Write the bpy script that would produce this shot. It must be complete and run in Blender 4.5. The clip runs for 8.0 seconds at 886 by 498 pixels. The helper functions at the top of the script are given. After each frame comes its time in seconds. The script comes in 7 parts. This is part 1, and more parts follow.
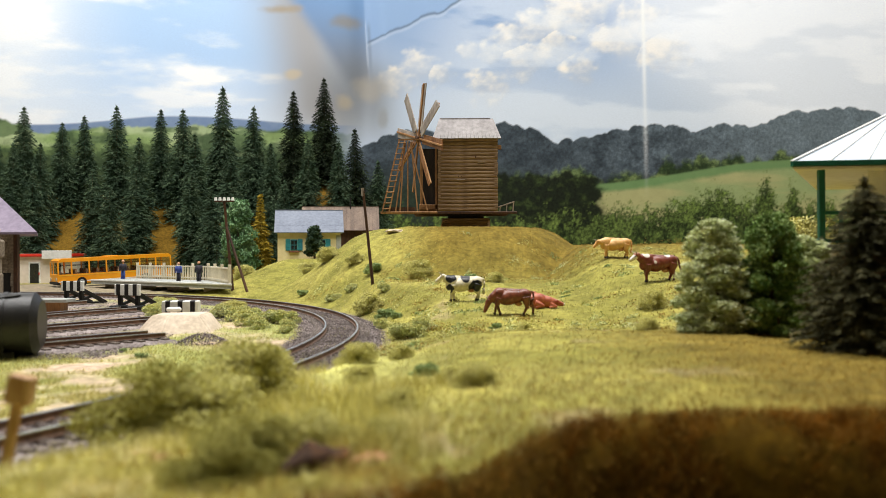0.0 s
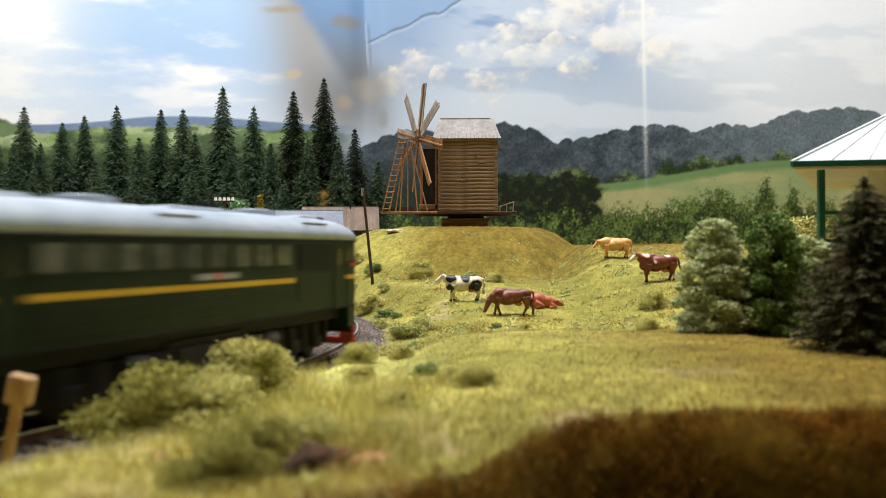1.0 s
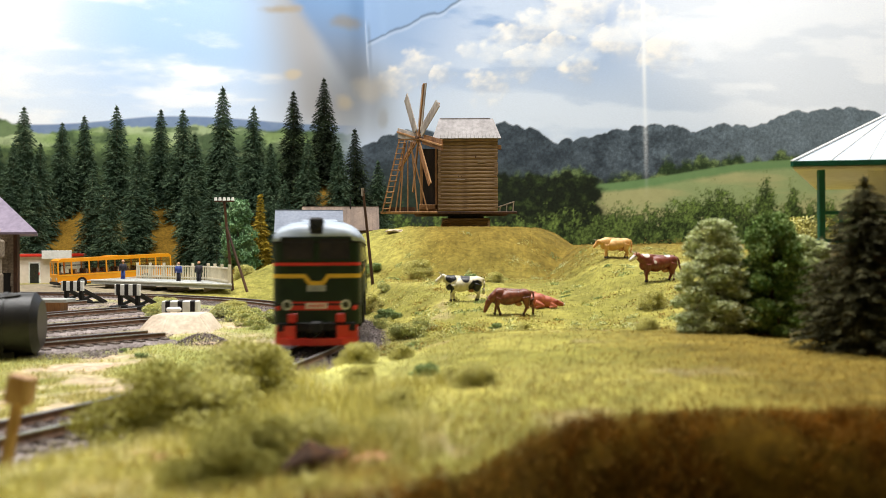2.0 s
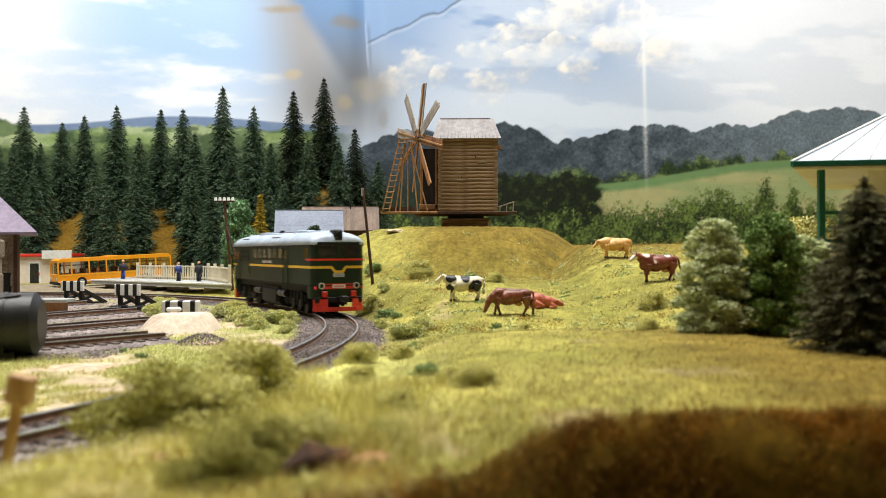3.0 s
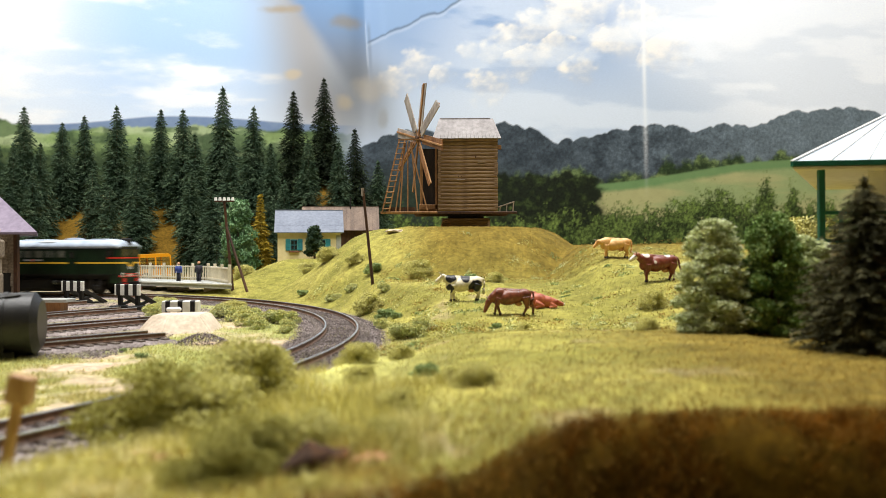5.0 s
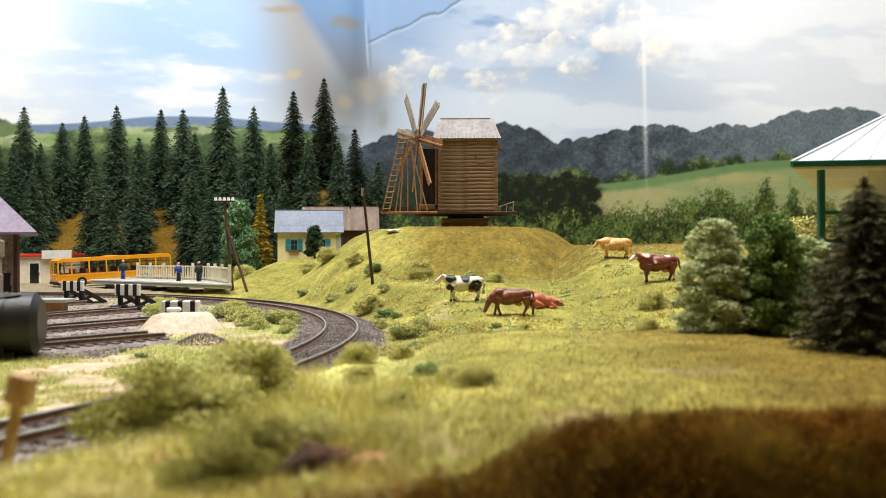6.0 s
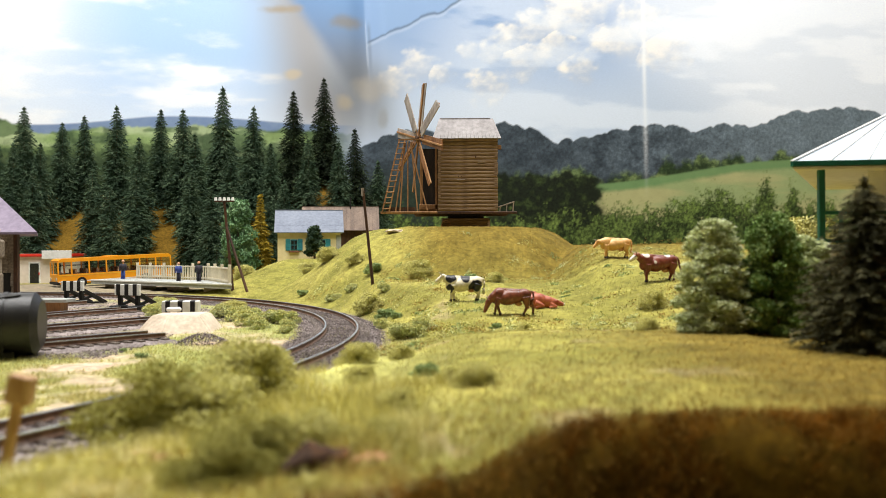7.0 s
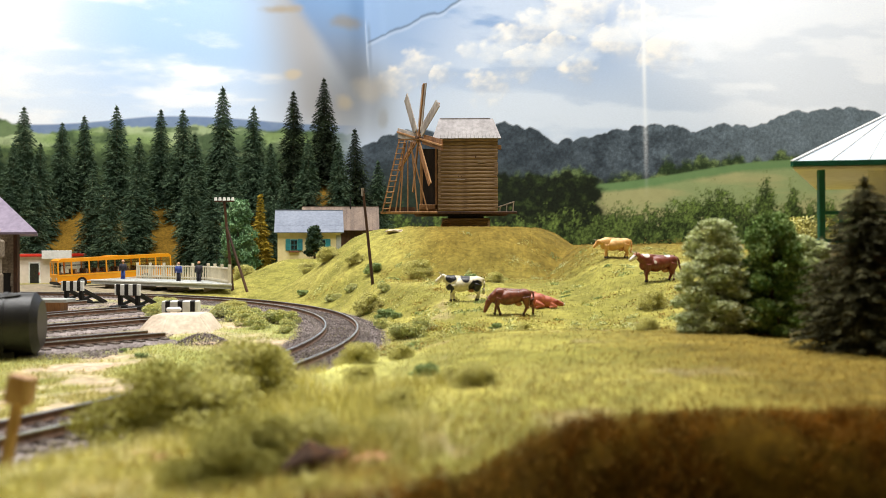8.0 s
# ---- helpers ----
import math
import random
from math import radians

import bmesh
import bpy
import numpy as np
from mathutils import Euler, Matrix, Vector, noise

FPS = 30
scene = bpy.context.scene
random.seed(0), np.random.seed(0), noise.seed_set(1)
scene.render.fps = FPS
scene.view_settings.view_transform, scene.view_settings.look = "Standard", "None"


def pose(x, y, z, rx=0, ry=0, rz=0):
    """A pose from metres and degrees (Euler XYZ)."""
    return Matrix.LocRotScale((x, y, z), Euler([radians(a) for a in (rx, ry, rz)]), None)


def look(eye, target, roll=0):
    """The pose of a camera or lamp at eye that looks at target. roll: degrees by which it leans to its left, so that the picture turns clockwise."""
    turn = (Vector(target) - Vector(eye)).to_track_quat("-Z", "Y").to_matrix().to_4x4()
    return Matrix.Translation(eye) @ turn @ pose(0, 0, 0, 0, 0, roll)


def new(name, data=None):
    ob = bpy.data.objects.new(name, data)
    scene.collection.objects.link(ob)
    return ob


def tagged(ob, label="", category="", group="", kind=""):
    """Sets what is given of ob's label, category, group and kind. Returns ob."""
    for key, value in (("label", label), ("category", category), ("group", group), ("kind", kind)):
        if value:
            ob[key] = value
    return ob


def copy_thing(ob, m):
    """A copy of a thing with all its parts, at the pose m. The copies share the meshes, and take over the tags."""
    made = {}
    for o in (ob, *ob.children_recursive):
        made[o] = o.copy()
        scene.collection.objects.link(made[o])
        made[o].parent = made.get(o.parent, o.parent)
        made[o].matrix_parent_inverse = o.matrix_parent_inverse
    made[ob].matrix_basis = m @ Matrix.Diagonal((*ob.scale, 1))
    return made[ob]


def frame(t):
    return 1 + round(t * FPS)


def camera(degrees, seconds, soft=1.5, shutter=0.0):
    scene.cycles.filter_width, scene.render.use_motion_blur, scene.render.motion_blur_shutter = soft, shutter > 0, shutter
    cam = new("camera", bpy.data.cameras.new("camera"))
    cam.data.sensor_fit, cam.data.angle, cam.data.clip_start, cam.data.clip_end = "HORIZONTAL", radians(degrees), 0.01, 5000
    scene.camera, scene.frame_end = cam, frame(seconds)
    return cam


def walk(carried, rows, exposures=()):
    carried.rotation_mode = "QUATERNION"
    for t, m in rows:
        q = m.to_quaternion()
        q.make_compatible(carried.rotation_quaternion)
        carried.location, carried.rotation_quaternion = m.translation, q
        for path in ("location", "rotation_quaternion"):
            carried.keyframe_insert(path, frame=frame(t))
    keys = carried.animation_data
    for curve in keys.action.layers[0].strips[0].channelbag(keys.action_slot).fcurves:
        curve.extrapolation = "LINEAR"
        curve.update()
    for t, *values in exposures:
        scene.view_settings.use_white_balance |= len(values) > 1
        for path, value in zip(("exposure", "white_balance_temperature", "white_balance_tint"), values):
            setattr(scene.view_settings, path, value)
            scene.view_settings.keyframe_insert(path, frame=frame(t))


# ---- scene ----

# All measures below are in centimetres of the model layout (1:87); U turns them into metres.
U = 0.01


def at(x, y, z, rx=0, ry=0, rz=0):
    return pose(x * U, y * U, z * U, rx, ry, rz)


# ---- camera: it stands still beside the layout ----
cam = camera(55.04, 8.0, 0.6, 0.9)
cam.data.dof.use_dof = True
cam.data.dof.focus_distance = 76 * U
cam.data.dof.aperture_fstop = 24
EYE = at(0, 0, 3.84, 90 + 0.14, 0.29, 0)
walk(cam, [(0.0, EYE), (8.0, EYE)], exposures=[(0.0, -0.1), (1.0, -0.09), (1.5, 0.04), (3.0, 0.06), (8.0, 0.06)])

# ---- light: a lit room with fluorescent ceiling panels above the layout ----
world = bpy.data.worlds.new("room_air")
scene.world = world
world.use_nodes = True
bg = world.node_tree.nodes["Background"]
bg.inputs[0].default_value = (0.95, 0.97, 1.0, 1)
bg.inputs[1].default_value = 0.25


def ceiling_lamp(x, y, sx, sy, power, colour):
    """A fluorescent tube panel hung under the ceiling; the third one is added fill."""
    data = bpy.data.lights.new("ceiling_lamp", "AREA")
    data.shape, data.size, data.size_y, data.energy, data.color = "RECTANGLE", sx * U, sy * U, power, colour
    ob = new("ceiling_lamp", data)
    ob.matrix_world = look((x * U, y * U, 148 * U), (x * U, (y + 0.01) * U, 0))
    return ob


# the third lamp is added, out of view, to brighten the near side
LAMPS = ((45, 70, 130, 24, 23.0, (1.0, 0.985, 0.96)), (-75, 70, 130, 24, 24.0, (1.0, 0.99, 0.97)), (-25, 22, 120, 20, 14.0, (1.0, 0.985, 0.96)))
for lamp in LAMPS:
    ceiling_lamp(*lamp)


# ---- materials ----
def rgb(h):
    """Linear colour from a hex code."""
    v = [int(h[i:i + 2], 16) / 255 for i in (0, 2, 4)]
    return tuple(c / 12.92 if c < 0.04045 else ((c + 0.055) / 1.055) ** 2.4 for c in v) + (1,)


def surface(name, c1, c2, size=1.0, rough=0.6, metal=0.0, bump=0.3, stretch=(1, 1, 1), c3=None, vary=0.0, spec=0.5, island=0.0):
    """A two-scale mottled surface. size: grain in centimetres; vary: brightness change from piece to piece."""
    m = bpy.data.materials.new(name)
    m.use_nodes = True
    nt = m.node_tree
    nodes, link = nt.nodes, nt.links.new
    bsdf = nodes["Principled BSDF"]
    tc = nodes.new("ShaderNodeTexCoord")
    mp = nodes.new("ShaderNodeMapping")
    mp.inputs["Scale"].default_value = [100 / size * s for s in stretch]
    link(tc.outputs["Object"], mp.inputs["Vector"])
    n1 = nodes.new("ShaderNodeTexNoise")
    n1.inputs["Scale"].default_value, n1.inputs["Detail"].default_value = 0.35, 4
    n2 = nodes.new("ShaderNodeTexNoise")
    n2.inputs["Scale"].default_value, n2.inputs["Detail"].default_value = 3.0, 5
    link(mp.outputs[0], n1.inputs["Vector"])
    link(mp.outputs[0], n2.inputs["Vector"])
    add = nodes.new("ShaderNodeMath")
    add.operation = "MULTIPLY_ADD"
    add.inputs[1].default_value = 0.5
    half = nodes.new("ShaderNodeMath")
    half.operation = "MULTIPLY"
    half.inputs[1].default_value = 0.5
    link(n2.outputs["Fac"], half.inputs[0])
    link(n1.outputs["Fac"], add.inputs[0])
    link(half.outputs[0], add.inputs[2])
    ramp = nodes.new("ShaderNodeValToRGB")
    e = ramp.color_ramp.elements
    e[0].position, e[0].color = 0.36, c1
    e[1].position, e[1].color = 0.64, c2
    if c3:
        k = ramp.color_ramp.elements.new(0.52)
        k.color = c3
    link(add.outputs[0], ramp.inputs["Fac"])
    colour = ramp.outputs["Color"]
    if vary or island:
        hsv = nodes.new("ShaderNodeHueSaturation")
        if island:
            src = nodes.new("ShaderNodeNewGeometry").outputs["Random Per Island"]
        else:
            src = nodes.new("ShaderNodeObjectInfo").outputs["Random"]
        rng = nodes.new("ShaderNodeMapRange")
        w = island or vary
        rng.inputs["To Min"].default_value, rng.inputs["To Max"].default_value = 1 - w, 1 + w
        link(src, rng.inputs["Value"])
        link(rng.outputs[0], hsv.inputs["Value"])
        link(colour, hsv.inputs["Color"])
        colour = hsv.outputs["Color"]
    link(colour, bsdf.inputs["Base Color"])
    bsdf.inputs["Roughness"].default_value = rough
    bsdf.inputs["Metallic"].default_value = metal
    bsdf.inputs["Specular IOR Level"].default_value = spec
    if bump:
        b = nodes.new("ShaderNodeBump")
        b.inputs["Strength"].default_value, b.inputs["Distance"].default_value = bump, 0.0006
        link(n2.outputs["Fac"], b.inputs["Height"])
        link(b.outputs[0], bsdf.inputs["Normal"])
    return m


def printed(name, attribute, rough=0.45, spec=0.3, grain=0.2, detail=0.0, leaf_scale=210):
    """A printed or flocked sheet whose colours lie in a colour attribute; its alpha says how leafy the fine detail is."""
    m = bpy.data.materials.new(name)
    m.use_nodes = True
    nt = m.node_tree
    link = nt.links.new
    a = nt.nodes.new("ShaderNodeAttribute")
    a.attribute_name = attribute
    bsdf = nt.nodes["Principled BSDF"]
    n = nt.nodes.new("ShaderNodeTexNoise")
    n.inputs["Scale"].default_value = 900
    mix = nt.nodes.new("ShaderNodeMix")
    mix.data_type, mix.blend_type = "RGBA", "MULTIPLY"
    mix.inputs["Factor"].default_value = grain
    rm = nt.nodes.new("ShaderNodeMapRange")
    rm.inputs["To Min"].default_value, rm.inputs["To Max"].default_value = 0.55, 1.45
    link(n.outputs["Fac"], rm.inputs["Value"])
    link(a.outputs["Color"], mix.inputs["A"])
    link(rm.outputs[0], mix.inputs["B"])
    colour = mix.outputs["Result"]
    if detail:
        tc = nt.nodes.new("ShaderNodeTexCoord")
        fine = nt.nodes.new("ShaderNodeTexNoise")
        fine.inputs["Scale"].default_value, fine.inputs["Detail"].default_value = leaf_scale, 4
        fine.inputs["Roughness"].default_value = 0.65
        link(tc.outputs["Object"], fine.inputs["Vector"])
        span = nt.nodes.new("ShaderNodeMapRange")
        span.inputs["From Min"].default_value, span.inputs["From Max"].default_value = 0.34, 0.68
        span.inputs["To Min"].default_value, span.inputs["To Max"].default_value = 0.25, 2.0
        link(fine.outputs["Fac"], span.inputs["Value"])
        leafy_mix = nt.nodes.new("ShaderNodeMix")
        leafy_mix.data_type, leafy_mix.blend_type = "RGBA", "MULTIPLY"
        link(a.outputs["Alpha"], leafy_mix.inputs["Factor"])
        link(colour, leafy_mix.inputs["A"])
        link(span.outputs[0], leafy_mix.inputs["B"])
        colour = leafy_mix.outputs["Result"]
    link(colour, bsdf.inputs["Base Color"])
    bsdf.inputs["Roughness"].default_value = rough
    bsdf.inputs["Specular IOR Level"].default_value = spec
    return m


def glass(name, tint=(0.8, 0.85, 0.85, 1)):
    m = bpy.data.materials.new(name)
    m.use_nodes = True
    b = m.node_tree.nodes["Principled BSDF"]
    b.inputs["Base Color"].default_value = tint
    b.inputs["Transmission Weight"].default_value = 1.0
    b.inputs["Roughness"].default_value = 0.08
    b.inputs["IOR"].default_value = 1.2
    return m


M_GRASS_BED = printed("flocked_ground", "flock", 0.95, 0.1, 0.7, 1.0, 300)
M_PRINT = printed("printed_backdrop", "print", 0.5, 0.25, 0.2, 1.0)
M_BALLAST = surface("ballast_stone", rgb("655b56"), rgb("b5a8a2"), 0.35, 0.9, 0, 0.8, c3=rgb("8a7d78"), island=0.35)
M_RAIL = surface("rusty_rail", rgb("543c2e"), rgb("8a6850"), 0.5, 0.6, 0.2, 0.2)
M_RAILHEAD = surface("worn_rail_head", rgb("b4b8be"), rgb("e2e6ec"), 0.5, 0.3, 0.7, 0.05)
M_SLEEPER = surface("sleeper", rgb("4a4038"), rgb("776a5e"), 0.3, 0.8, 0, 0.4, (1, 5, 1), vary=0.2)
M_GREEN_LOCO = surface("dark_green_enamel", rgb("0e1f10"), rgb("1a301a"), 2.0, 0.42, 0, 0.05, spec=0.3)
M_ROOF_GREY = surface("grey_roof_paint", rgb("9eabbc"), rgb("c0cbd8"), 1.5, 0.4, 0, 0.1)
M_YELLOW = surface("yellow_stripe", rgb("d8a82a"), rgb("e6b93a"), 1.0, 0.45, 0, 0)
M_RED = surface("red_paint", rgb("c8261a"), rgb("dd3a24"), 1.0, 0.45, 0, 0)
M_BLACK = surface("black_underframe", rgb("0e0e0e"), rgb("24211f"), 0.6, 0.6, 0, 0.3, spec=0.3)
M_DARK_GLASS = surface("dark_window", rgb("1a1c1a"), rgb("2c2e2a"), 1.0, 0.12, 0, 0)
M_CHROME = surface("lamp_lens", rgb("b9b9b0"), rgb("e6e6dd"), 0.5, 0.2, 0.3, 0)
M_WHITE = surface("white_paint", rgb("d8d8d2"), rgb("f0f0ea"), 0.8, 0.6, 0, 0.1)
M_LOG = surface("weathered_log", rgb("634c37"), rgb("ab9070"), 0.4, 0.8, 0, 0.6, (0.12, 1, 1), rgb("846a4d"), vary=0.13)
M_WOOD = surface("bare_wood", rgb("7a5430"), rgb("b08352"), 0.4, 0.7, 0, 0.4, (1, 1, 0.2), vary=0.15)
M_GREY_WOOD = surface("grey_weathered_board", rgb("7d6e60"), rgb("b8aa9a"), 0.4, 0.75, 0, 0.4, (1, 1, 0.2), vary=0.15)
M_RAW_WOOD = surface("raw_matchwood", rgb("a67a4e"), rgb("d8b488"), 0.4, 0.7, 0, 0.3, (1, 1, 0.2))
M_DARK_WOOD = surface("dark_stained_wood", rgb("2d1c12"), rgb("5a3a22"), 0.4, 0.7, 0, 0.4, (1, 1, 0.3), vary=0.1)
M_MILL_ROOF = surface("grey_board_roof", rgb("736d6b"), rgb("9a9492"), 0.9, 0.55, 0, 0.25, (1, 0.25, 1), vary=0.04)
M_BARN_ROOF = surface("brown_board_roof", rgb("5c4c42"), rgb("84705f"), 0.4, 0.7, 0, 0.4, (1, 0.25, 1), vary=0.15)
M_SLATE = surface("blue_grey_roof", rgb("6a7180"), rgb("868d9b"), 1.0, 0.6, 0, 0.2)
M_CREAM = surface("cream_plaster", rgb("e2cf98"), rgb("f2e3b4"), 1.5, 0.8, 0, 0.1)
M_PINK = surface("pale_plaster", rgb("d9cbbb"), rgb("ece0d2"), 1.5, 0.8, 0, 0.1)
M_TEAL = surface("teal_paint", rgb("2c7f8c"), rgb("3b97a2"), 0.8, 0.5, 0, 0.1)
M_PURPLE = surface("mauve_roof", rgb("6f6276"), rgb("8a7c90"), 1.2, 0.6, 0, 0.2)
M_ORANGE = surface("orange_bus_paint", rgb("ea9410"), rgb("f6a822"), 2.0, 0.3, 0, 0)
M_CONCRETE = surface("pale_concrete", rgb("b9a68f"), rgb("e0cfb8"), 0.7, 0.9, 0, 0.4)
M_DECK = surface("grey_deck", rgb("8f928f"), rgb("b9bbb5"), 1.0, 0.8, 0, 0.2)
M_STONE = surface("grey_stone", rgb("6e6255"), rgb("a39684"), 0.5, 0.9, 0, 0.6, vary=0.2)
M_BRICK = surface("red_brick", rgb("6d2f27"), rgb("93493b"), 0.4, 0.85, 0, 0.4, vary=0.2)
M_GREEN_PAINT = surface("green_paint", rgb("0c5140"), rgb("186a54"), 0.8, 0.45, 0, 0.1)
M_PAV_WALL = surface("white_plaster", rgb("dfdad6"), rgb("f2eeea"), 1.5, 0.8, 0, 0.1)
M_PALE_WOOD = surface("cream_painted_wood", rgb("cfc4a8"), rgb("e8dfc8"), 0.5, 0.7, 0, 0.2, vary=0.08)
M_PAV_ROOF = surface("pale_blue_roof", rgb("c6d3e2"), rgb("e6edf5"), 1.5, 0.45, 0, 0.1, (1, 1, 1))
M_TANK = surface("sooty_tank", rgb("141312"), rgb("2b2927"), 1.0, 0.4, 0.2, 0.2)
M_BARK = surface("bark", rgb("3d2c1d"), rgb("6a5038"), 0.3, 0.9, 0, 0.6, (1, 1, 0.3))
M_FIR = surface("fir_needles", rgb("25372a"), rgb("748463"), 0.8, 0.85, 0, 0.3, c3=rgb("485d44"), island=0.14, spec=0.2)
M_FIR_BLACK = surface("blackish_fir_needles", rgb("141d14"), rgb("4c5a3a"), 0.8, 0.85, 0, 0.3, c3=rgb("28341f"), island=0.25, spec=0.2)
M_FIR_DARK = surface("dark_fir_needles", rgb("36351f"), rgb("968a5a"), 0.8, 0.85, 0, 0.3, c3=rgb("5a5738"), island=0.25, spec=0.2)
M_PINE = surface("pale_pine_needles", rgb("7c8854"), rgb("e6eabc"), 0.5, 0.85, 0, 0.3, c3=rgb("b0b87c"), island=0.4, spec=0.2)
M_BROADLEAF = surface("green_leaves", rgb("4f7048"), rgb("a8c498"), 0.5, 0.8, 0, 0.3, c3=rgb("71946a"), island=0.35, spec=0.2)
M_YEL_LEAF = surface("yellow_larch", rgb("857018"), rgb("c4ac40"), 0.5, 0.85, 0, 0.3, island=0.3, spec=0.2)
M_BUSH = surface("olive_bush", rgb("b3ae5c"), rgb("e6e09e"), 0.5, 0.9, 0, 0.3, island=0.35, spec=0.15)
M_BUSH_DARK = surface("mossy_bush", rgb("8c8742"), rgb("c6c070"), 0.5, 0.9, 0, 0.3, island=0.35, spec=0.15)
M_BUSH_PALE = surface("pale_bush", rgb("a9b068"), rgb("dfe2ae"), 0.5, 0.9, 0, 0.3, island=0.3, spec=0.15)
M_BLADE = surface("static_grass", rgb("927838"), rgb("c4a65e"), 2.0, 0.8, 0, 0, c3=rgb("a98c48"), island=0.3, spec=0.15)
M_BLADE_GREEN = surface("fresh_static_grass", rgb("c2ba72"), rgb("f4ecba"), 2.0, 0.8, 0, 0, c3=rgb("ded690"), island=0.3, spec=0.15)
M_BLADE_BROWN = surface("brown_static_grass", rgb("644614"), rgb("bc8a36"), 1.5, 0.8, 0, 0, island=0.35, spec=0.15)
M_LOCO_GLASS = surface("reflecting_window", rgb("484a42"), rgb("7c7c70"), 1.2, 0.12, 0, 0)
M_PINE_TIP = surface("pale_needle_tips", rgb("d0d8a4"), rgb("f2f4d4"), 0.5, 0.85, 0, 0, island=0.25, spec=0.15)
M_GREEN_TIP = surface("fresh_needle_tips", rgb("76904c"), rgb("b0c280"), 0.5, 0.85, 0, 0, island=0.25, spec=0.15)
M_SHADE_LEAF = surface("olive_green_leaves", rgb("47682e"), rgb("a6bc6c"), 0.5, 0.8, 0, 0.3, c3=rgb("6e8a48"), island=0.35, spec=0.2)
M_WINDSCREEN = surface("dark_windscreen", rgb("1c1815"), rgb("38322b"), 1.2, 0.1, 0, 0)
M_SAIL_BOARD = surface("silvery_sail_board", rgb("7d736c"), rgb("b5aba2"), 0.35, 0.7, 0, 0.5, (1, 1, 0.2), vary=0.2)
M_BROWN_BOARD = surface("brown_sail_board", rgb("6b4526"), rgb("9a6c42"), 0.35, 0.7, 0, 0.5, (1, 1, 0.2), vary=0.2)
M_WEED = surface("weed_leaves", rgb("748a52"), rgb("b8c68c"), 0.4, 0.85, 0, 0, island=0.3, spec=0.15)


# ---- building tools ----
def part(name, bm, material, parent=None, label="", smooth=False):
    """Links a bmesh made in centimetres as one mesh object under a thing or a part."""
    bmesh.ops.scale(bm, vec=(U, U, U), verts=bm.verts)
    me = bpy.data.meshes.new(name)
    bm.to_mesh(me)
    bm.free()
    for m in material if isinstance(material, (list, tuple)) else [material]:
        me.materials.append(m)
    if smooth:
        me.shade_smooth()
    ob = new(name, me)
    if parent:
        ob.parent = parent
    if label:
        ob["label"] = label
    return ob


def thing(name, m, label, category, group=""):
    ob = new(name)
    ob.empty_display_size = 0.01
    ob.matrix_world = m
    return tagged(ob, label, category, group)


def box(bm, x0, x1, y0, y1, z0, z1, bevel=0.0, mi=0, turn=None):
    vs = [bm.verts.new(v) for v in ((x0, y0, z0), (x1, y0, z0), (x1, y1, z0), (x0, y1, z0), (x0, y0, z1), (x1, y0, z1), (x1, y1, z1), (x0, y1, z1))]
    fs = [bm.faces.new([vs[i] for i in f]) for f in ((3, 2, 1, 0), (4, 5, 6, 7), (0, 1, 5, 4), (1, 2, 6, 5), (2, 3, 7, 6), (3, 0, 4, 7))]
    for f in fs:
        f.material_index = mi
    if turn is not None:
        bmesh.ops.transform(bm, matrix=turn, verts=vs)
    if bevel:
        edges = list({e for f in fs for e in f.edges})
        bmesh.ops.bevel(bm, geom=edges, offset=bevel, segments=1, affect="EDGES", material=mi)
    return bm


def rod(bm, p0, p1, r0, r1=None, n=8, mi=0):
    p0, p1 = Vector(p0), Vector(p1)
    r1 = r0 if r1 is None else r1
    d = p1 - p0
    m = Matrix.Translation((p0 + p1) / 2) @ d.to_track_quat("Z", "Y").to_matrix().to_4x4()
    got = bmesh.ops.create_cone(bm, cap_ends=True, segments=n, radius1=r0, radius2=max(r1, 1e-4), depth=d.length, matrix=m)
    for v in got["verts"]:
        for f in v.link_faces:
            f.material_index = mi
    return bm


def plank(bm, p0, p1, w, t, up=(0, 0, 1), bevel=0.0, mi=0):
    """A board from p0 to p1, w wide across, t thick along up."""
    p0, p1 = Vector(p0), Vector(p1)
    d = p1 - p0
    x = d.normalized()
    z = Vector(up)
    z = (z - x * z.dot(x)).normalized()
    y = z.cross(x)
    m = Matrix((x, y, z)).transposed().to_4x4()
    m.translation = p0
    return box(bm, 0, d.length, -w / 2, w / 2, -t / 2, t / 2, bevel, mi, m)


def extrude_profile(bm, pts, axis, a0, a1, mi=0):
    """A closed profile of (u, v) swept along an axis: 'x' uses (y, z), 'y' uses (x, z), 'z' uses (x, y)."""
    def place(u, v, a):
        return {"x": (a, u, v), "y": (u, a, v), "z": (u, v, a)}[axis]
    lo = [bm.verts.new(place(u, v, a0)) for u, v in pts]
    hi = [bm.verts.new(place(u, v, a1)) for u, v in pts]
    n = len(pts)
    fs = [bm.faces.new(lo[::-1]), bm.faces.new(hi)]
    for i in range(n):
        fs.append(bm.faces.new((lo[i], lo[(i + 1) % n], hi[(i + 1) % n], hi[i])))
    for f in fs:
        f.material_index = mi
    bmesh.ops.recalc_face_normals(bm, faces=fs)
    return bm


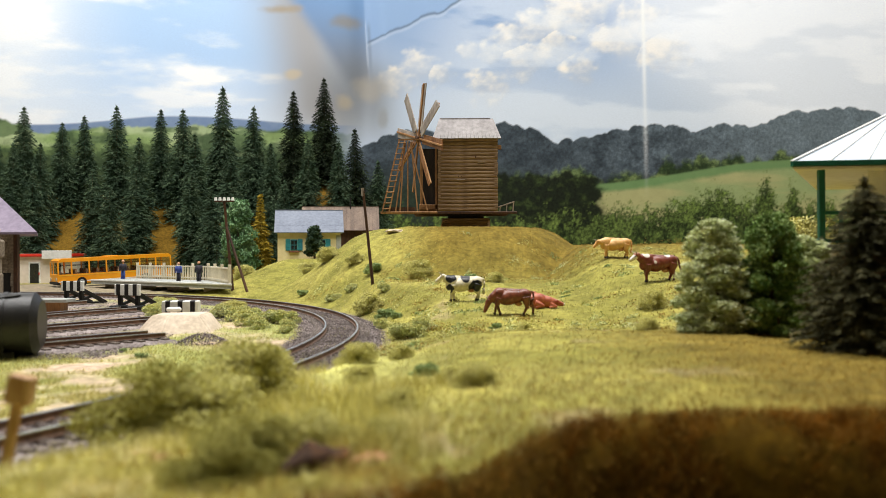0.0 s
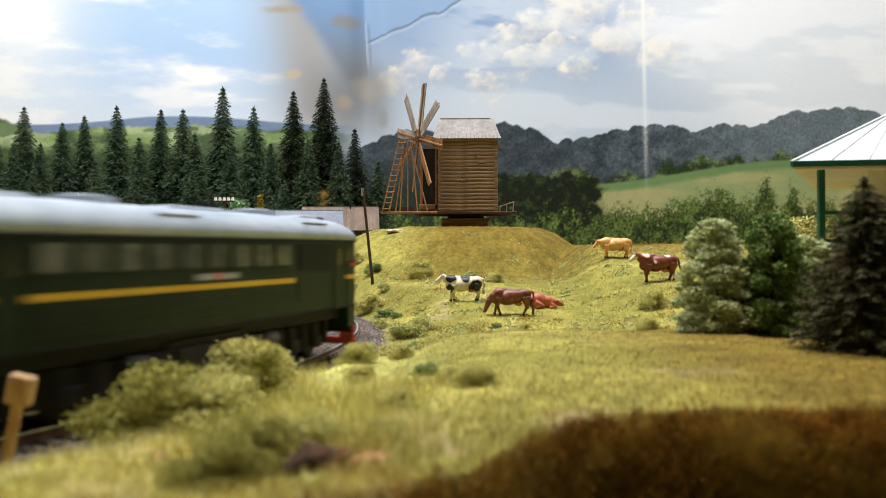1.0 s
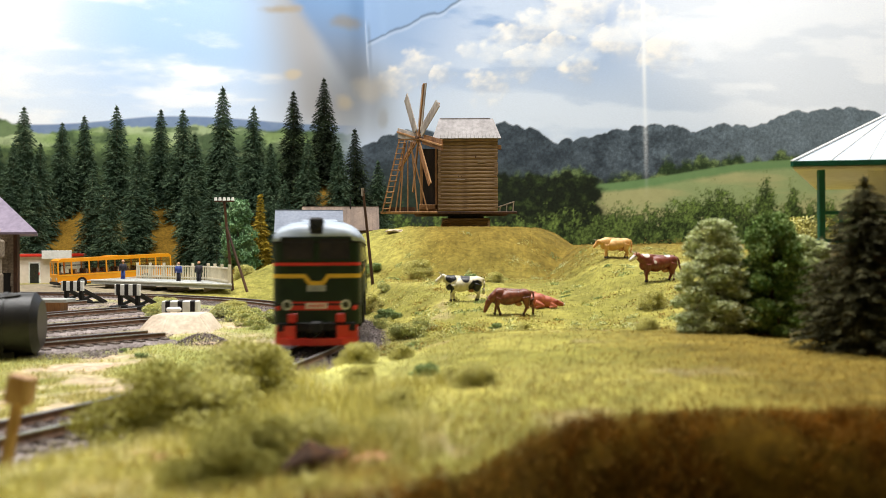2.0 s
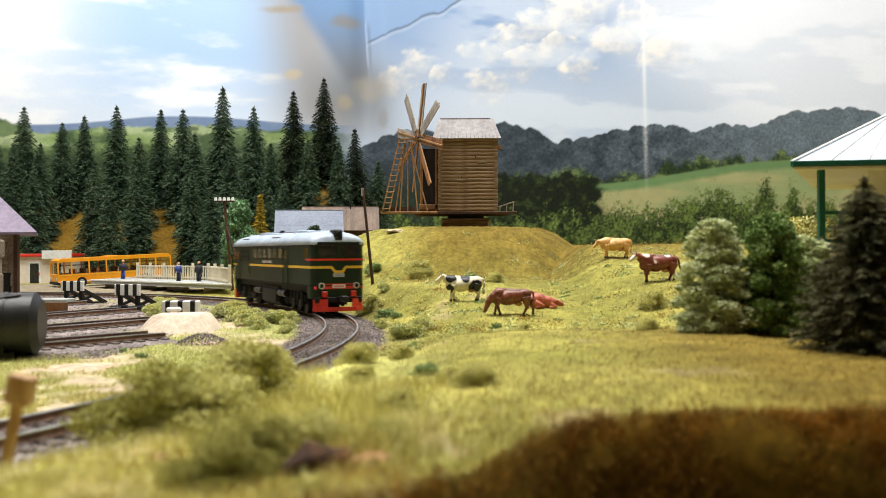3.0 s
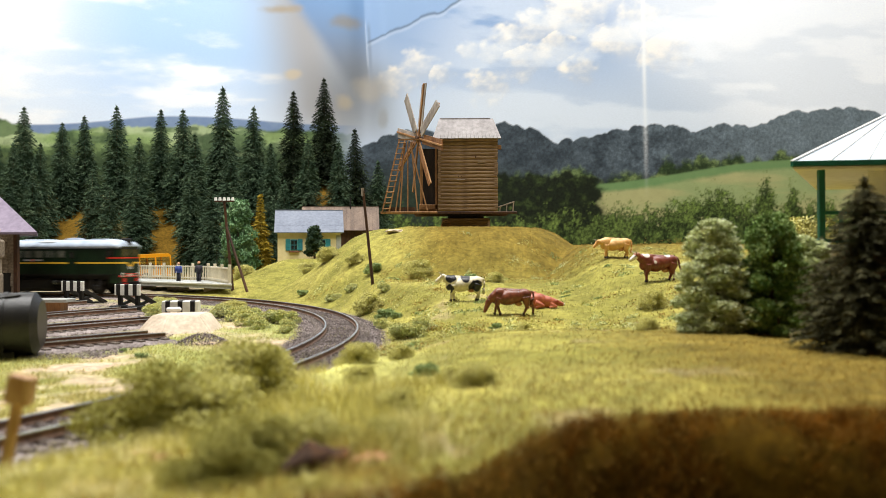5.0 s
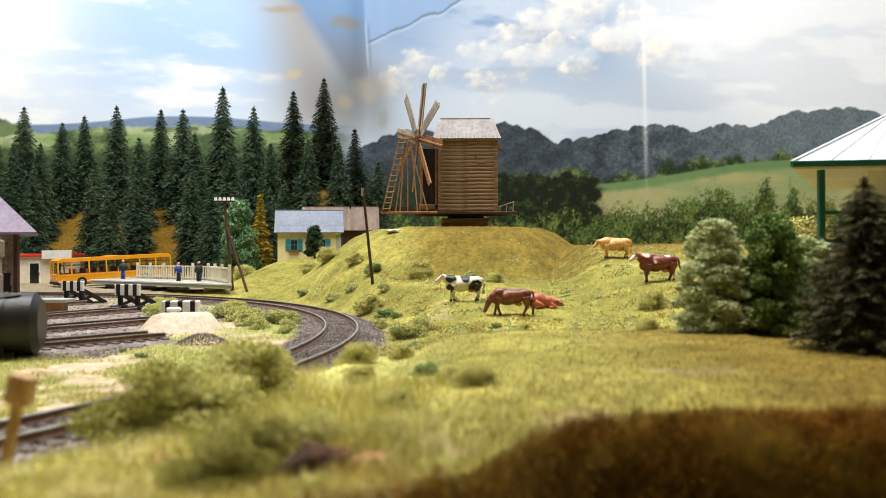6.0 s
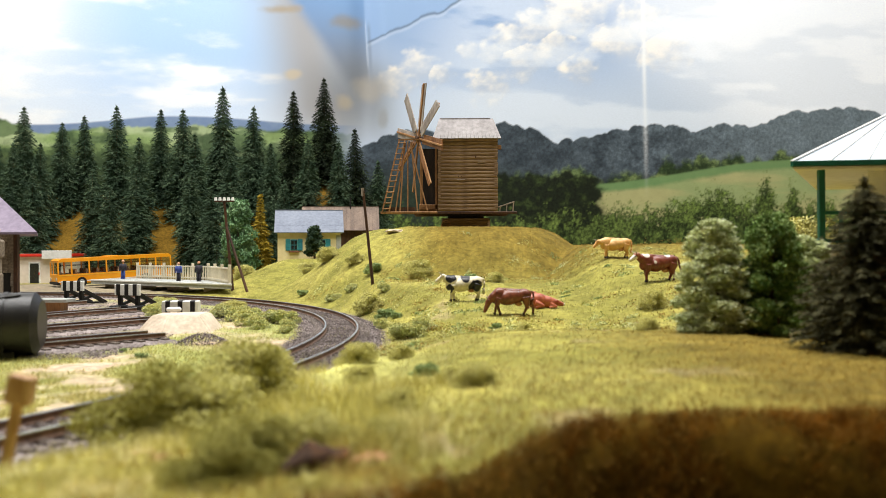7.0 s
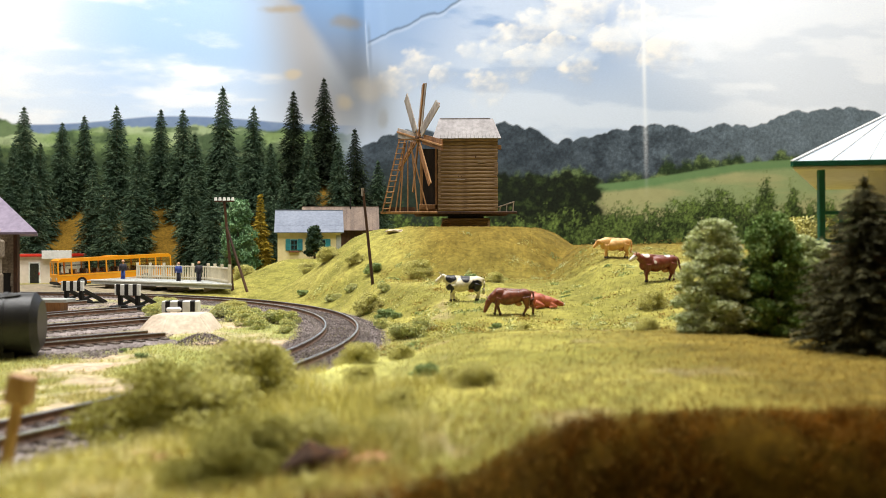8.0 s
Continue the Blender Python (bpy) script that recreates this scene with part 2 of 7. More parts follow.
def raw_mesh(name, verts, faces, material, smooth=False):
    """A mesh from numpy arrays in centimetres, all faces with the same number of corners."""
    me = bpy.data.meshes.new(name)
    verts = np.asarray(verts, np.float32) * U
    faces = np.asarray(faces, np.int32)
    me.vertices.add(len(verts))
    me.vertices.foreach_set("co", verts.ravel())
    k = faces.shape[1]
    me.loops.add(faces.size)
    me.loops.foreach_set("vertex_index", faces.ravel())
    me.polygons.add(len(faces))
    me.polygons.foreach_set("loop_start", np.arange(0, faces.size, k, dtype=np.int32))
    me.update(calc_edges=True)
    me.validate()
    me.materials.append(material)
    if smooth:
        me.shade_smooth()
    return new(name, me)


def paint(ob, name, colours):
    a = ob.data.color_attributes.new(name, "FLOAT_COLOR", "POINT")
    c = np.ones((len(colours), 4), np.float32)
    c[:, :colours.shape[1]] = colours
    a.data.foreach_set("color", c.ravel())


def hash2(i, j, seed):
    v = np.sin(i * 127.1 + j * 311.7 + seed * 74.7) * 43758.5453
    return v - np.floor(v)


def vnoise(x, y, seed=0):
    i, j = np.floor(x), np.floor(y)
    fx, fy = x - i, y - j
    fx, fy = fx * fx * (3 - 2 * fx), fy * fy * (3 - 2 * fy)
    a, b = hash2(i, j, seed), hash2(i + 1, j, seed)
    c, d = hash2(i, j + 1, seed), hash2(i + 1, j + 1, seed)
    return (a * (1 - fx) + b * fx) * (1 - fy) + (c * (1 - fx) + d * fx) * fy


def fbm(x, y, seed=0, octaves=4):
    s, amp, tot = 0, 1.0, 0
    for k in range(octaves):
        s = s + amp * vnoise(x * 2 ** k, y * 2 ** k, seed + k)
        tot += amp
        amp *= 0.5
    return s / tot


def step(a, b, x):
    t = np.clip((x - a) / (b - a), 0, 1)
    return t * t * (3 - 2 * t)


def mixc(a, b, w):
    return a * (1 - w[..., None]) + np.asarray(b)[..., :] * w[..., None]


def lin(h):
    return np.array(rgb(h)[:3])


# ---- ground: one flocked sheet with the mill hill, the house terrace and the yard ----
CX, CY, CR = -50.74, 38.88, 45.76   # the main line's curve


def ground(x, y):
    x, y = np.asarray(x, float), np.asarray(y, float)
    r = np.hypot(x - CX, y - CY) - CR
    bumps = 0.35 * (fbm(x * 0.35, y * 0.35, 3) - 0.5) + 0.22 * (fbm(x * 1.3, y * 1.3, 9, 3) - 0.5)
    near = 0.35 + 0.6 * step(-5, 5, x) - 0.2 * step(8, 15, x) * step(22, 30, y)
    hill = 5.9 * (1 - step(0.7, 1.75, np.hypot((x - 2.0) / np.where(x > 2, 9.8, 11.0), np.where(y < 83, (y - 83) / 14.5, (y - 83) / 20)))) 
    ramp = 0.10 * np.clip(y - 40, 0, 60) * step(-14, -4, x) * (1 - step(52, 70, y) * 0.35)
    right = np.clip(0.142 * (y - 36), 0, 4.2) * step(5, 12, x)
    house = 3.0 * step(74, 96, y) * step(-25, -17, x)
    far = np.maximum(np.maximum(hill, right), np.maximum(house, 0))
    far = np.maximum(far, np.minimum(ramp, 3.2))
    w = step(29, 41, y)
    z = near * (1 - w) + (0.0 + far) * w + bumps * (0.5 + 0.5 * step(25, 45, y))
    # cutting for the line and the flat yard inside the curve
    out = step(1.7, 6.5, r)
    z = (-0.42 + 0.1 * bumps) * (1 - out) + z * out
    z = np.where((r <= 0) & (r > -2), -0.42, z)
    back = step(106, 136, y) * (1 - step(-18, -9, x))
    z = z + back * 13.0
    # low verge between the curve and the viewer
    verge = step(16, 11, y) * 0.15 + 0.55 * step(-1.2, 1.0, 14.8 + 0.10 * x - y) * (x < 0)
    z = z + verge * step(1.7, 3.5, r) * 0.4
    z = z + 0.5 * np.exp(-((r - 3.5) / 1.1) ** 2) * step(17.5, 20, y) * (1 - step(27, 31, y))
    return z


def front_edge(x):
    """How near the viewer the flocked top reaches."""
    return 9.5 - 18.0 * step(-8.8, -11.5, x) + 5.6 * step(-1.9, 3.0, x) + 0.5 * (fbm(x * 0.6, x * 0.2, 5) - 0.5)


def flock_colour(x, y, z):
    r = np.hypot(x - CX, y - CY) - CR
    n1, n2 = fbm(x * 0.25, y * 0.25, 21), fbm(x * 1.1, y * 1.1, 31)
    fresh, olive, straw, sand = lin("827d3c"), lin("6c5720"), lin("968e48"), lin("c4ab92")
    c = mixc(np.broadcast_to(fresh, x.shape + (3,)), straw, step(0.45, 0.7, n1))
    field = step(3, 9, x) * (1 - step(28, 36, y))
    c = mixc(c, olive, np.maximum(field * 0.8, step(55, 70, y) * 0.8 * step(-5.5, 0.5, x)))
    lush = (1 - step(25, 33, y)) * (1 - step(-3.0, 0.8, x)) * step(13.0, 17.0, y)
    c = mixc(c, lin("c9c676"), lush * 0.75)
    c = c * (0.55 + 0.9 * n2)[..., None]
    bare = step(0.66, 0.74, fbm(x * 0.45 + 9, y * 0.45, 41)) * (1 - field) * 0.3 * (1 - step(50, 58, y))
    inside = 1 - step(-3.0, -1.5, r)
    track_bed = lin("857870")
    yard = step(0.35, 0.6, fbm(x * 0.3, y * 0.3, 51)) 
    yc = mixc(np.broadcast_to(sand, x.shape + (3,)), lin("979a5c"), yard)
    gravel = inside * step(33, 37, y + 0.55 * (x + 17)) * (1 - step(np.where(y > 52, -5.0, -11.0), np.where(y > 52, -3.2, -8.0), r))
    c = mixc(c, sand, bare)
    c = mixc(c, yc * (0.8 + 0.4 * n2)[..., None], inside)
    c = mixc(c, track_bed, np.maximum(gravel * 0.75, 0))
    lot = step(80, 86, y + 0.3 * n2) * (1 - step(-27, -24, x)) * (1 - step(102, 106, y))
    c = mixc(c, lin("86796a") * (0.8 + 0.4 * n2)[..., None], lot * 0.85)
    c = mixc(c, track_bed, (1 - step(1.5, 2.6, np.abs(r))))
    edge = step(14.0, 11.5, y) * (1 - step(-1, 1, x)) * step(0.45, 0.62, fbm(x * 0.9, y * 0.9, 77))
    c = mixc(c, lin("8a5a22"), edge * 0.9)
    woods = step(104, 113, y) * (1 - step(-16, -8, x))
    c = mixc(c, lin("664a14"), woods * 0.92)
    return c


def make_ground():
    xs = np.concatenate([np.linspace(-130, -32, 60), np.linspace(-31.5, 24, 320), np.linspace(25, 110, 50)])
    ts = np.concatenate([np.linspace(0, 0.30, 150), np.linspace(0.303, 1, 180)])
    X, T = np.meshgrid(xs, ts)
    Y0 = front_edge(X)
    Y = Y0 + (139.0 - Y0) * (T ** 1.35)
    Z = ground(X, Y)
    # the rounded front face that drops to the table edge
    lips = []
    for k, (dy, dz) in enumerate(((-0.25, -0.12), (-0.55, -0.45), (-0.8, -1.0), (-1.0, -1.8), (-1.2, -3.0), (-1.3, -4.2))):
        yy = Y[0] + dy + 0.3 * (fbm(xs * 1.2, k * 0.7 + 0 * xs, 61) - 0.5)
        lips.insert(0, (xs, yy, Z[0] + dz + 0.2 * (fbm(xs * 0.9, k * 0.9 + 0 * xs, 62) - 0.5)))
    X = np.vstack([np.array([l[0] for l in lips]), X])
    Y = np.vstack([np.array([l[1] for l in lips]), Y])
    Z = np.vstack([np.array([l[2] for l in lips]), Z])
    rows, cols = X.shape
    idx = np.arange(rows * cols).reshape(rows, cols)
    faces = np.stack([idx[:-1, :-1], idx[:-1, 1:], idx[1:, 1:], idx[1:, :-1]], -1).reshape(-1, 4)
    ob = raw_mesh("ground", np.stack([X, Y, Z], -1).reshape(-1, 3), faces, M_GRASS_BED, True)
    c = flock_colour(X, Y, Z)
    face = np.zeros(X.shape)
    face[:6] = 1
    face[6:9] = 0.5
    c = mixc(c, lin("5a430c"), face * step(-3, -0.5, X))
    paint(ob, "flock", np.concatenate([c, np.full(X.shape + (1,), 0.42)], -1).reshape(-1, 4))
    tagged(ob, "model layout ground flocked with yellow-green static grass", "ground", kind="structure")


make_ground()


def gz(x, y):
    return float(ground(np.array([x]), np.array([y]))[0])


# ---- the room round the layout ----
def make_room():
    white, floor_mat = M_WALL, M_FLOOR
    def slab(name, a, mat, label):
        ob = part(name, box(bmesh.new(), *a), mat)
        tagged(ob, label, name.split("_")[0], kind="structure")
    slab("wall_north", (-260, 260, 146, 152, -90, 170), white, "plain grey-beige room wall behind the layout")
    slab("wall_south", (-260, 260, -206, -200, -90, 170), white, "plain grey-beige room wall")
    slab("wall_east", (260, 266, -206, 152, -90, 170), white, "plain grey-beige room wall")
    slab("wall_west", (-266, -260, -206, 152, -90, 170), white, "plain grey-beige room wall")
    slab("floor", (-266, 266, -206, 152, -96, -90), floor_mat, "plain grey room floor")
    slab("ceiling", (-266, 266, -206, 152, 170, 176), white, "plain grey-beige ceiling")
    for x, y, sx, sy, power, colour in LAMPS:
        lamp = thing("lamp_housing", at(x, y, 149), "white housing of an unseen fluorescent ceiling lamp", "lamp", "ceiling lamps")
        part("tray", box(bmesh.new(), -sx / 2 - 2, sx / 2 + 2, -sy / 2 - 2, sy / 2 + 2, 0.5, 5, 0.5), M_WHITE, lamp)
        for s in (-0.4, 0.4):
            part("rod", rod(bmesh.new(), (s * sx, 0, 5), (s * sx, 0, 21), 0.5), M_WHITE, lamp)
    table = thing("layout_table", at(0, 0, 0), "timber frame under the model layout", "table")
    part("fascia", box(bmesh.new(), -129, 109, 12.5, 15, -14, -3.6, 0.3), M_DARK_WOOD, table)
    part("board", box(bmesh.new(), -129, 109, 15, 139, -14, -12), M_WOOD, table)
    part("corner_fascia", box(bmesh.new(), -129, -12, -7.0, -5.0, -14, -3.6, 0.3), M_DARK_WOOD, table)
    part("corner_board", box(bmesh.new(), -129, -12, -5.0, 12.4, -14, -12), M_WOOD, table)
    for x in (-120, 100):
        for y in ((0, 130) if x < 0 else (20, 130)):
            part("leg", box(bmesh.new(), x - 3, x + 3, y - 3, y + 3, -90, -14), M_WOOD, table)


M_WALL = surface("room_paint", rgb("8b857b"), rgb("9b958b"), 30, 0.9, 0, 0.05)
M_FLOOR = surface("room_floor", rgb("77716a"), rgb("8f8982"), 20, 0.7, 0, 0.05)
make_room()


# ---- the printed photo backdrop that closes the layout behind ----
BACK_Y = 139.0
Q = 9.236   # centimetres of print to one unit of its drawing


PUFFS = ((1.21, 3.80, 0.45), (1.66, 3.97, 0.52), (2.16, 4.17, 0.58), (2.68, 4.37, 0.48), (0.84, 3.53, 0.30), (1.46, 3.41, 0.46), (2.01, 3.67, 0.42), (3.08, 3.73, 0.46), (2.46, 3.23, 0.36), (0.48, 3.57, 0.26), (-0.44, 3.27, 0.42), (-0.84, 3.03, 0.36), (0.78, 2.97, 0.38), (3.46, 4.05, 0.50), (3.96, 3.50, 0.45), (-0.04, 3.15, 0.30))


def print_colour(a, b):
    """The printed landscape: a to the right, b up, from the middle of the sheet at eye height."""
    full = a.shape + (3,)
    left = 1 - step(-2.2, -1.3, a)
    # sky
    sky_l = mixc(np.broadcast_to(lin("e8f1fc"), full), lin("b4d2f6"), step(1.8, 3.6, b) * (1 - step(-5.2, -7.6, a) * 0.8))
    sky_r = mixc(np.broadcast_to(lin("bfcde0"), full), lin("86a2ca"), step(2.4, 4.4, b + 0.2 * fbm(a, b, 8)) * (1 - step(2.5, 5.5, a)))
    wisp = fbm(a * 0.7 + 0.5 * b, b * 2.6, 14, 5)
    band = np.exp(-((b - 3.55 + 0.18 * (a + 7.0)) / 0.22) ** 2) * step(-7.9, -6.5, a) * (1 - step(-4.2, -3.2, a))
    sky_l = mixc(sky_l, lin("fbfdff"), np.clip(step(0.46, 0.7, wisp) * 0.75 + band * step(0.3, 0.6, wisp) + step(-6.3, -7.6, a) * step(3.2, 4.2, b) * 0.8, 0, 1))
    body = np.full(a.shape, -9.0)
    lit = np.zeros(a.shape)
    ragged = 1.5 * (fbm(a * 1.7 - 0.6 * b, b * 2.4, 17, 5) - 0.5) + 0.8 * (fbm(a * 7, b * 9, 16, 4) - 0.5)
    for pa, pb, pr in PUFFS:
        u, v = (a - pa) / pr, (b - pb) / (pr * 0.8)
        d = 1 - np.hypot(u, v) + ragged
        top = d > body
        body = np.where(top, d, body)
        lit = np.where(top, 0.5 * v - 0.3 * u + 1.0 * ragged, lit)
    tone = mixc(np.broadcast_to(lin("b4c0d2"), full), lin("fbf3e6"), step(-0.45, 0.6, lit))
    sky_r = mixc(sky_r, tone, step(-0.2, 0.5, body) * 0.85)
    haze = step(0.42, 0.62, wisp) * step(-1.0, 1.0, a)
    sky_r = mixc(sky_r, lin("e0e8f2"), haze * 0.5)
    sky_r = mixc(sky_r, lin("f2f7ff"), step(3.0, 6.0, a + 1.2 * (b - 3.0)) * (0.7 + 0.3 * step(0.4, 0.6, wisp)))
    c = mixc(sky_r, sky_l, left)
    # grey shade at the sheet's bulging bend, painted into the print, and stains
    bend_shade = np.exp(-((a + 2.25 + 0.18 * (b - 3)) / 0.75) ** 2) * step(1.6, 2.6, b)
    c = mixc(c, lin("a6a09b"), np.clip(bend_shade * 0.85, 0, 1))
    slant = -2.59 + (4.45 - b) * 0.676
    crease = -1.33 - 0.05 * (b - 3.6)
    shade_wedge = step(-0.22, 0.12, a - slant + 0.06 * (fbm(a * 2, b * 2, 18) - 0.5)) * (1 - step(-0.03, 0.02, a - crease)) * step(2.5, 3.1, b)
    c = mixc(c, mixc(np.broadcast_to(lin("747b88"), full), lin("7499c8"), step(2.9, 4.5, b)), shade_wedge * 0.9)
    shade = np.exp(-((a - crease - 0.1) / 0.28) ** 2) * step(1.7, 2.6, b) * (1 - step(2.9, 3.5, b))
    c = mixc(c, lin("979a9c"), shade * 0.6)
    soft_shade = np.exp(-((a + 1.55) / 0.55) ** 2 - ((b - 2.75) / 0.75) ** 2)
    c = mixc(c, lin("82878e"), soft_shade * 0.8)
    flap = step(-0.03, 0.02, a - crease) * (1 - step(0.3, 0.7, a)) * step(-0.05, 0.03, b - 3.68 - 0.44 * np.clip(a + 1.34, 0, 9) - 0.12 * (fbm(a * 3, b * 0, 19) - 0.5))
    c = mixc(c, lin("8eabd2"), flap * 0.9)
    for (sa, sb, wa, wb, col) in ((-2.85, 4.28, 0.42, 0.09, "a89a84"), (-1.72, 4.02, 0.34, 0.14, "8a867e"), (-2.62, 3.13, 0.17, 0.10, "cbbda4"), (-1.72, 2.62, 0.18, 0.16, "b5aa98"), (-1.3, 2.85, 0.35, 0.25, "a8a39c"), (-1.05, 2.35, 0.1, 0.2, "9a9da0")):
        d = np.hypot((a - sa) / wa, (b - sb) / wb) + 0.8 * (fbm(a * 4, b * 4, 23) - 0.5)
        c = mixc(c, lin(col), (1 - step(0.3, 1.25, d)) * 0.8)
    tear = b - 3.68 - 0.44 * np.clip(a + 1.34, 0, 9) - 0.12 * (fbm(a * 3, b * 0, 19) - 0.5)
    reach = step(-1.35, -1.28, a) * (1 - step(0.3, 0.42, a))
    thick = 0.012 + 0.02 * fbm(a * 6, b * 0, 20)
    c = mixc(c, lin("56657a"), np.exp(-(tear / thick) ** 2) * reach * 0.75)
    # painted highlights below the tear and on the fold, dark line beside it
    c = mixc(c, lin("d2deec"), np.exp(-((tear + 0.05) / 0.03) ** 2) * reach * 0.3)
    c = mixc(c, lin("dde6f0"), np.exp(-((a - crease) / 0.012) ** 2) * step(3.2, 3.4, b) * (1 - step(3.95, 4.15, b)) * 0.35)
    c = mixc(c, lin("6f7c8e"), np.exp(-((a - crease - 0.05) / 0.03) ** 2) * step(3.0, 3.5, b) * (1 - step(3.9, 4.15, b)) * 0.5)
    # far hills
    rough = 0.12 * (fbm(a * 5, b * 0, 27, 3) - 0.5) + 0.025 * (fbm(a * 22, b * 0, 28, 2) - 0.5)
    ridge = np.interp(a, (-2, -1.34, -0.84, 0.4, 1.2, 1.6, 2.05, 2.66, 3.3, 4.0, 4.5, 4.85, 5.5, 6.2, 7.2, 8.0), (1.7, 1.85, 2.06, 2.16, 2.23, 2.12, 1.88, 2.0, 2.14, 2.18, 2.07, 2.21, 2.12, 2.42, 2.47, 2.32))
    ridge = ridge + 0.05 * np.abs(np.sin(a * 9 + 3 * fbm(a * 2, b * 0, 29)))
    tex = 0.6 * fbm(a * 5, b * 7, 33, 4) + 0.4 * fbm(a * 16, b * 18, 34, 3)
    wood = mixc(np.broadcast_to(lin("2c353d"), full), lin("5e6b75"), step(0.25, 0.8, tex) * (0.45 + 0.55 * step(1.5, 5.0, a)))
    wood = mixc(wood, lin("7c8a92"), step(3.2, 6.4, a) * 0.5)
    under = 1.34 + 0.34 * step(2.4, 6.2, a) + 0.5 * (fbm(a * 3.5, b * 0, 61, 4) - 0.5)
    wood = mixc(wood, mixc(np.broadcast_to(lin("26361f"), full), lin("708252"), step(0.42, 0.8, tex + 0.2 * (fbm(a * 40, b * 40, 62, 2) - 0.5))), step(-0.07, 0.07, under + 0.25 * (tex - 0.5) - b) * step(0.4, 1.6, a))
    wood = mixc(wood, lin("243022"), step(1.75, 1.0, b + 0.1 * tex) * 0.9 * (1 - step(0.8, 1.8, a)))
    h = step(-0.015, 0.015, ridge + 0.9 * rough - b) * (1 - left)
    c = c * (1 - h[..., None]) + wood * h[..., None]
    # left: blue range, pale fields and hedges
    blue = step(-0.02, 0.02, 2.38 + 0.05 * np.sin(a * 1.3 + 1.0) - 0.10 * np.abs(a + 5.2) * 0.3 - b) * left
    c = mixc(c, mixc(np.broadcast_to(lin("6f86ad"), full), lin("8a9db6"), tex), blue)
    low = step(-0.03, 0.03, 2.17 + 0.06 * np.sin(a * 0.9 - 0.5) + rough + 0.25 * step(-7.0, -7.8, a) - b) * left
    fields = mixc(np.broadcast_to(lin("8fa66a"), full), lin("b7c796"), step(0.4, 0.65, fbm(a * 0.9, b * 5, 35)))
    fields = mixc(fields, lin("5f764e"), step(0.5, 0.64, fbm(a * 1.8, b * 6, 37)) * 0.85)
    copse = fbm(a * 2.4, b * 3.2, 63, 4)
    fields = mixc(fields, lin("45583a"), step(0.48, 0.6, copse + 0.25 * (tex - 0.5)) * 0.8)
    fields = mixc(fields, lin("34452b"), step(1.98, 1.62, b + 0.5 * (copse - 0.5) + 0.2 * (tex - 0.5)) * 0.92)
    c = mixc(c, fields * (0.7 + 0.5 * tex)[..., None], low)
    # right: sloping meadow, dark grove, hedge of bushes
    top = 1.16 + 0.42 * step(2.4, 6.2, a) + 0.02 * rough
    meadow = step(-0.02, 0.02, top - b) * step(2.4, 2.8, a + 0.6 * (b - 0.9))
    mead = mixc(np.broadcast_to(lin("8f9d6c"), full), lin("a5a474"), step(0.38, 0.62, fbm(a * 0.6, b * 4, 39)))
    mead = mixc(mead, lin("648656"), step(0.2, 0.1, top - b + 0.05 * (tex - 0.5)) * 0.9)
    c = mixc(c, mead * (0.9 + 0.2 * tex)[..., None], meadow)
    grove = step(-0.04, 0.04, 1.34 - 1.6 * np.clip(np.abs(a - 1.85) - 0.8, 0, 9) ** 2 + 2 * rough - b) * step(0.2, 0.6, a) * (1 - step(2.7, 2.86, a + 0.5 * (fbm(a * 4, b * 6, 64, 4) - 0.5)))
    gtex = fbm(a * 10, b * 12, 43, 4)
    c = mixc(c, mixc(np.broadcast_to(lin("141c10"), full), lin("2e3b1e"), step(0.45, 0.8, gtex)), grove)
    crown = 0.62 - 0.22 * (1 - step(2.2, 3.2, a)) + 0.28 * fbm(a * 2.1, b * 0, 45, 2) + 0.45 * np.exp(-((a - 5.72) / 0.16) ** 2) + 0.4 * np.exp(-((a - 6.2) / 0.12) ** 2) + 0.3 * np.exp(-((a - 4.9) / 0.35) ** 2)
    leafy = 0.5 * fbm(a * 10, b * 7, 47, 4) + 0.5 * fbm(a * 38, b * 30, 48, 3)
    bush = step(-0.12, 0.12, crown + 1.1 * (leafy - 0.5) - b) * step(-2.2, -1.7, a)
    c = mixc(c, mixc(np.broadcast_to(lin("1f2d14"), full), lin("66793c"), step(0.32, 0.8, leafy + 0.12 * (fbm(a * 3, b * 3, 49) - 0.5))), bush)
    fine = np.clip(0.38 * h * (1 - meadow) + 0.8 * bush + 0.35 * grove + 0.25 * low * (1 - step(1.9, 2.1, b)), 0, 0.85)
    # painted white glare on a creased joint between two printed strips
    joint = np.exp(-((a - 3.56 - 0.015 * (4.4 - b)) / 0.035) ** 2) * step(0.8, 2.2, b)
    c = mixc(c, lin("f2f5f7"), joint * (0.35 + 0.55 * step(2.0, 4.0, b)))
    return np.concatenate([c, fine[..., None]], -1)


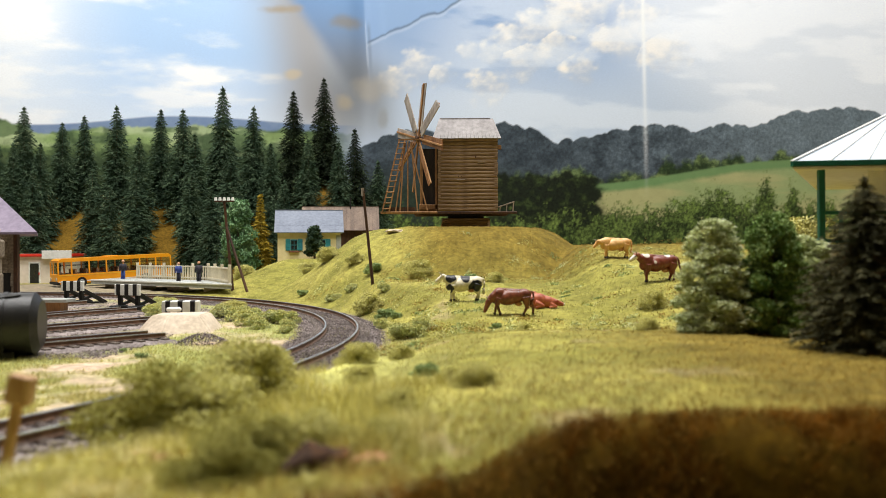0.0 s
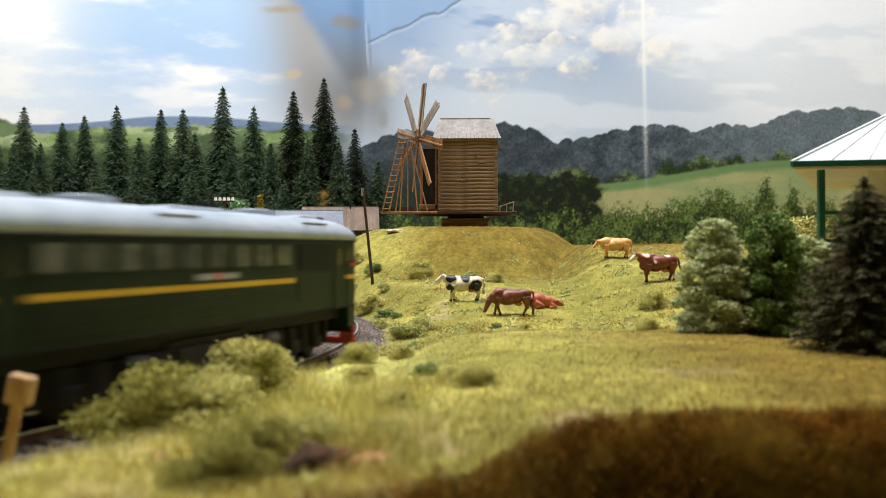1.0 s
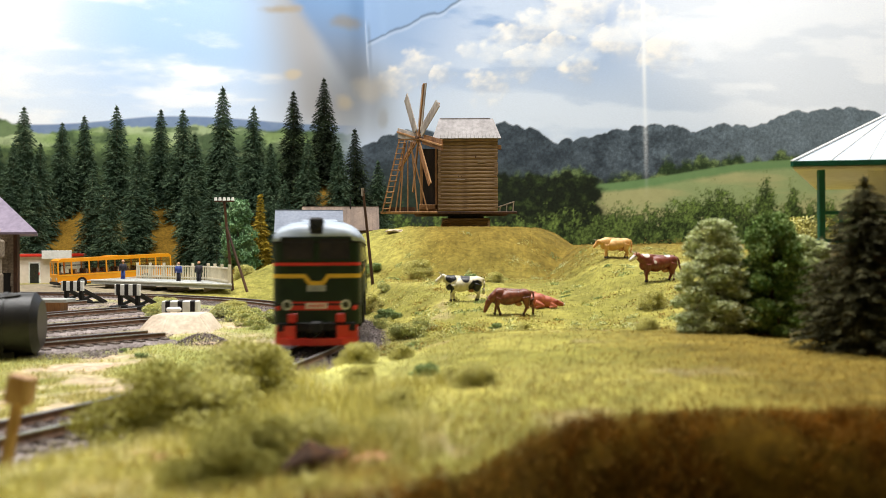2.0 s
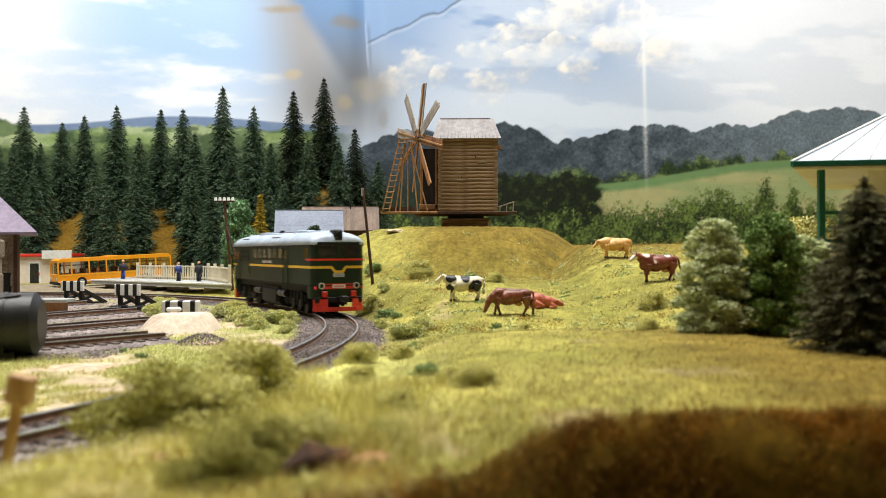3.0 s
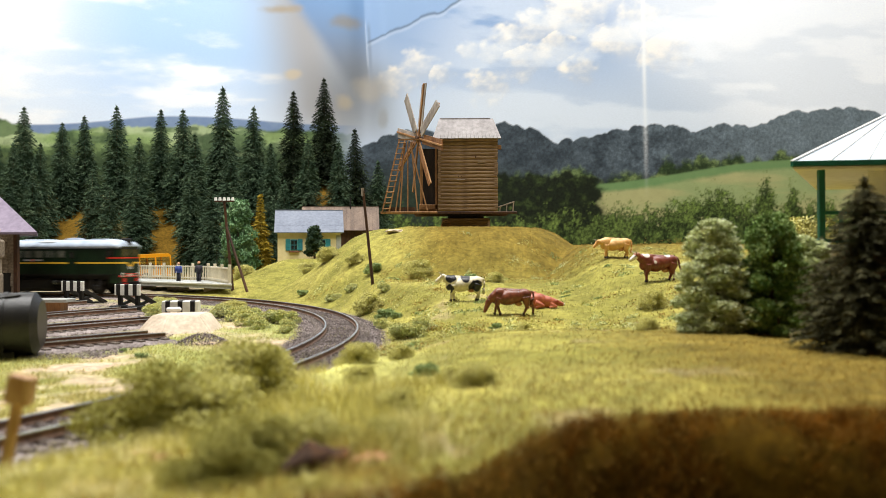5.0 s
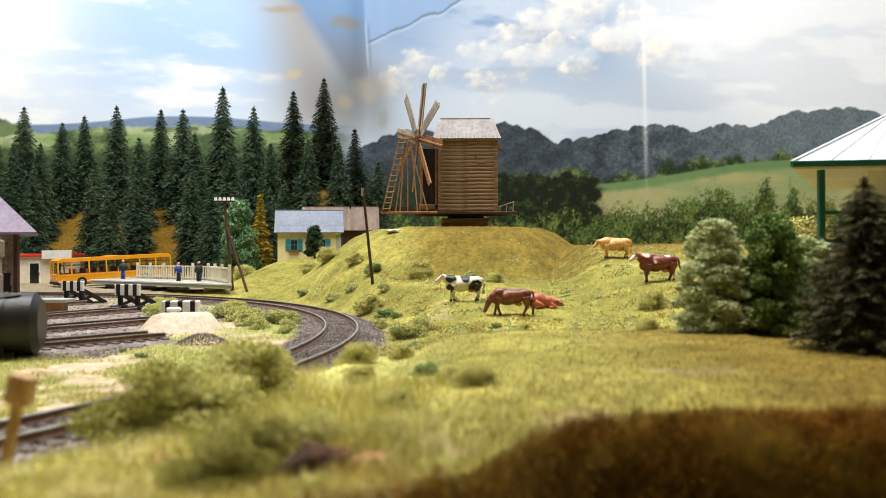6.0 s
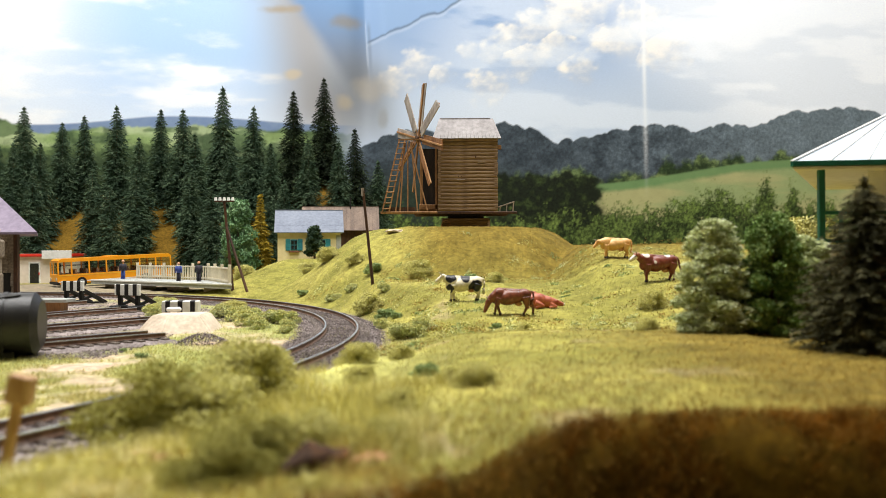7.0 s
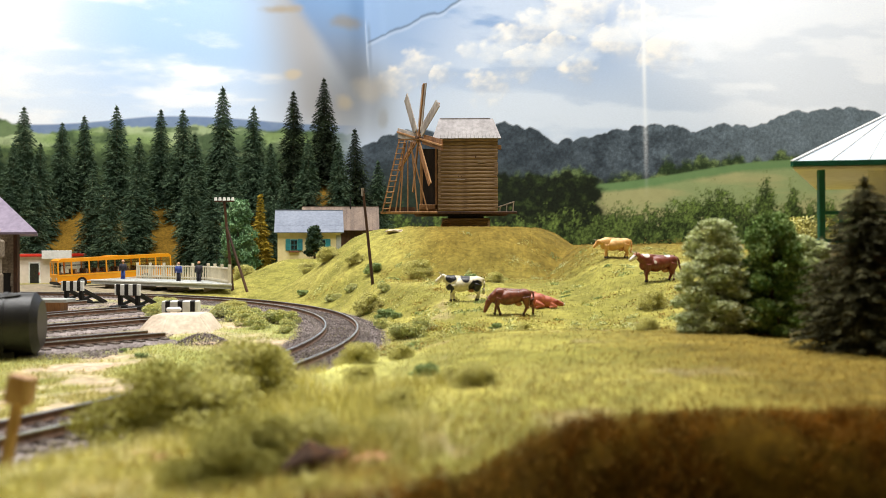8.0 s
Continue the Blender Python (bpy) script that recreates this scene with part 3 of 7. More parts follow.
def make_backdrop():
    xs = np.concatenate([np.linspace(-150, -80, 40), np.linspace(-79.5, 79.5, 860), np.linspace(80, 150, 40)])
    zs = np.concatenate([np.linspace(-4, 3, 6), np.linspace(3.2, 50, 270), np.linspace(51, 90, 20)])
    X, Z = np.meshgrid(xs, zs)
    a, b = X / Q, (Z - 3.84) / Q
    bulge = 1.6 * np.exp(-((a + 1.9) / 0.9) ** 2) * step(1.5, 3.5, b) - 1.2 * np.exp(-((a + 1.35) / 0.22) ** 2) * step(1.2, 3.0, b)
    waves = 0.25 * (fbm(a * 0.5, b * 0.3, 71) - 0.5)
    Y = BACK_Y - bulge + waves
    rows, cols = X.shape
    idx = np.arange(rows * cols).reshape(rows, cols)
    faces = np.stack([idx[:-1, :-1], idx[:-1, 1:], idx[1:, 1:], idx[1:, :-1]], -1).reshape(-1, 4)
    ob = raw_mesh("backdrop", np.stack([X, Y, Z], -1).reshape(-1, 3), faces, M_PRINT, True)
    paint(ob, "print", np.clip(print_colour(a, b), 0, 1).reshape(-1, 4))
    tagged(ob, "creased photo backdrop of sky, hills and meadow", "backdrop", kind="structure")


make_backdrop()


# ---- railway tracks ----
def arc(deg, off=0.0):
    t = radians(deg)
    return Vector((CX + (CR + off) * math.cos(t), CY + (CR + off) * math.sin(t), 0))


def ribbon(bm, path, section, mi=0):
    """Sweeps a (side, up) section along level points."""
    rings = []
    for i, p in enumerate(path):
        d = (path[min(i + 1, len(path) - 1)] - path[max(i - 1, 0)]).normalized()
        n = Vector((-d.y, d.x, 0))
        rings.append([bm.verts.new(p + n * u + Vector((0, 0, v))) for u, v in section])
    k = len(section)
    for r0, r1 in zip(rings, rings[1:]):
        for j in range(k):
            f = bm.faces.new((r0[j], r0[(j + 1) % k], r1[(j + 1) % k], r1[j]))
            f.material_index = mi
    bm.faces.new(rings[0][::-1])
    bm.faces.new(rings[-1])
    return bm


RAIL = ((-0.035, 0), (-0.035, -0.05), (-0.015, -0.06), (-0.015, -0.18), (-0.08, -0.21), (-0.08, -0.23), (0.08, -0.23), (0.08, -0.21), (0.015, -0.18), (0.015, -0.06), (0.035, -0.05), (0.035, 0))
HEAD = ((-0.038, 0.004), (-0.038, -0.03), (0.038, -0.03), (0.038, 0.004))


def sleeper_mesh():
    bm = bmesh.new()
    box(bm, -0.13, 0.13, -1.45, 1.45, -0.36, -0.235, 0.02)
    for s in (-0.825, 0.825):
        box(bm, -0.09, 0.09, s - 0.15, s + 0.15, -0.24, -0.2)
    bmesh.ops.scale(bm, vec=(U, U, U), verts=bm.verts)
    me = bpy.data.meshes.new("sleeper")
    bm.to_mesh(me)
    bm.free()
    me.materials.append(M_SLEEPER)
    return me


SLEEPER = sleeper_mesh()


def make_track(path, label, z=0.0, pitch=0.62, bed=True):
    track = thing("railway_track", at(0, 0, z), label, "track", "railway tracks")
    for s in (-0.825, 0.825):
        line = []
        for i, p in enumerate(path):
            d = (path[min(i + 1, len(path) - 1)] - path[max(i - 1, 0)]).normalized()
            line.append(p + Vector((-d.y, d.x, 0)) * s)
        rail = part("rail", ribbon(bmesh.new(), line, RAIL), M_RAIL, track, "rusty steel rail")
        part("rail_head", ribbon(bmesh.new(), line, HEAD), M_RAILHEAD, rail, "polished rail head")
    dist = 0.0
    for p, q in zip(path, path[1:]):
        seg = (q - p).length
        while dist < seg:
            m = p.lerp(q, dist / seg)
            a = math.atan2(q.y - p.y, q.x - p.x)
            ob = new("sleeper", SLEEPER)
            ob.matrix_local = pose(m.x * U, m.y * U, 0, 0, 0, math.degrees(a) + random.uniform(-1, 1))
            ob.parent = track
            dist += pitch
        dist -= seg
    if bed:
        bedding = part("ballast_bed", ribbon(bmesh.new(), path, ((-2.3, -0.5), (-1.7, -0.31), (1.7, -0.31), (2.3, -0.5))), M_BALLAST, track, "grey-brown ballast")
        bedding["kind"] = "stuff"
    return track


MAIN = [arc(a * 2.0) for a in range(-30, 51)]
MAIN += [MAIN[-1] + Vector((-math.cos(radians(10)), -math.sin(radians(10)), 0)) * k * 2.0 for k in range(1, 22)]
make_track(MAIN, "curved main line on grey-brown ballast")


def straight(p, q, n=12):
    p, q = Vector((*p, 0)), Vector((*q, 0))
    return [p.lerp(q, i / n) for i in range(n + 1)]


SIDINGS = (((-27.0, 27.0), (-14.0, 41.5)), ((-31, 31.0), (-16.6, 51.5)), ((-36, 35), (-22.2, 60)), ((-42, 44), (-29.5, 69)))
for p, q in SIDINGS:
    make_track(straight(p, q), "straight yard siding with rusty rails")


# ---- the diesel locomotive ----
LL, LW = 18.95, 3.39


def make_loco():
    loco = thing("diesel_locomotive", at(0, 0, 0), "dark green diesel locomotive with grey roof and yellow stripe", "locomotive")
    h, w = LL / 2, LW / 2
    # body shell, plan with rounded corners
    def plan(inset=0.0, corner=0.42):
        pts = []
        for sx, sy, a0 in ((1, 1, 0), (-1, 1, 90), (-1, -1, 180), (1, -1, 270)):
            for k in range(5):
                a = radians(a0 + k * 22.5)
                pts.append((sx * (h - corner) + (corner - inset) * math.cos(a), sy * (w - corner) + (corner - inset) * math.sin(a)))
        return pts
    bm = extrude_profile(bmesh.new(), plan(), "z", 1.8, 4.25)
    for e in (-1, 1):
        tip = [(x, y) for x, y in plan() if x * e > 0]
        if e < 0:
            box(bm, -h + 1.1, -h + 1.12, -w, w, 1.7, 1.8)
        extrude_profile(bm, [(e * (h - 0.9), -w)] + sorted(tip, key=lambda q: q[1]) + [(e * (h - 0.9), w)], "z", 1.02, 1.8)
    body = part("body", bm, M_GREEN_LOCO, loco, "dark green enamelled body")
    # sill and gutter
    part("sill", extrude_profile(bmesh.new(), plan(-0.03), "z", 1.76, 1.84), M_BLACK, body)
    part("gutter", extrude_profile(bmesh.new(), plan(-0.05), "z", 4.18, 4.25), M_BLACK, body)
    # roof: arched sections that sink towards both ends
    bm = bmesh.new()
    rings = []
    for x, f, iw in ((-h + 0.02, 0.5, 0.06), (-h + 0.25, 0.78, 0.02), (-h + 0.8, 0.94, 0), (-h + 1.8, 1.0, 0), (0, 1.0, 0), (h - 1.8, 1.0, 0), (h - 0.8, 0.94, 0), (h - 0.25, 0.78, 0.02), (h - 0.02, 0.5, 0.06)):
        ring = []
        for k in range(13):
            a = math.pi * k / 12
            c, s = math.cos(a), math.sin(a)
            y = (w + 0.03 - iw) * math.copysign(abs(c) ** 0.75, c)
            ring.append(bm.verts.new((x, y, 4.25 + 0.86 * f * abs(s) ** 0.8)))
        rings.append(ring)
    for r0, r1 in zip(rings, rings[1:]):
        for k in range(12):
            bm.faces.new((r0[k], r0[k + 1], r1[k + 1], r1[k]))
        bm.faces.new((r0[0], r1[0], r1[-1], r0[-1]))
    bm.faces.new(rings[0])
    bm.faces.new(rings[-1][::-1])
    bmesh.ops.recalc_face_normals(bm, faces=bm.faces)
    roof = part("roof", bm, M_ROOF_GREY, loco, "light grey arched roof", True)
    # roof gear: fans, hatches, silencer, horn
    for x in (-3.4, 4.6):
        bm = rod(bmesh.new(), (x, 0, 5.0), (x, 0, 5.24), 0.85, 0.8, 20)
        rod(bm, (x, 0, 5.24), (x, 0, 5.28), 0.6, 0.55, 16)
        part("roof_fan", bm, M_ROOF_GREY, roof)
    for x, l in ((-6.6, 1.7), (0.6, 2.6), (7.3, 1.2)):
        part("roof_hatch", box(bmesh.new(), x - l / 2, x + l / 2, -0.75, 0.75, 4.95, 5.16, 0.05), M_ROOF_GREY, roof)
    for s in (-1, 1):
        for x in (-1.5, 6.3):
            part("roof_panel", box(bmesh.new(), -0.9, 0.9, -0.02, 0.02, -0.22, 0.22, 0.01, 0, Matrix.Translation((x, s * 1.35, 4.72)) @ Matrix.Rotation(s * radians(-52) + math.pi / 2 * 0, 4, "X")), M_DECK, roof)
    part("exhaust", rod(bmesh.new(), (1.9, 0, 5.0), (1.9, 0, 5.38), 0.2, 0.16, 12), M_BLACK, roof)
    # sides
    for s in (1, -1):
        def strip(x0, x1, z0, z1, name, mat, d=0.012, par=body, label=""):
            y0, y1 = sorted((s * (w - 0.02), s * (w + d)))
            return part(name, box(bmesh.new(), x0, x1, y0, y1, z0, z1), mat, par, label)
        door = -h + 1.75 if s < 0 else -h + 4.7
        ends = [(-h + 0.42, door), (door + 0.8, h - 5.0), (h - 1.25, h - 0.42)]
        for x0, x1 in ends:
            strip(x0, x1, 2.82, 2.98, "stripe", M_YELLOW)
        for x0, x1 in ((-h + 0.42, -h + 1.2), (h - 0.7, h - 0.42)):
            strip(x0, x1, 3.3, 3.42, "red_stripe", M_RED)
        # doors with window and handle
        for dx in (door, h - 2.1):
            d = strip(dx, dx + 0.8, 1.82, 4.1, "door", M_GREEN_LOCO, 0.02)
            strip(dx + 0.15, dx + 0.65, 3.35, 3.95, "door_window", M_DARK_GLASS, 0.03, d)
            for e in (dx - 0.1, dx + 0.9):
                part("handrail", rod(bmesh.new(), (e, s * (w + 0.07), 1.4), (e, s * (w + 0.07), 3.4), 0.022, n=6), M_GREEN_LOCO, d)
        # grille at one end
        g = strip(h - 4.8, h - 2.4, 3.2, 4.1, "grille", M_BLACK, 0.02)
        for k in range(9):
            z = 3.25 + k * 0.095
            strip(h - 4.75, h - 2.45, z, z + 0.035, "slat", M_GREEN_LOCO, 0.045, g)
        strip(h - 4.8, h - 2.4, 2.2, 3.05, "louvre_panel", M_GREEN_LOCO, 0.03)
        # engine-room windows
        k = 0
        x = door + 1.1
        while x < h - 5.9:
            wd = strip(x, x + 1.0, 3.34, 4.12, "window", M_GREEN_LOCO, 0.03)
            strip(x + 0.07, x + 0.93, 3.42, 4.05, "pane", M_LOCO_GLASS, 0.045, wd)
            if k % 3 == 1:
                strip(x + 0.44, x + 0.56, 3.42, 4.05, "mullion", M_GREEN_LOCO, 0.055, wd)
            x += 1.22
            k += 1
        cab = strip(-h + 0.55, -h + 1.4, 3.5, 4.08, "cab_window", M_DARK_GLASS, 0.02)
        strip(h - 1.15, h - 0.45, 3.5, 4.08, "cab_window", M_DARK_GLASS, 0.02)
        # ribs low on the body
        for z in (2.0, 2.28, 2.56):
            strip(-h + 2.8, h - 5.0, z, z + 0.05, "rib", M_GREEN_LOCO, 0.025)
        # plate with star
        pl = strip(-1.1, 1.0, 3.08, 3.25, "name_plate", M_DECK, 0.035)
        strip(-0.12, 0.08, 3.06, 3.28, "badge", M_RED, 0.05, pl)
    # cab ends
    for e in (1, -1):
        def front(y0, y1, z0, z1, name, mat, d=0.012, par=body, label="", lean=0.0):
            x0, x1 = sorted((e * (h - 0.04), e * (h + d)))
            bm = box(bmesh.new(), x0, x1, y0, y1, z0, z1)
            return part(name, bm, mat, par, label)
        band = front(-1.36, 1.36, 3.48, 4.42, "window_band", M_GREEN_LOCO, 0.01)
        for y0, y1 in ((-1.28, -0.12), (0.12, 1.28)):
            front(y0, y1, 3.55, 4.34, "windscreen", M_WINDSCREEN, 0.02, band)
        front(-0.05, 0.05, 3.5, 4.4, "pillar", M_GREEN_LOCO, 0.04, band)
        front(-1.3, 1.3, 3.3, 3.42, "red_stripe", M_RED, 0.03)
        for sy in (1, -1):
            for z0, z1, mat, nm in ((3.3, 3.42, M_RED, "red_stripe"), (2.82, 2.98, M_YELLOW, "stripe")):
                bm = bmesh.new()
                last = None
                for k in range(7):
                    a = radians(15 * k)
                    c, s = math.cos(a), math.sin(a)
                    cur = [bm.verts.new((e * (h - 0.42 + rr * c), sy * (w - 0.42 + rr * s), z)) for rr, z in ((0.40, z0), (0.435, z0), (0.435, z1), (0.40, z1))]
                    if last:
                        for i in range(4):
                            bm.faces.new((last[i], last[(i + 1) % 4], cur[(i + 1) % 4], cur[i]))
                    last = cur
                bmesh.ops.recalc_face_normals(bm, faces=bm.faces)
                part(nm, bm, mat, body)
        for y0, y1 in ((-1.3, -0.42), (0.42, 1.3)):
            front(y0, y1, 2.82, 2.98, "stripe", M_YELLOW, 0.02)
        bm = bmesh.new()
        for sy in (1, -1):
            plank(bm, (e * (h + 0.01), sy * 0.46, 2.9), (e * (h + 0.01), sy * 0.26, 2.64), 0.16, 0.03, (1, 0, 0))
        plank(bm, (e * (h + 0.012), -0.3, 2.62), (e * (h + 0.012), 0.3, 2.62), 0.16, 0.03, (1, 0, 0))
        part("chevron", bm, M_YELLOW, body)
        front(-0.36, 0.36, 2.3, 2.54, "works_plate", M_DECK, 0.025)
        front(-1.05, 1.05, 1.58, 1.9, "red_band", M_RED, 0.02)
        num = front(-0.42, 0.42, 1.63, 1.85, "number_panel", M_PINK, 0.035)
        for k in range(5):
            front(-0.3 + k * 0.13, -0.22 + k * 0.13, 1.69, 1.79, "number_bar", M_RED, 0.042, num)
        for sy in (1, -1):
            bm = rod(bmesh.new(), (e * (h - 0.05), sy * 1.12, 1.78), (e * (h + 0.1), sy * 1.12, 1.78), 0.2, 0.2, 16)
            lamp = part("lamp_housing", bm, M_CHROME, body)
            part("lens", rod(bmesh.new(), (e * (h + 0.1), sy * 1.12, 1.78), (e * (h + 0.125), sy * 1.12, 1.78), 0.13, 0.12, 16), M_DARK_GLASS, lamp, "round dark lens")
            part("tail_lamp", rod(bmesh.new(), (e * (h - 0.05), sy * 1.5, 1.66), (e * (h + 0.06), sy * 1.46, 1.66), 0.09, 0.09, 10), M_RED, body)
            box_bm = box(bmesh.new(), *sorted((e * (h - 0.02), e * (h + 0.12))), *sorted((sy * 0.75, sy * 1.1)), 1.1, 1.45, 0.03)
            part("step_bracket", box_bm, M_RED, body)
        # headlight on the roof end
        bm = box(bmesh.new(), *sorted((e * (h - 0.9), e * (h + 0.03))), -0.27, 0.27, 4.5, 5.18, 0.08)
        hd = part("headlight_housing", bm, M_BLACK, roof, "black headlight housing")
        part("lens", rod(bmesh.new(), (e * (h + 0.03), 0, 4.86), (e * (h + 0.05), 0, 4.86), 0.2, 0.18, 16), M_DARK_GLASS, hd)
        # pilot plough
        bm = bmesh.new()
        for sy in (1, -1):
            pts = [(e * (h + 0.45), 0.0), (e * (h + 0.35), sy * 1.0), (e * (h - 0.15), sy * 1.62), (e * (h - 0.25), sy * 1.55), (e * (h + 0.2), sy * 0.95), (e * (h + 0.28), 0.0)]
            extrude_profile(bm, pts, "z", 0.24, 0.5)
            wing = [(e * (h + 0.30), sy * 0.8), (e * (h - 0.15), sy * 1.6), (e * (h - 0.25), sy * 1.52), (e * (h + 0.18), sy * 0.78)]
            extrude_profile(bm, wing, "z", 0.48, 0.98)
        part("plough", bm, M_RED, loco, "red pilot plough")
        part("buffer_beam", box(bmesh.new(), *sorted((e * (h - 0.3), e * (h + 0.05))), -1.5, 1.5, 0.75, 1.1, 0.04), M_BLACK, loco)
        bm = box(bmesh.new(), *sorted((e * (h - 0.2), e * (h + 0.75))), -0.14, 0.14, 0.85, 1.12, 0.05)
        box(bm, *sorted((e * (h + 0.6), e * (h + 0.95))), -0.26, 0.2, 0.78, 1.2, 0.07)
        part("coupler", bm, M_BLACK, loco, "black knuckle coupler")
    # underframe
    part("floor_frame", box(bmesh.new(), -h + 0.95, h - 0.95, -1.35, 1.35, 1.35, 1.79), M_BLACK, loco, "black floor frame")
    for s in (1, -1):
        for x0, x1 in ((2.1, 3.6), (-3.6, -2.1)):
            bm = rod(bmesh.new(), (x0, s * 1.42, 1.1), (x1, s * 1.42, 1.1), 0.22, n=14)
            tank_part = part("air_reservoir", bm, M_TANK, loco, "dark air reservoir")
            for x in (x0 + 0.3, x1 - 0.3):
                part("band", rod(bmesh.new(), (x - 0.04, s * 1.42, 1.1), (x + 0.04, s * 1.42, 1.1), 0.235, n=14), M_DECK, tank_part)
    for sx in (-1, 1):
        turn = pose(sx * 5.0, 0, 0, 0, 0, sx * 6.3)
        bm = bmesh.new()
        for sy in (1, -1):
            pts = [(-3.0, 1.15), (-2.7, 0.6), (-1.9, 0.45), (1.9, 0.45), (2.7, 0.6), (3.0, 1.15), (2.2, 1.25), (-2.2, 1.25)]
            extrude_profile(bm, pts, "y", sy * 1.12, sy * 1.28)
            for k in (-2.1, 0, 2.1):
                box(bm, k - 0.28, k + 0.28, *sorted((sy * 1.25, sy * 1.4)), 0.38, 0.85, 0.04)
                for kk in (-0.55, 0.55):
                    rod(bm, (k + kk, sy * 1.36, 0.5), (k + kk, sy * 1.36, 1.35), 0.13, n=8)
        box(bm, -2.6, 2.6, -0.9, 0.9, 0.6, 1.5)
        bogie = part("bogie", bm, M_BLACK, loco, "black three-axle bogie")
        bogie.matrix_local = pose(sx * 5.0 * U, 0, 0, 0, 0, sx * 6.3)
        for k in (-2.1, 0, 2.1):
            bm = bmesh.new()
            for sy in (1, -1):
                rod(bm, (k, sy * 0.72, 0.6), (k, sy * 0.98, 0.6), 0.6, 0.6, 20)
                rod(bm, (k, sy * 0.68, 0.6), (k, sy * 0.74, 0.6), 0.67, 0.67, 20)
            rod(bm, (k, -0.8, 0.6), (k, 0.8, 0.6), 0.1, n=8)
            part("wheelset", bm, M_BLACK, bogie)
    bm = extrude_profile(bmesh.new(), [(-1.45, 1.5), (-1.45, 0.5), (-1.2, 0.22), (1.2, 0.22), (1.45, 0.5), (1.45, 1.5)], "x", -1.9, 1.9)
    part("fuel_tank", bm, M_BLACK, loco, "black fuel tank")
    for s in (1, -1):
        part("battery_box", box(bmesh.new(), -1.7, 1.7, *sorted((s * 1.4, s * 1.58)), 0.45, 1.3, 0.03), M_BLACK, loco)
    return loco


LOCO = make_loco()


# ---- the log windmill on the hill ----
M_PORCH = surface("near_black_boards", rgb("17110c"), rgb("32241a"), 0.4, 0.85, 0, 0.4, (1, 1, 0.3))


def make_mill():
    base = gz(2.2, 79.5) - 0.15
    mill = thing("windmill", at(2.3, 80.0, base), "weathered brown log post windmill with eight sails", "windmill")
    w, dpt, z0, z1 = 2.58, 2.3, 7.5 - base, 14.2 - base
    cabin = part("cabin", box(bmesh.new(), -w + 0.12, w - 0.12, -dpt + 0.12, dpt - 0.12, z0, z1, 0.02), M_DARK_WOOD, mill, "log cabin")
    n = 20
    hgt = (z1 - z0) / n
    front, side, cut = [], [], []
    for length, axis in ((w, "x"), (dpt, "y")):
        bm = bmesh.new()
        k = 8
        pts = [(0.16 * math.copysign(abs(math.cos(2 * math.pi * i / k + 0.39)) ** 0.55, math.cos(2 * math.pi * i / k + 0.39)), hgt * 0.52 * math.sin(2 * math.pi * i / k + 0.39)) for i in range(k)]
        extrude_profile(bm, pts, axis, -length - 0.14, length + 0.14)
        bmesh.ops.scale(bm, vec=(U, U, U), verts=bm.verts)
        me = bpy.data.meshes.new("log")
        bm.to_mesh(me)
        bm.free()
        me.materials.append(M_LOG)
        (front if axis == "x" else side).append(me)
    for k in range(n):
        z = z0 + (k + 0.5) * hgt
        for s in (-1, 1):
            for me, off in ((front[0], (random.uniform(-0.05, 0.05), s * dpt, z)), (side[0], (s * w, random.uniform(-0.05, 0.05), z + hgt * 0.5))):
                if k == n - 1 and me is side[0]:
                    continue
                ob = new("log", me)
                ob.parent = cabin
                ob.location = Vector(off) * U
                ob.rotation_euler = (0, radians(random.uniform(-0.3, 0.3)), 0)
    # small shutters and a pale patch board on the front
    for x, z, a, b, m in ((0.65, 0.72, 0.12, 0.2, M_DARK_WOOD), (-1.0, 0.42, 0.75, 0.06, M_GREY_WOOD), (0.9, 0.66, 0.7, 0.05, M_GREY_WOOD), (-0.9, 0.46, 0.08, 0.09, M_DARK_WOOD), (-0.6, 0.46, 0.08, 0.09, M_DARK_WOOD)):
        zz = z0 + z * (z1 - z0)
        part("patch_board", box(bmesh.new(), x, x + a, -dpt - 0.24, -dpt - 0.14, zz, zz + b, 0.01), m, cabin)
    # gable roof of grey boards, ridge along the front
    roof = part("roof_frame", extrude_profile(bmesh.new(), [(-dpt, z1 - 0.02), (dpt, z1 - 0.02), (0, z1 + 1.9)], "x", -w * 0.8, w * 0.8), M_DARK_WOOD, mill)
    x = -w - 0.65
    e = Vector((0, 2.1, -2.05)).normalized()
    while x < w + 0.3:
        bw = random.uniform(0.3, 0.4)
        for s in (-1, 1):
            bm = plank(bmesh.new(), ((x + bw / 2) * 0.8, 0, z1 + 2.06), (x + bw / 2, s * (dpt + 0.42), z1 - 0.12 - random.uniform(0, 0.025)), bw - 0.03, 0.07, (0, s, 1))
            part("roof_board", bm, M_MILL_ROOF, roof)
        x += bw
    part("ridge_board", box(bmesh.new(), -w * 0.98, w * 0.86, -0.12, 0.12, z1 + 2.04, z1 + 2.14, 0.02), M_MILL_ROOF, roof)
    # bracket at the back corner
    part("bracket", plank(bmesh.new(), (w, -1.5, z1 - 0.8), (w + 0.55, -1.5, z1 - 0.8), 0.25, 0.4, (0, 0, 1), 0.03), M_WOOD, mill)
    # porch frame at the sail end
    porch = part("porch", box(bmesh.new(), -w - 1.9, -w, -1.9, 1.9, z0 - 0.1, z0 + 0.15, 0.02), M_WOOD, mill, "open porch with dark doorway")
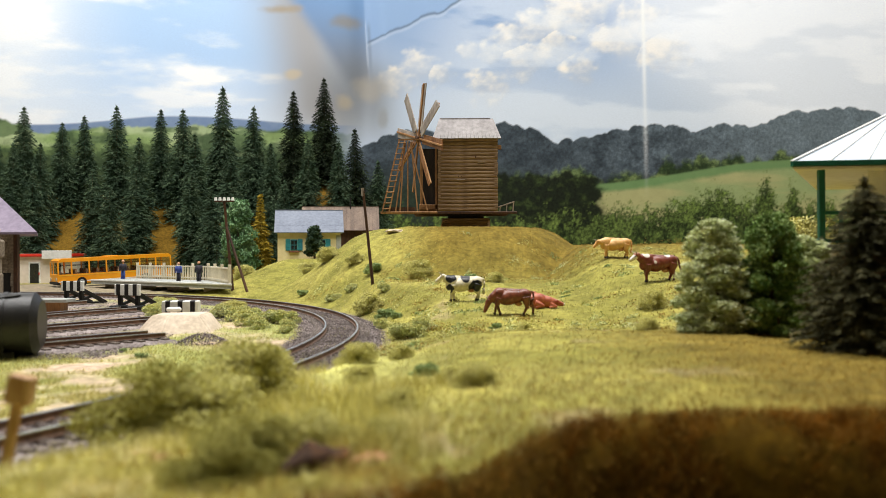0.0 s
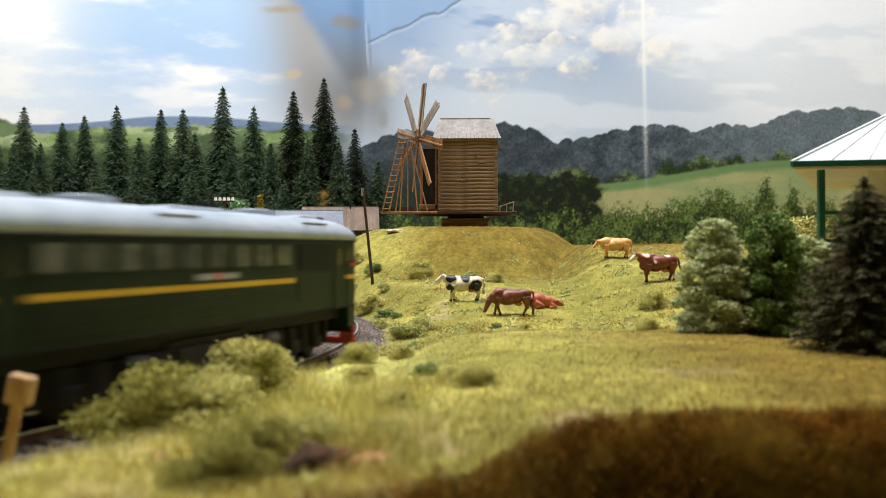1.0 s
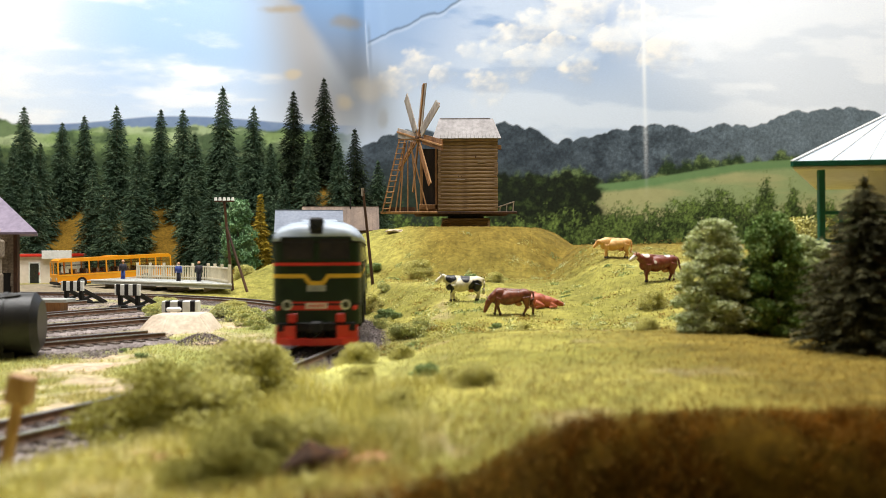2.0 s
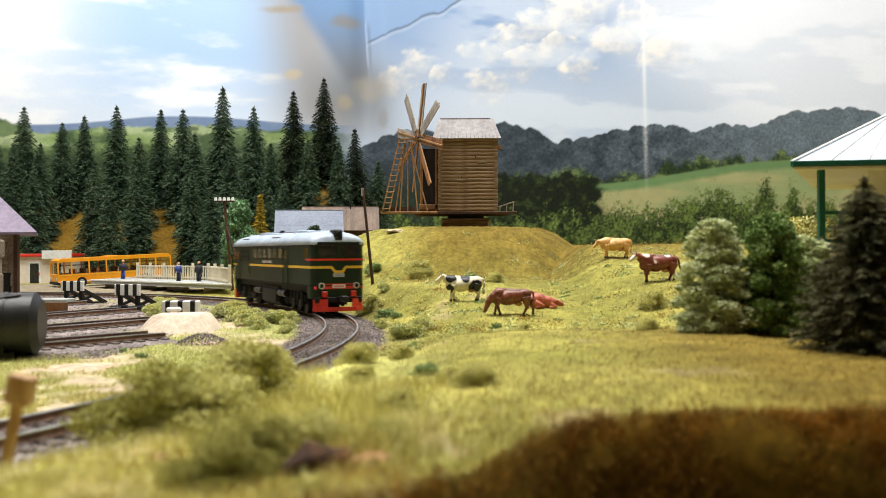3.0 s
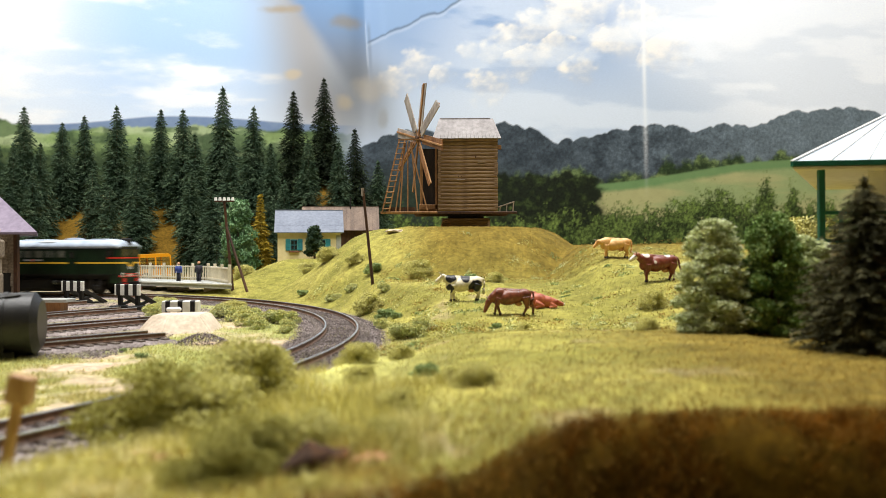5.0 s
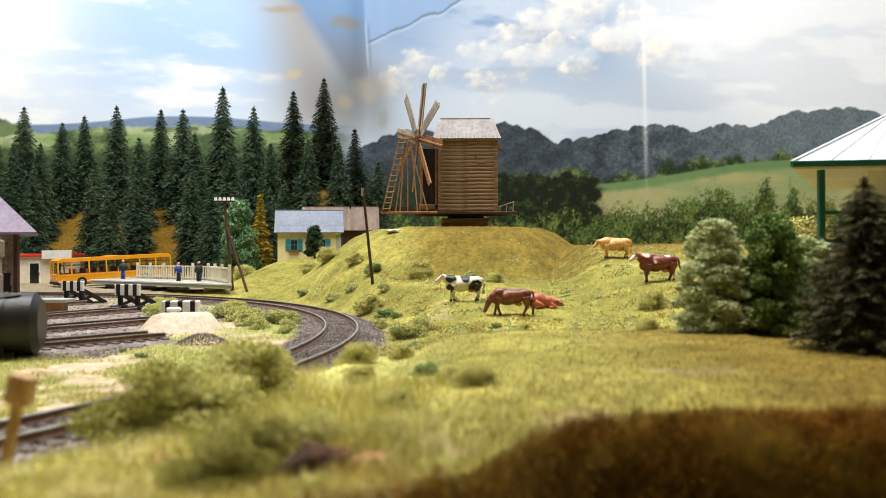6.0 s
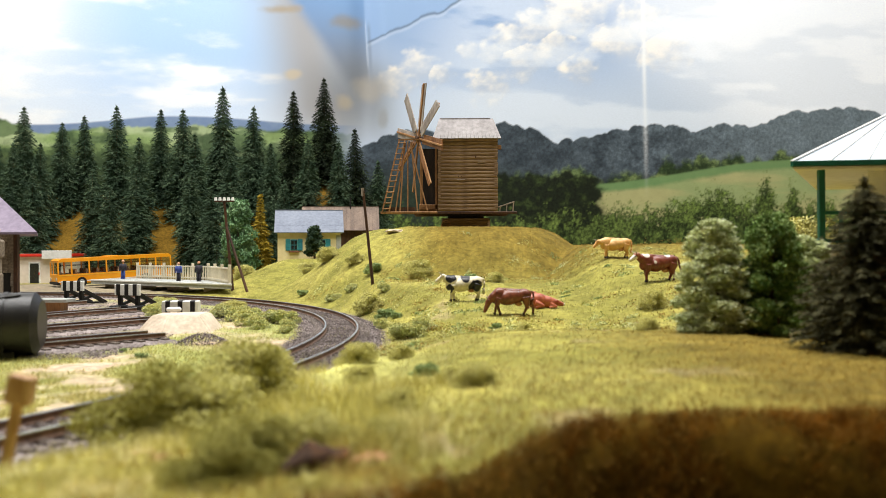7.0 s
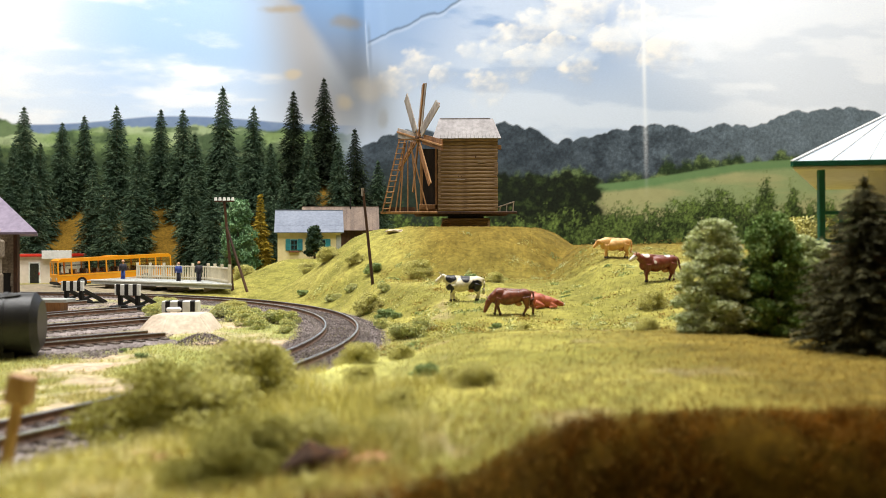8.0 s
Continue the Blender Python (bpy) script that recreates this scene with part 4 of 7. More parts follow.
    for y in (-1.9, 1.9):
        part("porch_post", box(bmesh.new(), -w - 0.42, -w - 0.2, y - 0.1, y + 0.1, z0, z1 - 0.3, 0.02), M_WOOD, porch)
        part("porch_rail", box(bmesh.new(), -w - 1.9, -w - 0.2, y - 0.1, y + 0.1, z0 + 0.15, z0 + 0.62, 0.03), M_WOOD, porch)
    part("porch_room", box(bmesh.new(), -w - 1.55, -w - 0.17, -1.5, 1.8, z0, z1 - 0.9, 0.03), M_PORCH, porch, "dark boarded porch room")
    for y in (-1.72, 1.8):
        part("porch_post", box(bmesh.new(), -w - 1.8, -w - 1.62, y - 0.08, y + 0.08, z0, z1 - 1.2, 0.02), M_WOOD, porch)
    # turning beams under the cabin, crib of logs
    frame = part("undercarriage", box(bmesh.new(), -w - 2.9, w + 1.9, -2.5, -2.2, z0 - 0.28, z0 - 0.06, 0.03), M_DARK_WOOD, mill)
    for y in (-1.0, 0.8, 2.2):
        part("beam", box(bmesh.new(), -w - 2.4, w + 1.2, y, y + 0.3, z0 - 0.3, z0 - 0.08, 0.03), M_DARK_WOOD, frame)
    part("post", box(bmesh.new(), -1.8, 1.5, -1.2, 1.6, -0.5, z0 - 0.1, 0.05), M_PORCH, frame)
    for k in range(4):
        part("crib_log", rod(bmesh.new(), (-2.4, -1.9, 0.35 + k * 0.22), (2.0, -1.9 + 0.1 * (k % 2), 0.35 + k * 0.22), 0.12, n=8), M_LOG, frame)
        for x in (-2.3, 1.9):
            part("crib_log", rod(bmesh.new(), (x, -2.2, 0.22 + k * 0.2), (x, 2.0, 0.22 + k * 0.2), 0.12, n=8), M_LOG, frame)
    bm = bmesh.new()
    for k in range(9):
        a0, a1 = radians(20 * k), radians(20 * (k + 1))
        plank(bm, (-2.0 - 0.45 * math.cos(a0), -2.35, 0.35 + 0.55 * math.sin(a0)), (-2.0 - 0.45 * math.cos(a1), -2.35, 0.35 + 0.55 * math.sin(a1)), 0.5, 0.05, (math.cos(a0), 0, math.sin(a0)))
    part("culvert_arch", bm, M_WOOD, frame)
    # tail beam with rails behind the cabin
    tail = part("tail_rail", plank(bmesh.new(), (w + 0.2, -1.9, z0 + 0.35), (w + 1.7, -1.9, z0 + 0.85), 0.1, 0.12, (0, 0, 1), 0.02), M_GREY_WOOD, mill)
    for k in range(3):
        part("baluster", plank(bmesh.new(), (w + 0.35 + k * 0.6, -1.9, z0 - 0.15), (w + 0.4 + k * 0.62, -1.9, z0 + 0.45 + 0.2 * k), 0.1, 0.08, (0, 1, 0)), M_GREY_WOOD, tail)
    # ladder and leaning poles beside the sails
    top, foot = Vector((-w - 3.65, -2.6, z1 - 0.25)), Vector((-w - 5.2, -3.0, z0 - 0.05))
    ladder = part("ladder", plank(bmesh.new(), foot, top, 0.13, 0.1, (0, 1, 0)), M_WOOD, mill, "wooden ladder")
    part("stile", plank(bmesh.new(), foot + Vector((0.62, 0, 0)), top + Vector((0.5, 0, 0)), 0.13, 0.1, (0, 1, 0)), M_WOOD, ladder)
    for k in range(13):
        p = foot.lerp(top, (k + 0.5) / 13)
        part("rung", rod(bmesh.new(), p + Vector((-0.05, -0.06, 0)), p + Vector((0.66, -0.06, 0.02)), 0.045, n=6), M_WOOD, ladder)
    part("cross_bar", plank(bmesh.new(), top + Vector((-0.1, 0, 0.05)), top + Vector((1.9, 0.3, 0.1)), 0.12, 0.14), M_WOOD, ladder)
    for a, b in (((-w - 3.2, -2.4, z1 - 0.4), (-w - 3.6, -2.9, z0 - 0.1)), ((-w - 2.9, -2.2, z1 - 0.3), (-w - 2.9, -2.9, z0 - 0.1)), ((-w - 2.6, -2.2, z1 - 0.3), (-w - 2.0, -2.9, z0 - 0.1)), ((-w - 2.7, -2.2, z1 - 0.5), (-w - 1.1, -2.9, z0)), ((-w - 3.1, -2.4, z1 - 0.4), (-w - 4.0, -2.9, z0 - 0.1))):
        part("strut", plank(bmesh.new(), a, b, 0.13, 0.12, (0, 1, 0), 0.02), M_WOOD, mill)
    bm = plank(bmesh.new(), (-w - 5.3, -2.9, z0 - 0.15), (-w - 0.2, -2.9, z0 - 0.15), 0.22, 0.2, (0, 0, 1), 0.03)
    plank(bm, (-w - 5.3, -2.9, z0 - 0.15), (-w - 3.6, -1.5, z0 - 0.15), 0.2, 0.2)
    part("walkway", bm, M_WOOD, mill)
    part("dark_skirt", box(bmesh.new(), -w - 4.9, -w - 2.2, -2.75, -2.7, z0 - 0.1, z0 + 0.35), M_DARK_WOOD, mill)
    # the sails
    hub = Vector((-w - 1.92, -2.0, 14.18 - base))
    nrm = Vector((-0.89, -0.45, 0))
    hor = Vector((0.45, -0.89, 0))
    wheel = part("hub", rod(bmesh.new(), hub - nrm * 2.4, hub + nrm * 0.25, 0.3, 0.26, 12), M_DARK_WOOD, mill, "dark wooden hub")
    for k in range(8):
        a = radians(14 + 45 * k)
        d = hor * math.sin(a) + Vector((0, 0, 1)) * math.cos(a)
        side = nrm.cross(d)
        stock = part("sail_stock", plank(bmesh.new(), hub, hub + d * 5.0, 0.16, 0.14, nrm, 0.02), M_WOOD, wheel)
        # the hanging sails have lost boards and show brown undersides
        bare = k in (3, 4, 5)
        for j in range(1 if bare else 3):
            o = side * (-0.24 + 0.29 * j) + nrm * (0.08 * (1 if k % 2 else -1))
            part("sail_board", plank(bmesh.new(), hub + d * (0.8 + 0.1 * j) + o, hub + d * (5.05 - 0.1 * j) + o, 0.31, 0.08, nrm), M_BROWN_BOARD if bare or k == 2 else M_SAIL_BOARD, stock, "brown sail board" if bare or k == 2 else "grey weathered sail board")


make_mill()


def gable_house(name, m, label, wx, wy, wall_h, ridge_h, over, wall_mat, roof_mat, boards=0):
    house = thing(name, m, label, "house")
    hx, hy = wx / 2, wy / 2
    bm = extrude_profile(bmesh.new(), [(-hy, -0.6), (hy, -0.6), (hy, wall_h), (0, ridge_h - 0.1), (-hy, wall_h)], "x", -hx, hx)
    wall = part("wall", bm, wall_mat, house)
    slope = (ridge_h - wall_h) / hy
    for s in (-1, 1):
        if boards:
            roof = part("roof", plank(bmesh.new(), (0, s * 0.02, ridge_h - 0.04), (0, s * (hy + over), wall_h - over * slope - 0.04), wx + over * 2 - 0.1, 0.06, (0, s * slope, 1)), M_DARK_WOOD, house)
            x = -hx - over
            while x < hx + over:
                b = min(random.uniform(boards * 0.8, boards * 1.2), hx + over - x)
                part("roof_board", plank(bmesh.new(), (x + b / 2, 0, ridge_h + 0.04), (x + b / 2, s * (hy + over), wall_h - over * slope + 0.04 - random.uniform(0, 0.06)), b - 0.02, 0.07, (0, s * slope, 1)), roof_mat, roof)
                x += b
        else:
            roof = part("roof", plank(bmesh.new(), (0, s * 0.02, ridge_h), (0, s * (hy + over), wall_h - over * slope), wx + over * 2, 0.1, (0, s * slope, 1), 0.02), roof_mat, house)
            for k in range(5):
                q = (k + 0.5) / 5
                p = Vector((0, s * (hy + over) * q, ridge_h + (wall_h - over * slope - ridge_h) * q + 0.065))
                part("roof_sheet_lap", plank(bmesh.new(), p + Vector((-hx - over, 0, 0)), p + Vector((hx + over, 0, 0)), 0.05, 0.025, (0, s * slope, 1)), roof_mat, roof)
    part("ridge_cap", plank(bmesh.new(), (-hx - over, 0, ridge_h + 0.06), (hx + over, 0, ridge_h + 0.06), 0.25, 0.06), roof_mat, house)
    return house, wall


house, wall = gable_house("cottage", at(-16.1, 102.5, 3.05, 0, 0, 8.5), "cream plastered cottage with blue-grey sheet roof", 7.3, 5.6, 3.35, 5.75, 0.38, M_CREAM, M_SLATE)
for wx in (-1.75, 1.5):
    win = part("window", box(bmesh.new(), wx - 0.42, wx + 0.42, -2.9, -2.78, 0.95, 2.25, 0.02), M_TEAL, wall, "teal framed window")
    for i in (0, 1):
        for j in (0, 1):
            part("pane", box(bmesh.new(), wx - 0.33 + i * 0.36, wx - 0.03 + i * 0.36, -2.915, -2.89, 1.05 + j * 0.58, 1.55 + j * 0.58), M_DARK_GLASS, win)
    part("sill", box(bmesh.new(), wx - 0.6, wx + 0.6, -3.0, -2.78, 0.72, 0.84, 0.02), M_BRICK, win)
    for s in (-1, 1):
        sh = part("shutter", box(bmesh.new(), *sorted((wx + s * 0.45, wx + s * 0.98)), -2.88, -2.79, 0.92, 2.28, 0.02), M_TEAL, wall, "teal wooden shutter")
        for k in range(4):
            part("shutter_slat", box(bmesh.new(), *sorted((wx + s * 0.52, wx + s * 0.91)), -2.905, -2.88, 1.02 + k * 0.3, 1.24 + k * 0.3), M_TEAL, sh)
part("corner_board", box(bmesh.new(), 3.15, 3.72, -2.86, -2.78, -0.4, 2.7, 0.02), M_DECK, house, "grey corner board")

barn, bwall = gable_house("barn", at(-13.7, 114, 4.2, 0, 0, 6), "dark brown timber barn with weathered board roof", 9.0, 5.0, 3.0, 5.6, 0.6, M_DARK_WOOD, M_BARN_ROOF, 0.55)
for k in range(14):
    x = -4.4 + k * 0.64
    part("wall_board", box(bmesh.new(), x, x + 0.58, -2.58, -2.49, -0.5, 2.95, 0.02), M_DARK_WOOD, bwall)
part("chimney", rod(bmesh.new(), (1.3, -0.3, 5.0), (1.3, -0.3, 6.9), 0.09, n=8), M_BLACK, barn)


# ---- shed at the yard's edge ----
def make_shed():
    x0 = -35.7
    shed = thing("engine_shed", at(x0, 72, -0.42), "grey stone shed with mauve hipped roof", "shed")
    wall = part("wall", extrude_profile(bmesh.new(), [(-12, 0), (-0.6, 0), (-4.6, 7.6), (-12, 7.6)], "z", 0, 5.9), M_STONE, shed, "grey stone wall")
    random.seed(5)
    z = 0.05
    while z < 5.6:
        x = -6.0 + random.uniform(0, 0.4)
        while x < -0.75:
            l = random.uniform(0.5, 0.9)
            if x + l > -0.6:
                break
            part("stone", box(bmesh.new(), x, x + l - 0.05, -0.05 - random.uniform(0, 0.04), 0.05, z, z + 0.42, 0.03), M_STONE, wall)
            x += l
        z += 0.47
    part("doorway", box(bmesh.new(), -2.2, -0.9, -0.1, 0.02, 0, 2.6), M_BLACK, wall, "dark doorway")
    part("corner_post", box(bmesh.new(), -0.62, -0.28, -0.15, 0.3, 0, 6.0, 0.03), M_DARK_WOOD, shed, "dark corner post")
    bm = bmesh.new()
    v = [bm.verts.new(p) for p in ((-13, -1.2, 5.85), (1.9, -1.2, 5.85), (-2.6, 8.4, 5.85), (-13, 8.4, 5.85), (-5.0, 4.0, 10.4), (-9, 4.0, 10.4), (-13, -1.2, 6.02), (1.9, -1.2, 6.02), (-2.6, 8.4, 6.02), (-13, 8.4, 6.02))]
    for f in ((3, 2, 1, 0), (0, 1, 7, 6), (1, 2, 8, 7), (2, 3, 9, 8), (3, 0, 6, 9), (6, 7, 4, 5), (7, 8, 4), (8, 9, 5, 4), (9, 6, 5)):
        bm.faces.new([v[i] for i in f])
    roof = part("roof", bm, M_PURPLE, shed, "mauve-grey roof")
    # rough stone chimney before the eaves: wide shoulder, narrow waist, round pot
    stack = part("chimney", box(bmesh.new(), -1.75, -0.72, -2.3, -1.5, 0.0, 2.6, 0.08), M_STONE, shed, "stone chimney stack")
    part("waist", box(bmesh.new(), -1.55, -0.82, -2.25, -1.5, 2.55, 3.9, 0.1), M_STONE, stack)
    part("shoulder", box(bmesh.new(), -1.8, -0.62, -2.4, -1.4, 3.85, 5.4, 0.16), M_STONE, stack)
    part("neck", rod(bmesh.new(), (-1.2, -1.9, 5.35), (-1.2, -1.9, 6.2), 0.42, 0.25, 10), M_STONE, stack)
    part("pot", rod(bmesh.new(), (-1.2, -1.9, 6.15), (-1.2, -1.9, 6.55), 0.4, 0.3, 10), M_CONCRETE, stack, "pale chimney pot")


make_shed()


# ---- kiosk behind the bus ----
def make_kiosk():
    k = thing("kiosk", at(-49.3, 107, 0.1), "cream kiosk with red roof edge and white sign", "kiosk")
    body = part("wall", box(bmesh.new(), -4.1, 2.6, 0, 4, -0.6, 3.3, 0.03), M_PINK, k, "cream wall")
    part("roof", box(bmesh.new(), -4.3, 2.8, -0.3, 4.2, 3.3, 3.65, 0.04), M_RED, k, "red flat roof")
    part("sign_board", box(bmesh.new(), -1.0, 2.7, -0.45, -0.2, 3.0, 4.05, 0.03), M_WHITE, k, "white sign board")
    for x in (-2.1, 0.7):
        d = part("door", box(bmesh.new(), x - 0.75, x + 0.75, -0.06, 0.02, -0.5, 2.65, 0.02), M_WHITE, k)
        part("door_glass", box(bmesh.new(), x - 0.55, x + 0.55, -0.09, -0.05, -0.1, 2.45), M_DARK_GLASS, d, "dark glazed panel")
        part("door_handle", box(bmesh.new(), x + 0.58, x + 0.66, -0.16, -0.06, 1.0, 1.3), M_RED, d)


make_kiosk()


# ---- pavilion on a brick base ----
def make_pavilion():
    fl = 4.05
    g = gz(17.5, 39)
    p = thing("pavilion", at(16.95, 38.3, 0), "green-trimmed pavilion with pale roof on a brick base", "pavilion")
    post = None
    for x, y in ((0.1, 0), (12.5, -1.0)):
        post = part("post", box(bmesh.new(), x - 0.14, x + 0.14, y - 0.14, y + 0.14, fl, 7.45, 0.03), M_GREEN_PAINT, p, "green painted post")
        part("post_foot", box(bmesh.new(), x - 0.23, x + 0.23, y - 0.23, y + 0.23, fl, fl + 0.25, 0.03), M_GREEN_PAINT, post)
    for z in (fl + 1.35, fl + 0.08):
        part("railing", box(bmesh.new(), 0.17, 12.4, -0.1, 0.06, z, z + 0.16, 0.02), M_GREEN_PAINT, p)
    for k in range(10):
        part("baluster", box(bmesh.new(), 0.9 + k * 1.1, 1.05 + k * 1.1, -0.06, 0.02, fl + 0.2, fl + 1.36), M_GREEN_PAINT, p)
    part("floor_slab", extrude_profile(bmesh.new(), [(-0.35, -0.4), (14, -0.4), (14, 9), (3.9, 9)], "z", fl - 0.2, fl), M_DECK, p)
    base = part("foundation", extrude_profile(bmesh.new(), [(-0.15, -0.15), (13.8, -0.15), (13.8, 8.8), (4.0, 8.8)], "z", g - 1.2, fl - 0.2), M_DARK_WOOD, p)
    bm = box(bmesh.new(), 0, 0.62, 0, 0.25, 0, 0.22, 0.02)
    bmesh.ops.scale(bm, vec=(U, U, U), verts=bm.verts)
    me = bpy.data.meshes.new("brick")
    bm.to_mesh(me)
    bm.free()
    me.materials.append(M_BRICK)
    for r in range(11):
        for c in range(8):
            ob = new("brick", me)
            ob.parent = base
            ob.location = Vector((-0.2 + c * 0.66 + (r % 2) * 0.33 - 0.05, -0.3, fl - 0.44 - r * 0.25)) * U
    part("pillar", box(bmesh.new(), 0.35, 0.85, -0.42, -0.1, g - 0.3, fl - 0.2, 0.03), M_PINK, base, "pale pillar")
    # walls further in
    part("inner_wall", extrude_profile(bmesh.new(), [(2.5, 0.6), (14, 0.6), (14, 8), (6.6, 8)], "z", fl, 7.5), M_PAV_WALL, p, "pale plaster wall")
    # hipped roof with fascia and pale panels
    c0, c1, c2, c3 = Vector((-1.45, -0.6, 7.62)), Vector((16, -2.8, 7.62)), Vector((18, 11, 7.62)), Vector((5.6, 13, 7.62))
    ax0, ax1 = Vector((6.2, 5.0, 10.9)), Vector((12, 4.2, 10.9))
    bm = bmesh.new()
    lo = [bm.verts.new(v) for v in (c0, c1, c2, c3)]
    up = [bm.verts.new(v + Vector((0, 0, 0.1))) for v in (c0, c1, c2, c3)]
    a0, a1 = bm.verts.new(ax0), bm.verts.new(ax1)
    bm.faces.new(lo[::-1])
    for i in range(4):
        bm.faces.new((lo[i], lo[(i + 1) % 4], up[(i + 1) % 4], up[i]))
    bm.faces.new((up[0], up[1], a1, a0))
    bm.faces.new((up[1], up[2], a1))
    bm.faces.new((up[2], up[3], a0, a1))
    bm.faces.new((up[3], up[0], a0))
    roof = part("roof", bm, M_PAV_ROOF, p, "pale blue-white panelled roof")
    for k in range(1, 11):
        q = k / 11
        s = (c0 + (c1 - c0) * q)
        t = (ax0 + (ax1 - ax0) * max(0, q - 0.3) / 0.7)
        part("roof_seam", plank(bmesh.new(), s + Vector((0, 0, 0.13)), t + Vector((0, 0, 0.03)), 0.07, 0.05, (0, -0.5, 1)), M_WHITE, roof)
    part("hip_cap", plank(bmesh.new(), c0 + Vector((0, 0, 0.13)), ax0 + Vector((0, 0, 0.03)), 0.16, 0.06), M_WHITE, roof)
    for a, b in ((c0, c1), (c0, c3)):
        part("fascia", plank(bmesh.new(), a + Vector((0, 0, 0.02)), b + Vector((0, 0, 0.02)), 0.14, 0.24, (0, 0, 1), 0.02), M_GREEN_PAINT, roof, "green fascia board")
    part("soffit", extrude_profile(bmesh.new(), [(-1.38, -0.55), (15, -2.5), (15, 12), (5.4, 12.6)], "z", 7.4, 7.5), M_PINK, roof)


make_pavilion()


# ---- platform with railing ----
def make_platform():
    p = thing("platform", at(0, 0, 0), "grey concrete halt platform with pale wooden railing", "platform")
    fr, br, bl, fl = Vector((-19.3, 77.6, 0)), Vector((-24.2, 88.5, 0)), Vector((-35.3, 97.4, 0)), Vector((-38.6, 93.2, 0))
    top = 0.92
    deck = part("deck", extrude_profile(bmesh.new(), [(v.x, v.y) for v in (fr, br, bl, fl)], "z", top - 0.46, top), M_DECK, p, "grey deck slab")
    part("edge_strip", plank(bmesh.new(), fl + Vector((0.05, -0.03, top - 0.05)), fr + Vector((0, -0.03, top - 0.05)), 0.14, 0.16, (0, 0, 1), 0.02), M_WHITE, deck, "white edge strip")
    d = (fr - fl)
    for k in range(1, 12):
        a, b = fl.lerp(fr, k / 12), bl.lerp(br, k / 12)
        part("joint", plank(bmesh.new(), a + Vector((0, 0, top + 0.004)), b + Vector((0, 0, top + 0.004)), 0.05, 0.012), M_STONE, deck)
    for q in (0.08, 0.36, 0.64, 0.93):
        c = fl.lerp(fr, q).lerp(bl.lerp(br, q), 0.35)
        part("pier", box(bmesh.new(), c.x - 0.9, c.x + 0.9, c.y - 0.5, c.y + 0.9, -0.7, top - 0.33, 0.05), M_CONCRETE, p, "concrete pier")
    def run(a, b, n):
        for k in range(n + 1):
            q = a.lerp(b, k / n)
            big = k % 6 == 0 or k == n
            s, h = (0.13, 1.78) if big else (0.07, 1.5)
            part("post" if big else "picket", box(bmesh.new(), q.x - s, q.x + s, q.y - s * 0.7, q.y + s * 0.7, top, top + h, 0.015), M_PALE_WOOD, p)
        for z in (0.25, 1.42):
            part("rail", plank(bmesh.new(), a + Vector((0, -0.08, top + z)), b + Vector((0, -0.08, top + z)), 0.1, 0.13), M_PALE_WOOD, p)
    run(bl + Vector((0.4, -0.3, 0)), br + Vector((-0.2, -0.2, 0)), 30)
    run(br + Vector((-0.1, -0.4, 0)), fr + Vector((-0.25, 0.3, 0)), 18)


make_platform()


def figurine(x, y, z, coat, legs, label, height=1.95):
    bm = bmesh.new()
    s = height / 1.95
    for k in (-1, 1):
        rod(bm, (k * 0.11 * s, 0, 0), (k * 0.1 * s, 0, 0.9 * s), 0.11 * s, 0.12 * s, 8, 1)
        box(bm, k * 0.11 * s - 0.08 * s, k * 0.11 * s + 0.08 * s, -0.2 * s, 0.1 * s, 0, 0.09 * s, 0.02, 1)
        rod(bm, (k * 0.27 * s, 0, 1.5 * s), (k * 0.33 * s, -0.06, 0.85 * s), 0.08 * s, 0.07 * s, 8)
    rod(bm, (0, 0, 0.85 * s), (0, 0, 1.55 * s), 0.21 * s, 0.26 * s, 10)
    bmesh.ops.create_uvsphere(bm, u_segments=10, v_segments=8, radius=0.15 * s, matrix=Matrix.Translation((0, 0, 1.78 * s)))
    for f in bm.faces:
        if f.calc_center_median().z > 1.6 * s:
            f.material_index = 2
    ob = part("figurine", bm, [coat, legs, M_FLESH], None, "", True)
    ob.location = (x * U, y * U, z * U)
    tagged(ob, label, "figurine", "figurines on the platform")


M_FLESH = surface("figurine_flesh_paint", rgb("b98462"), rgb("d2a07c"), 0.3, 0.6, 0, 0)
M_NAVY = surface("navy_coat", rgb("2a3a78"), rgb("3a4c92"), 0.5, 0.6, 0, 0)
M_DUSK = surface("dark_cloth", rgb("1e1c22"), rgb("34303a"), 0.5, 0.7, 0, 0)
figurine(-26.9, 86.5, 0.92, M_NAVY, M_DUSK, "small painted figurine in blue coat on the platform")
figurine(-24.5, 85.3, 0.92, M_DUSK, M_DUSK, "small painted figurine in dark suit on the platform", 2.05)
figurine(-35.6, 94.6, 0.92, M_DUSK, M_NAVY, "small painted figurine in dark dress on the platform", 2.15)


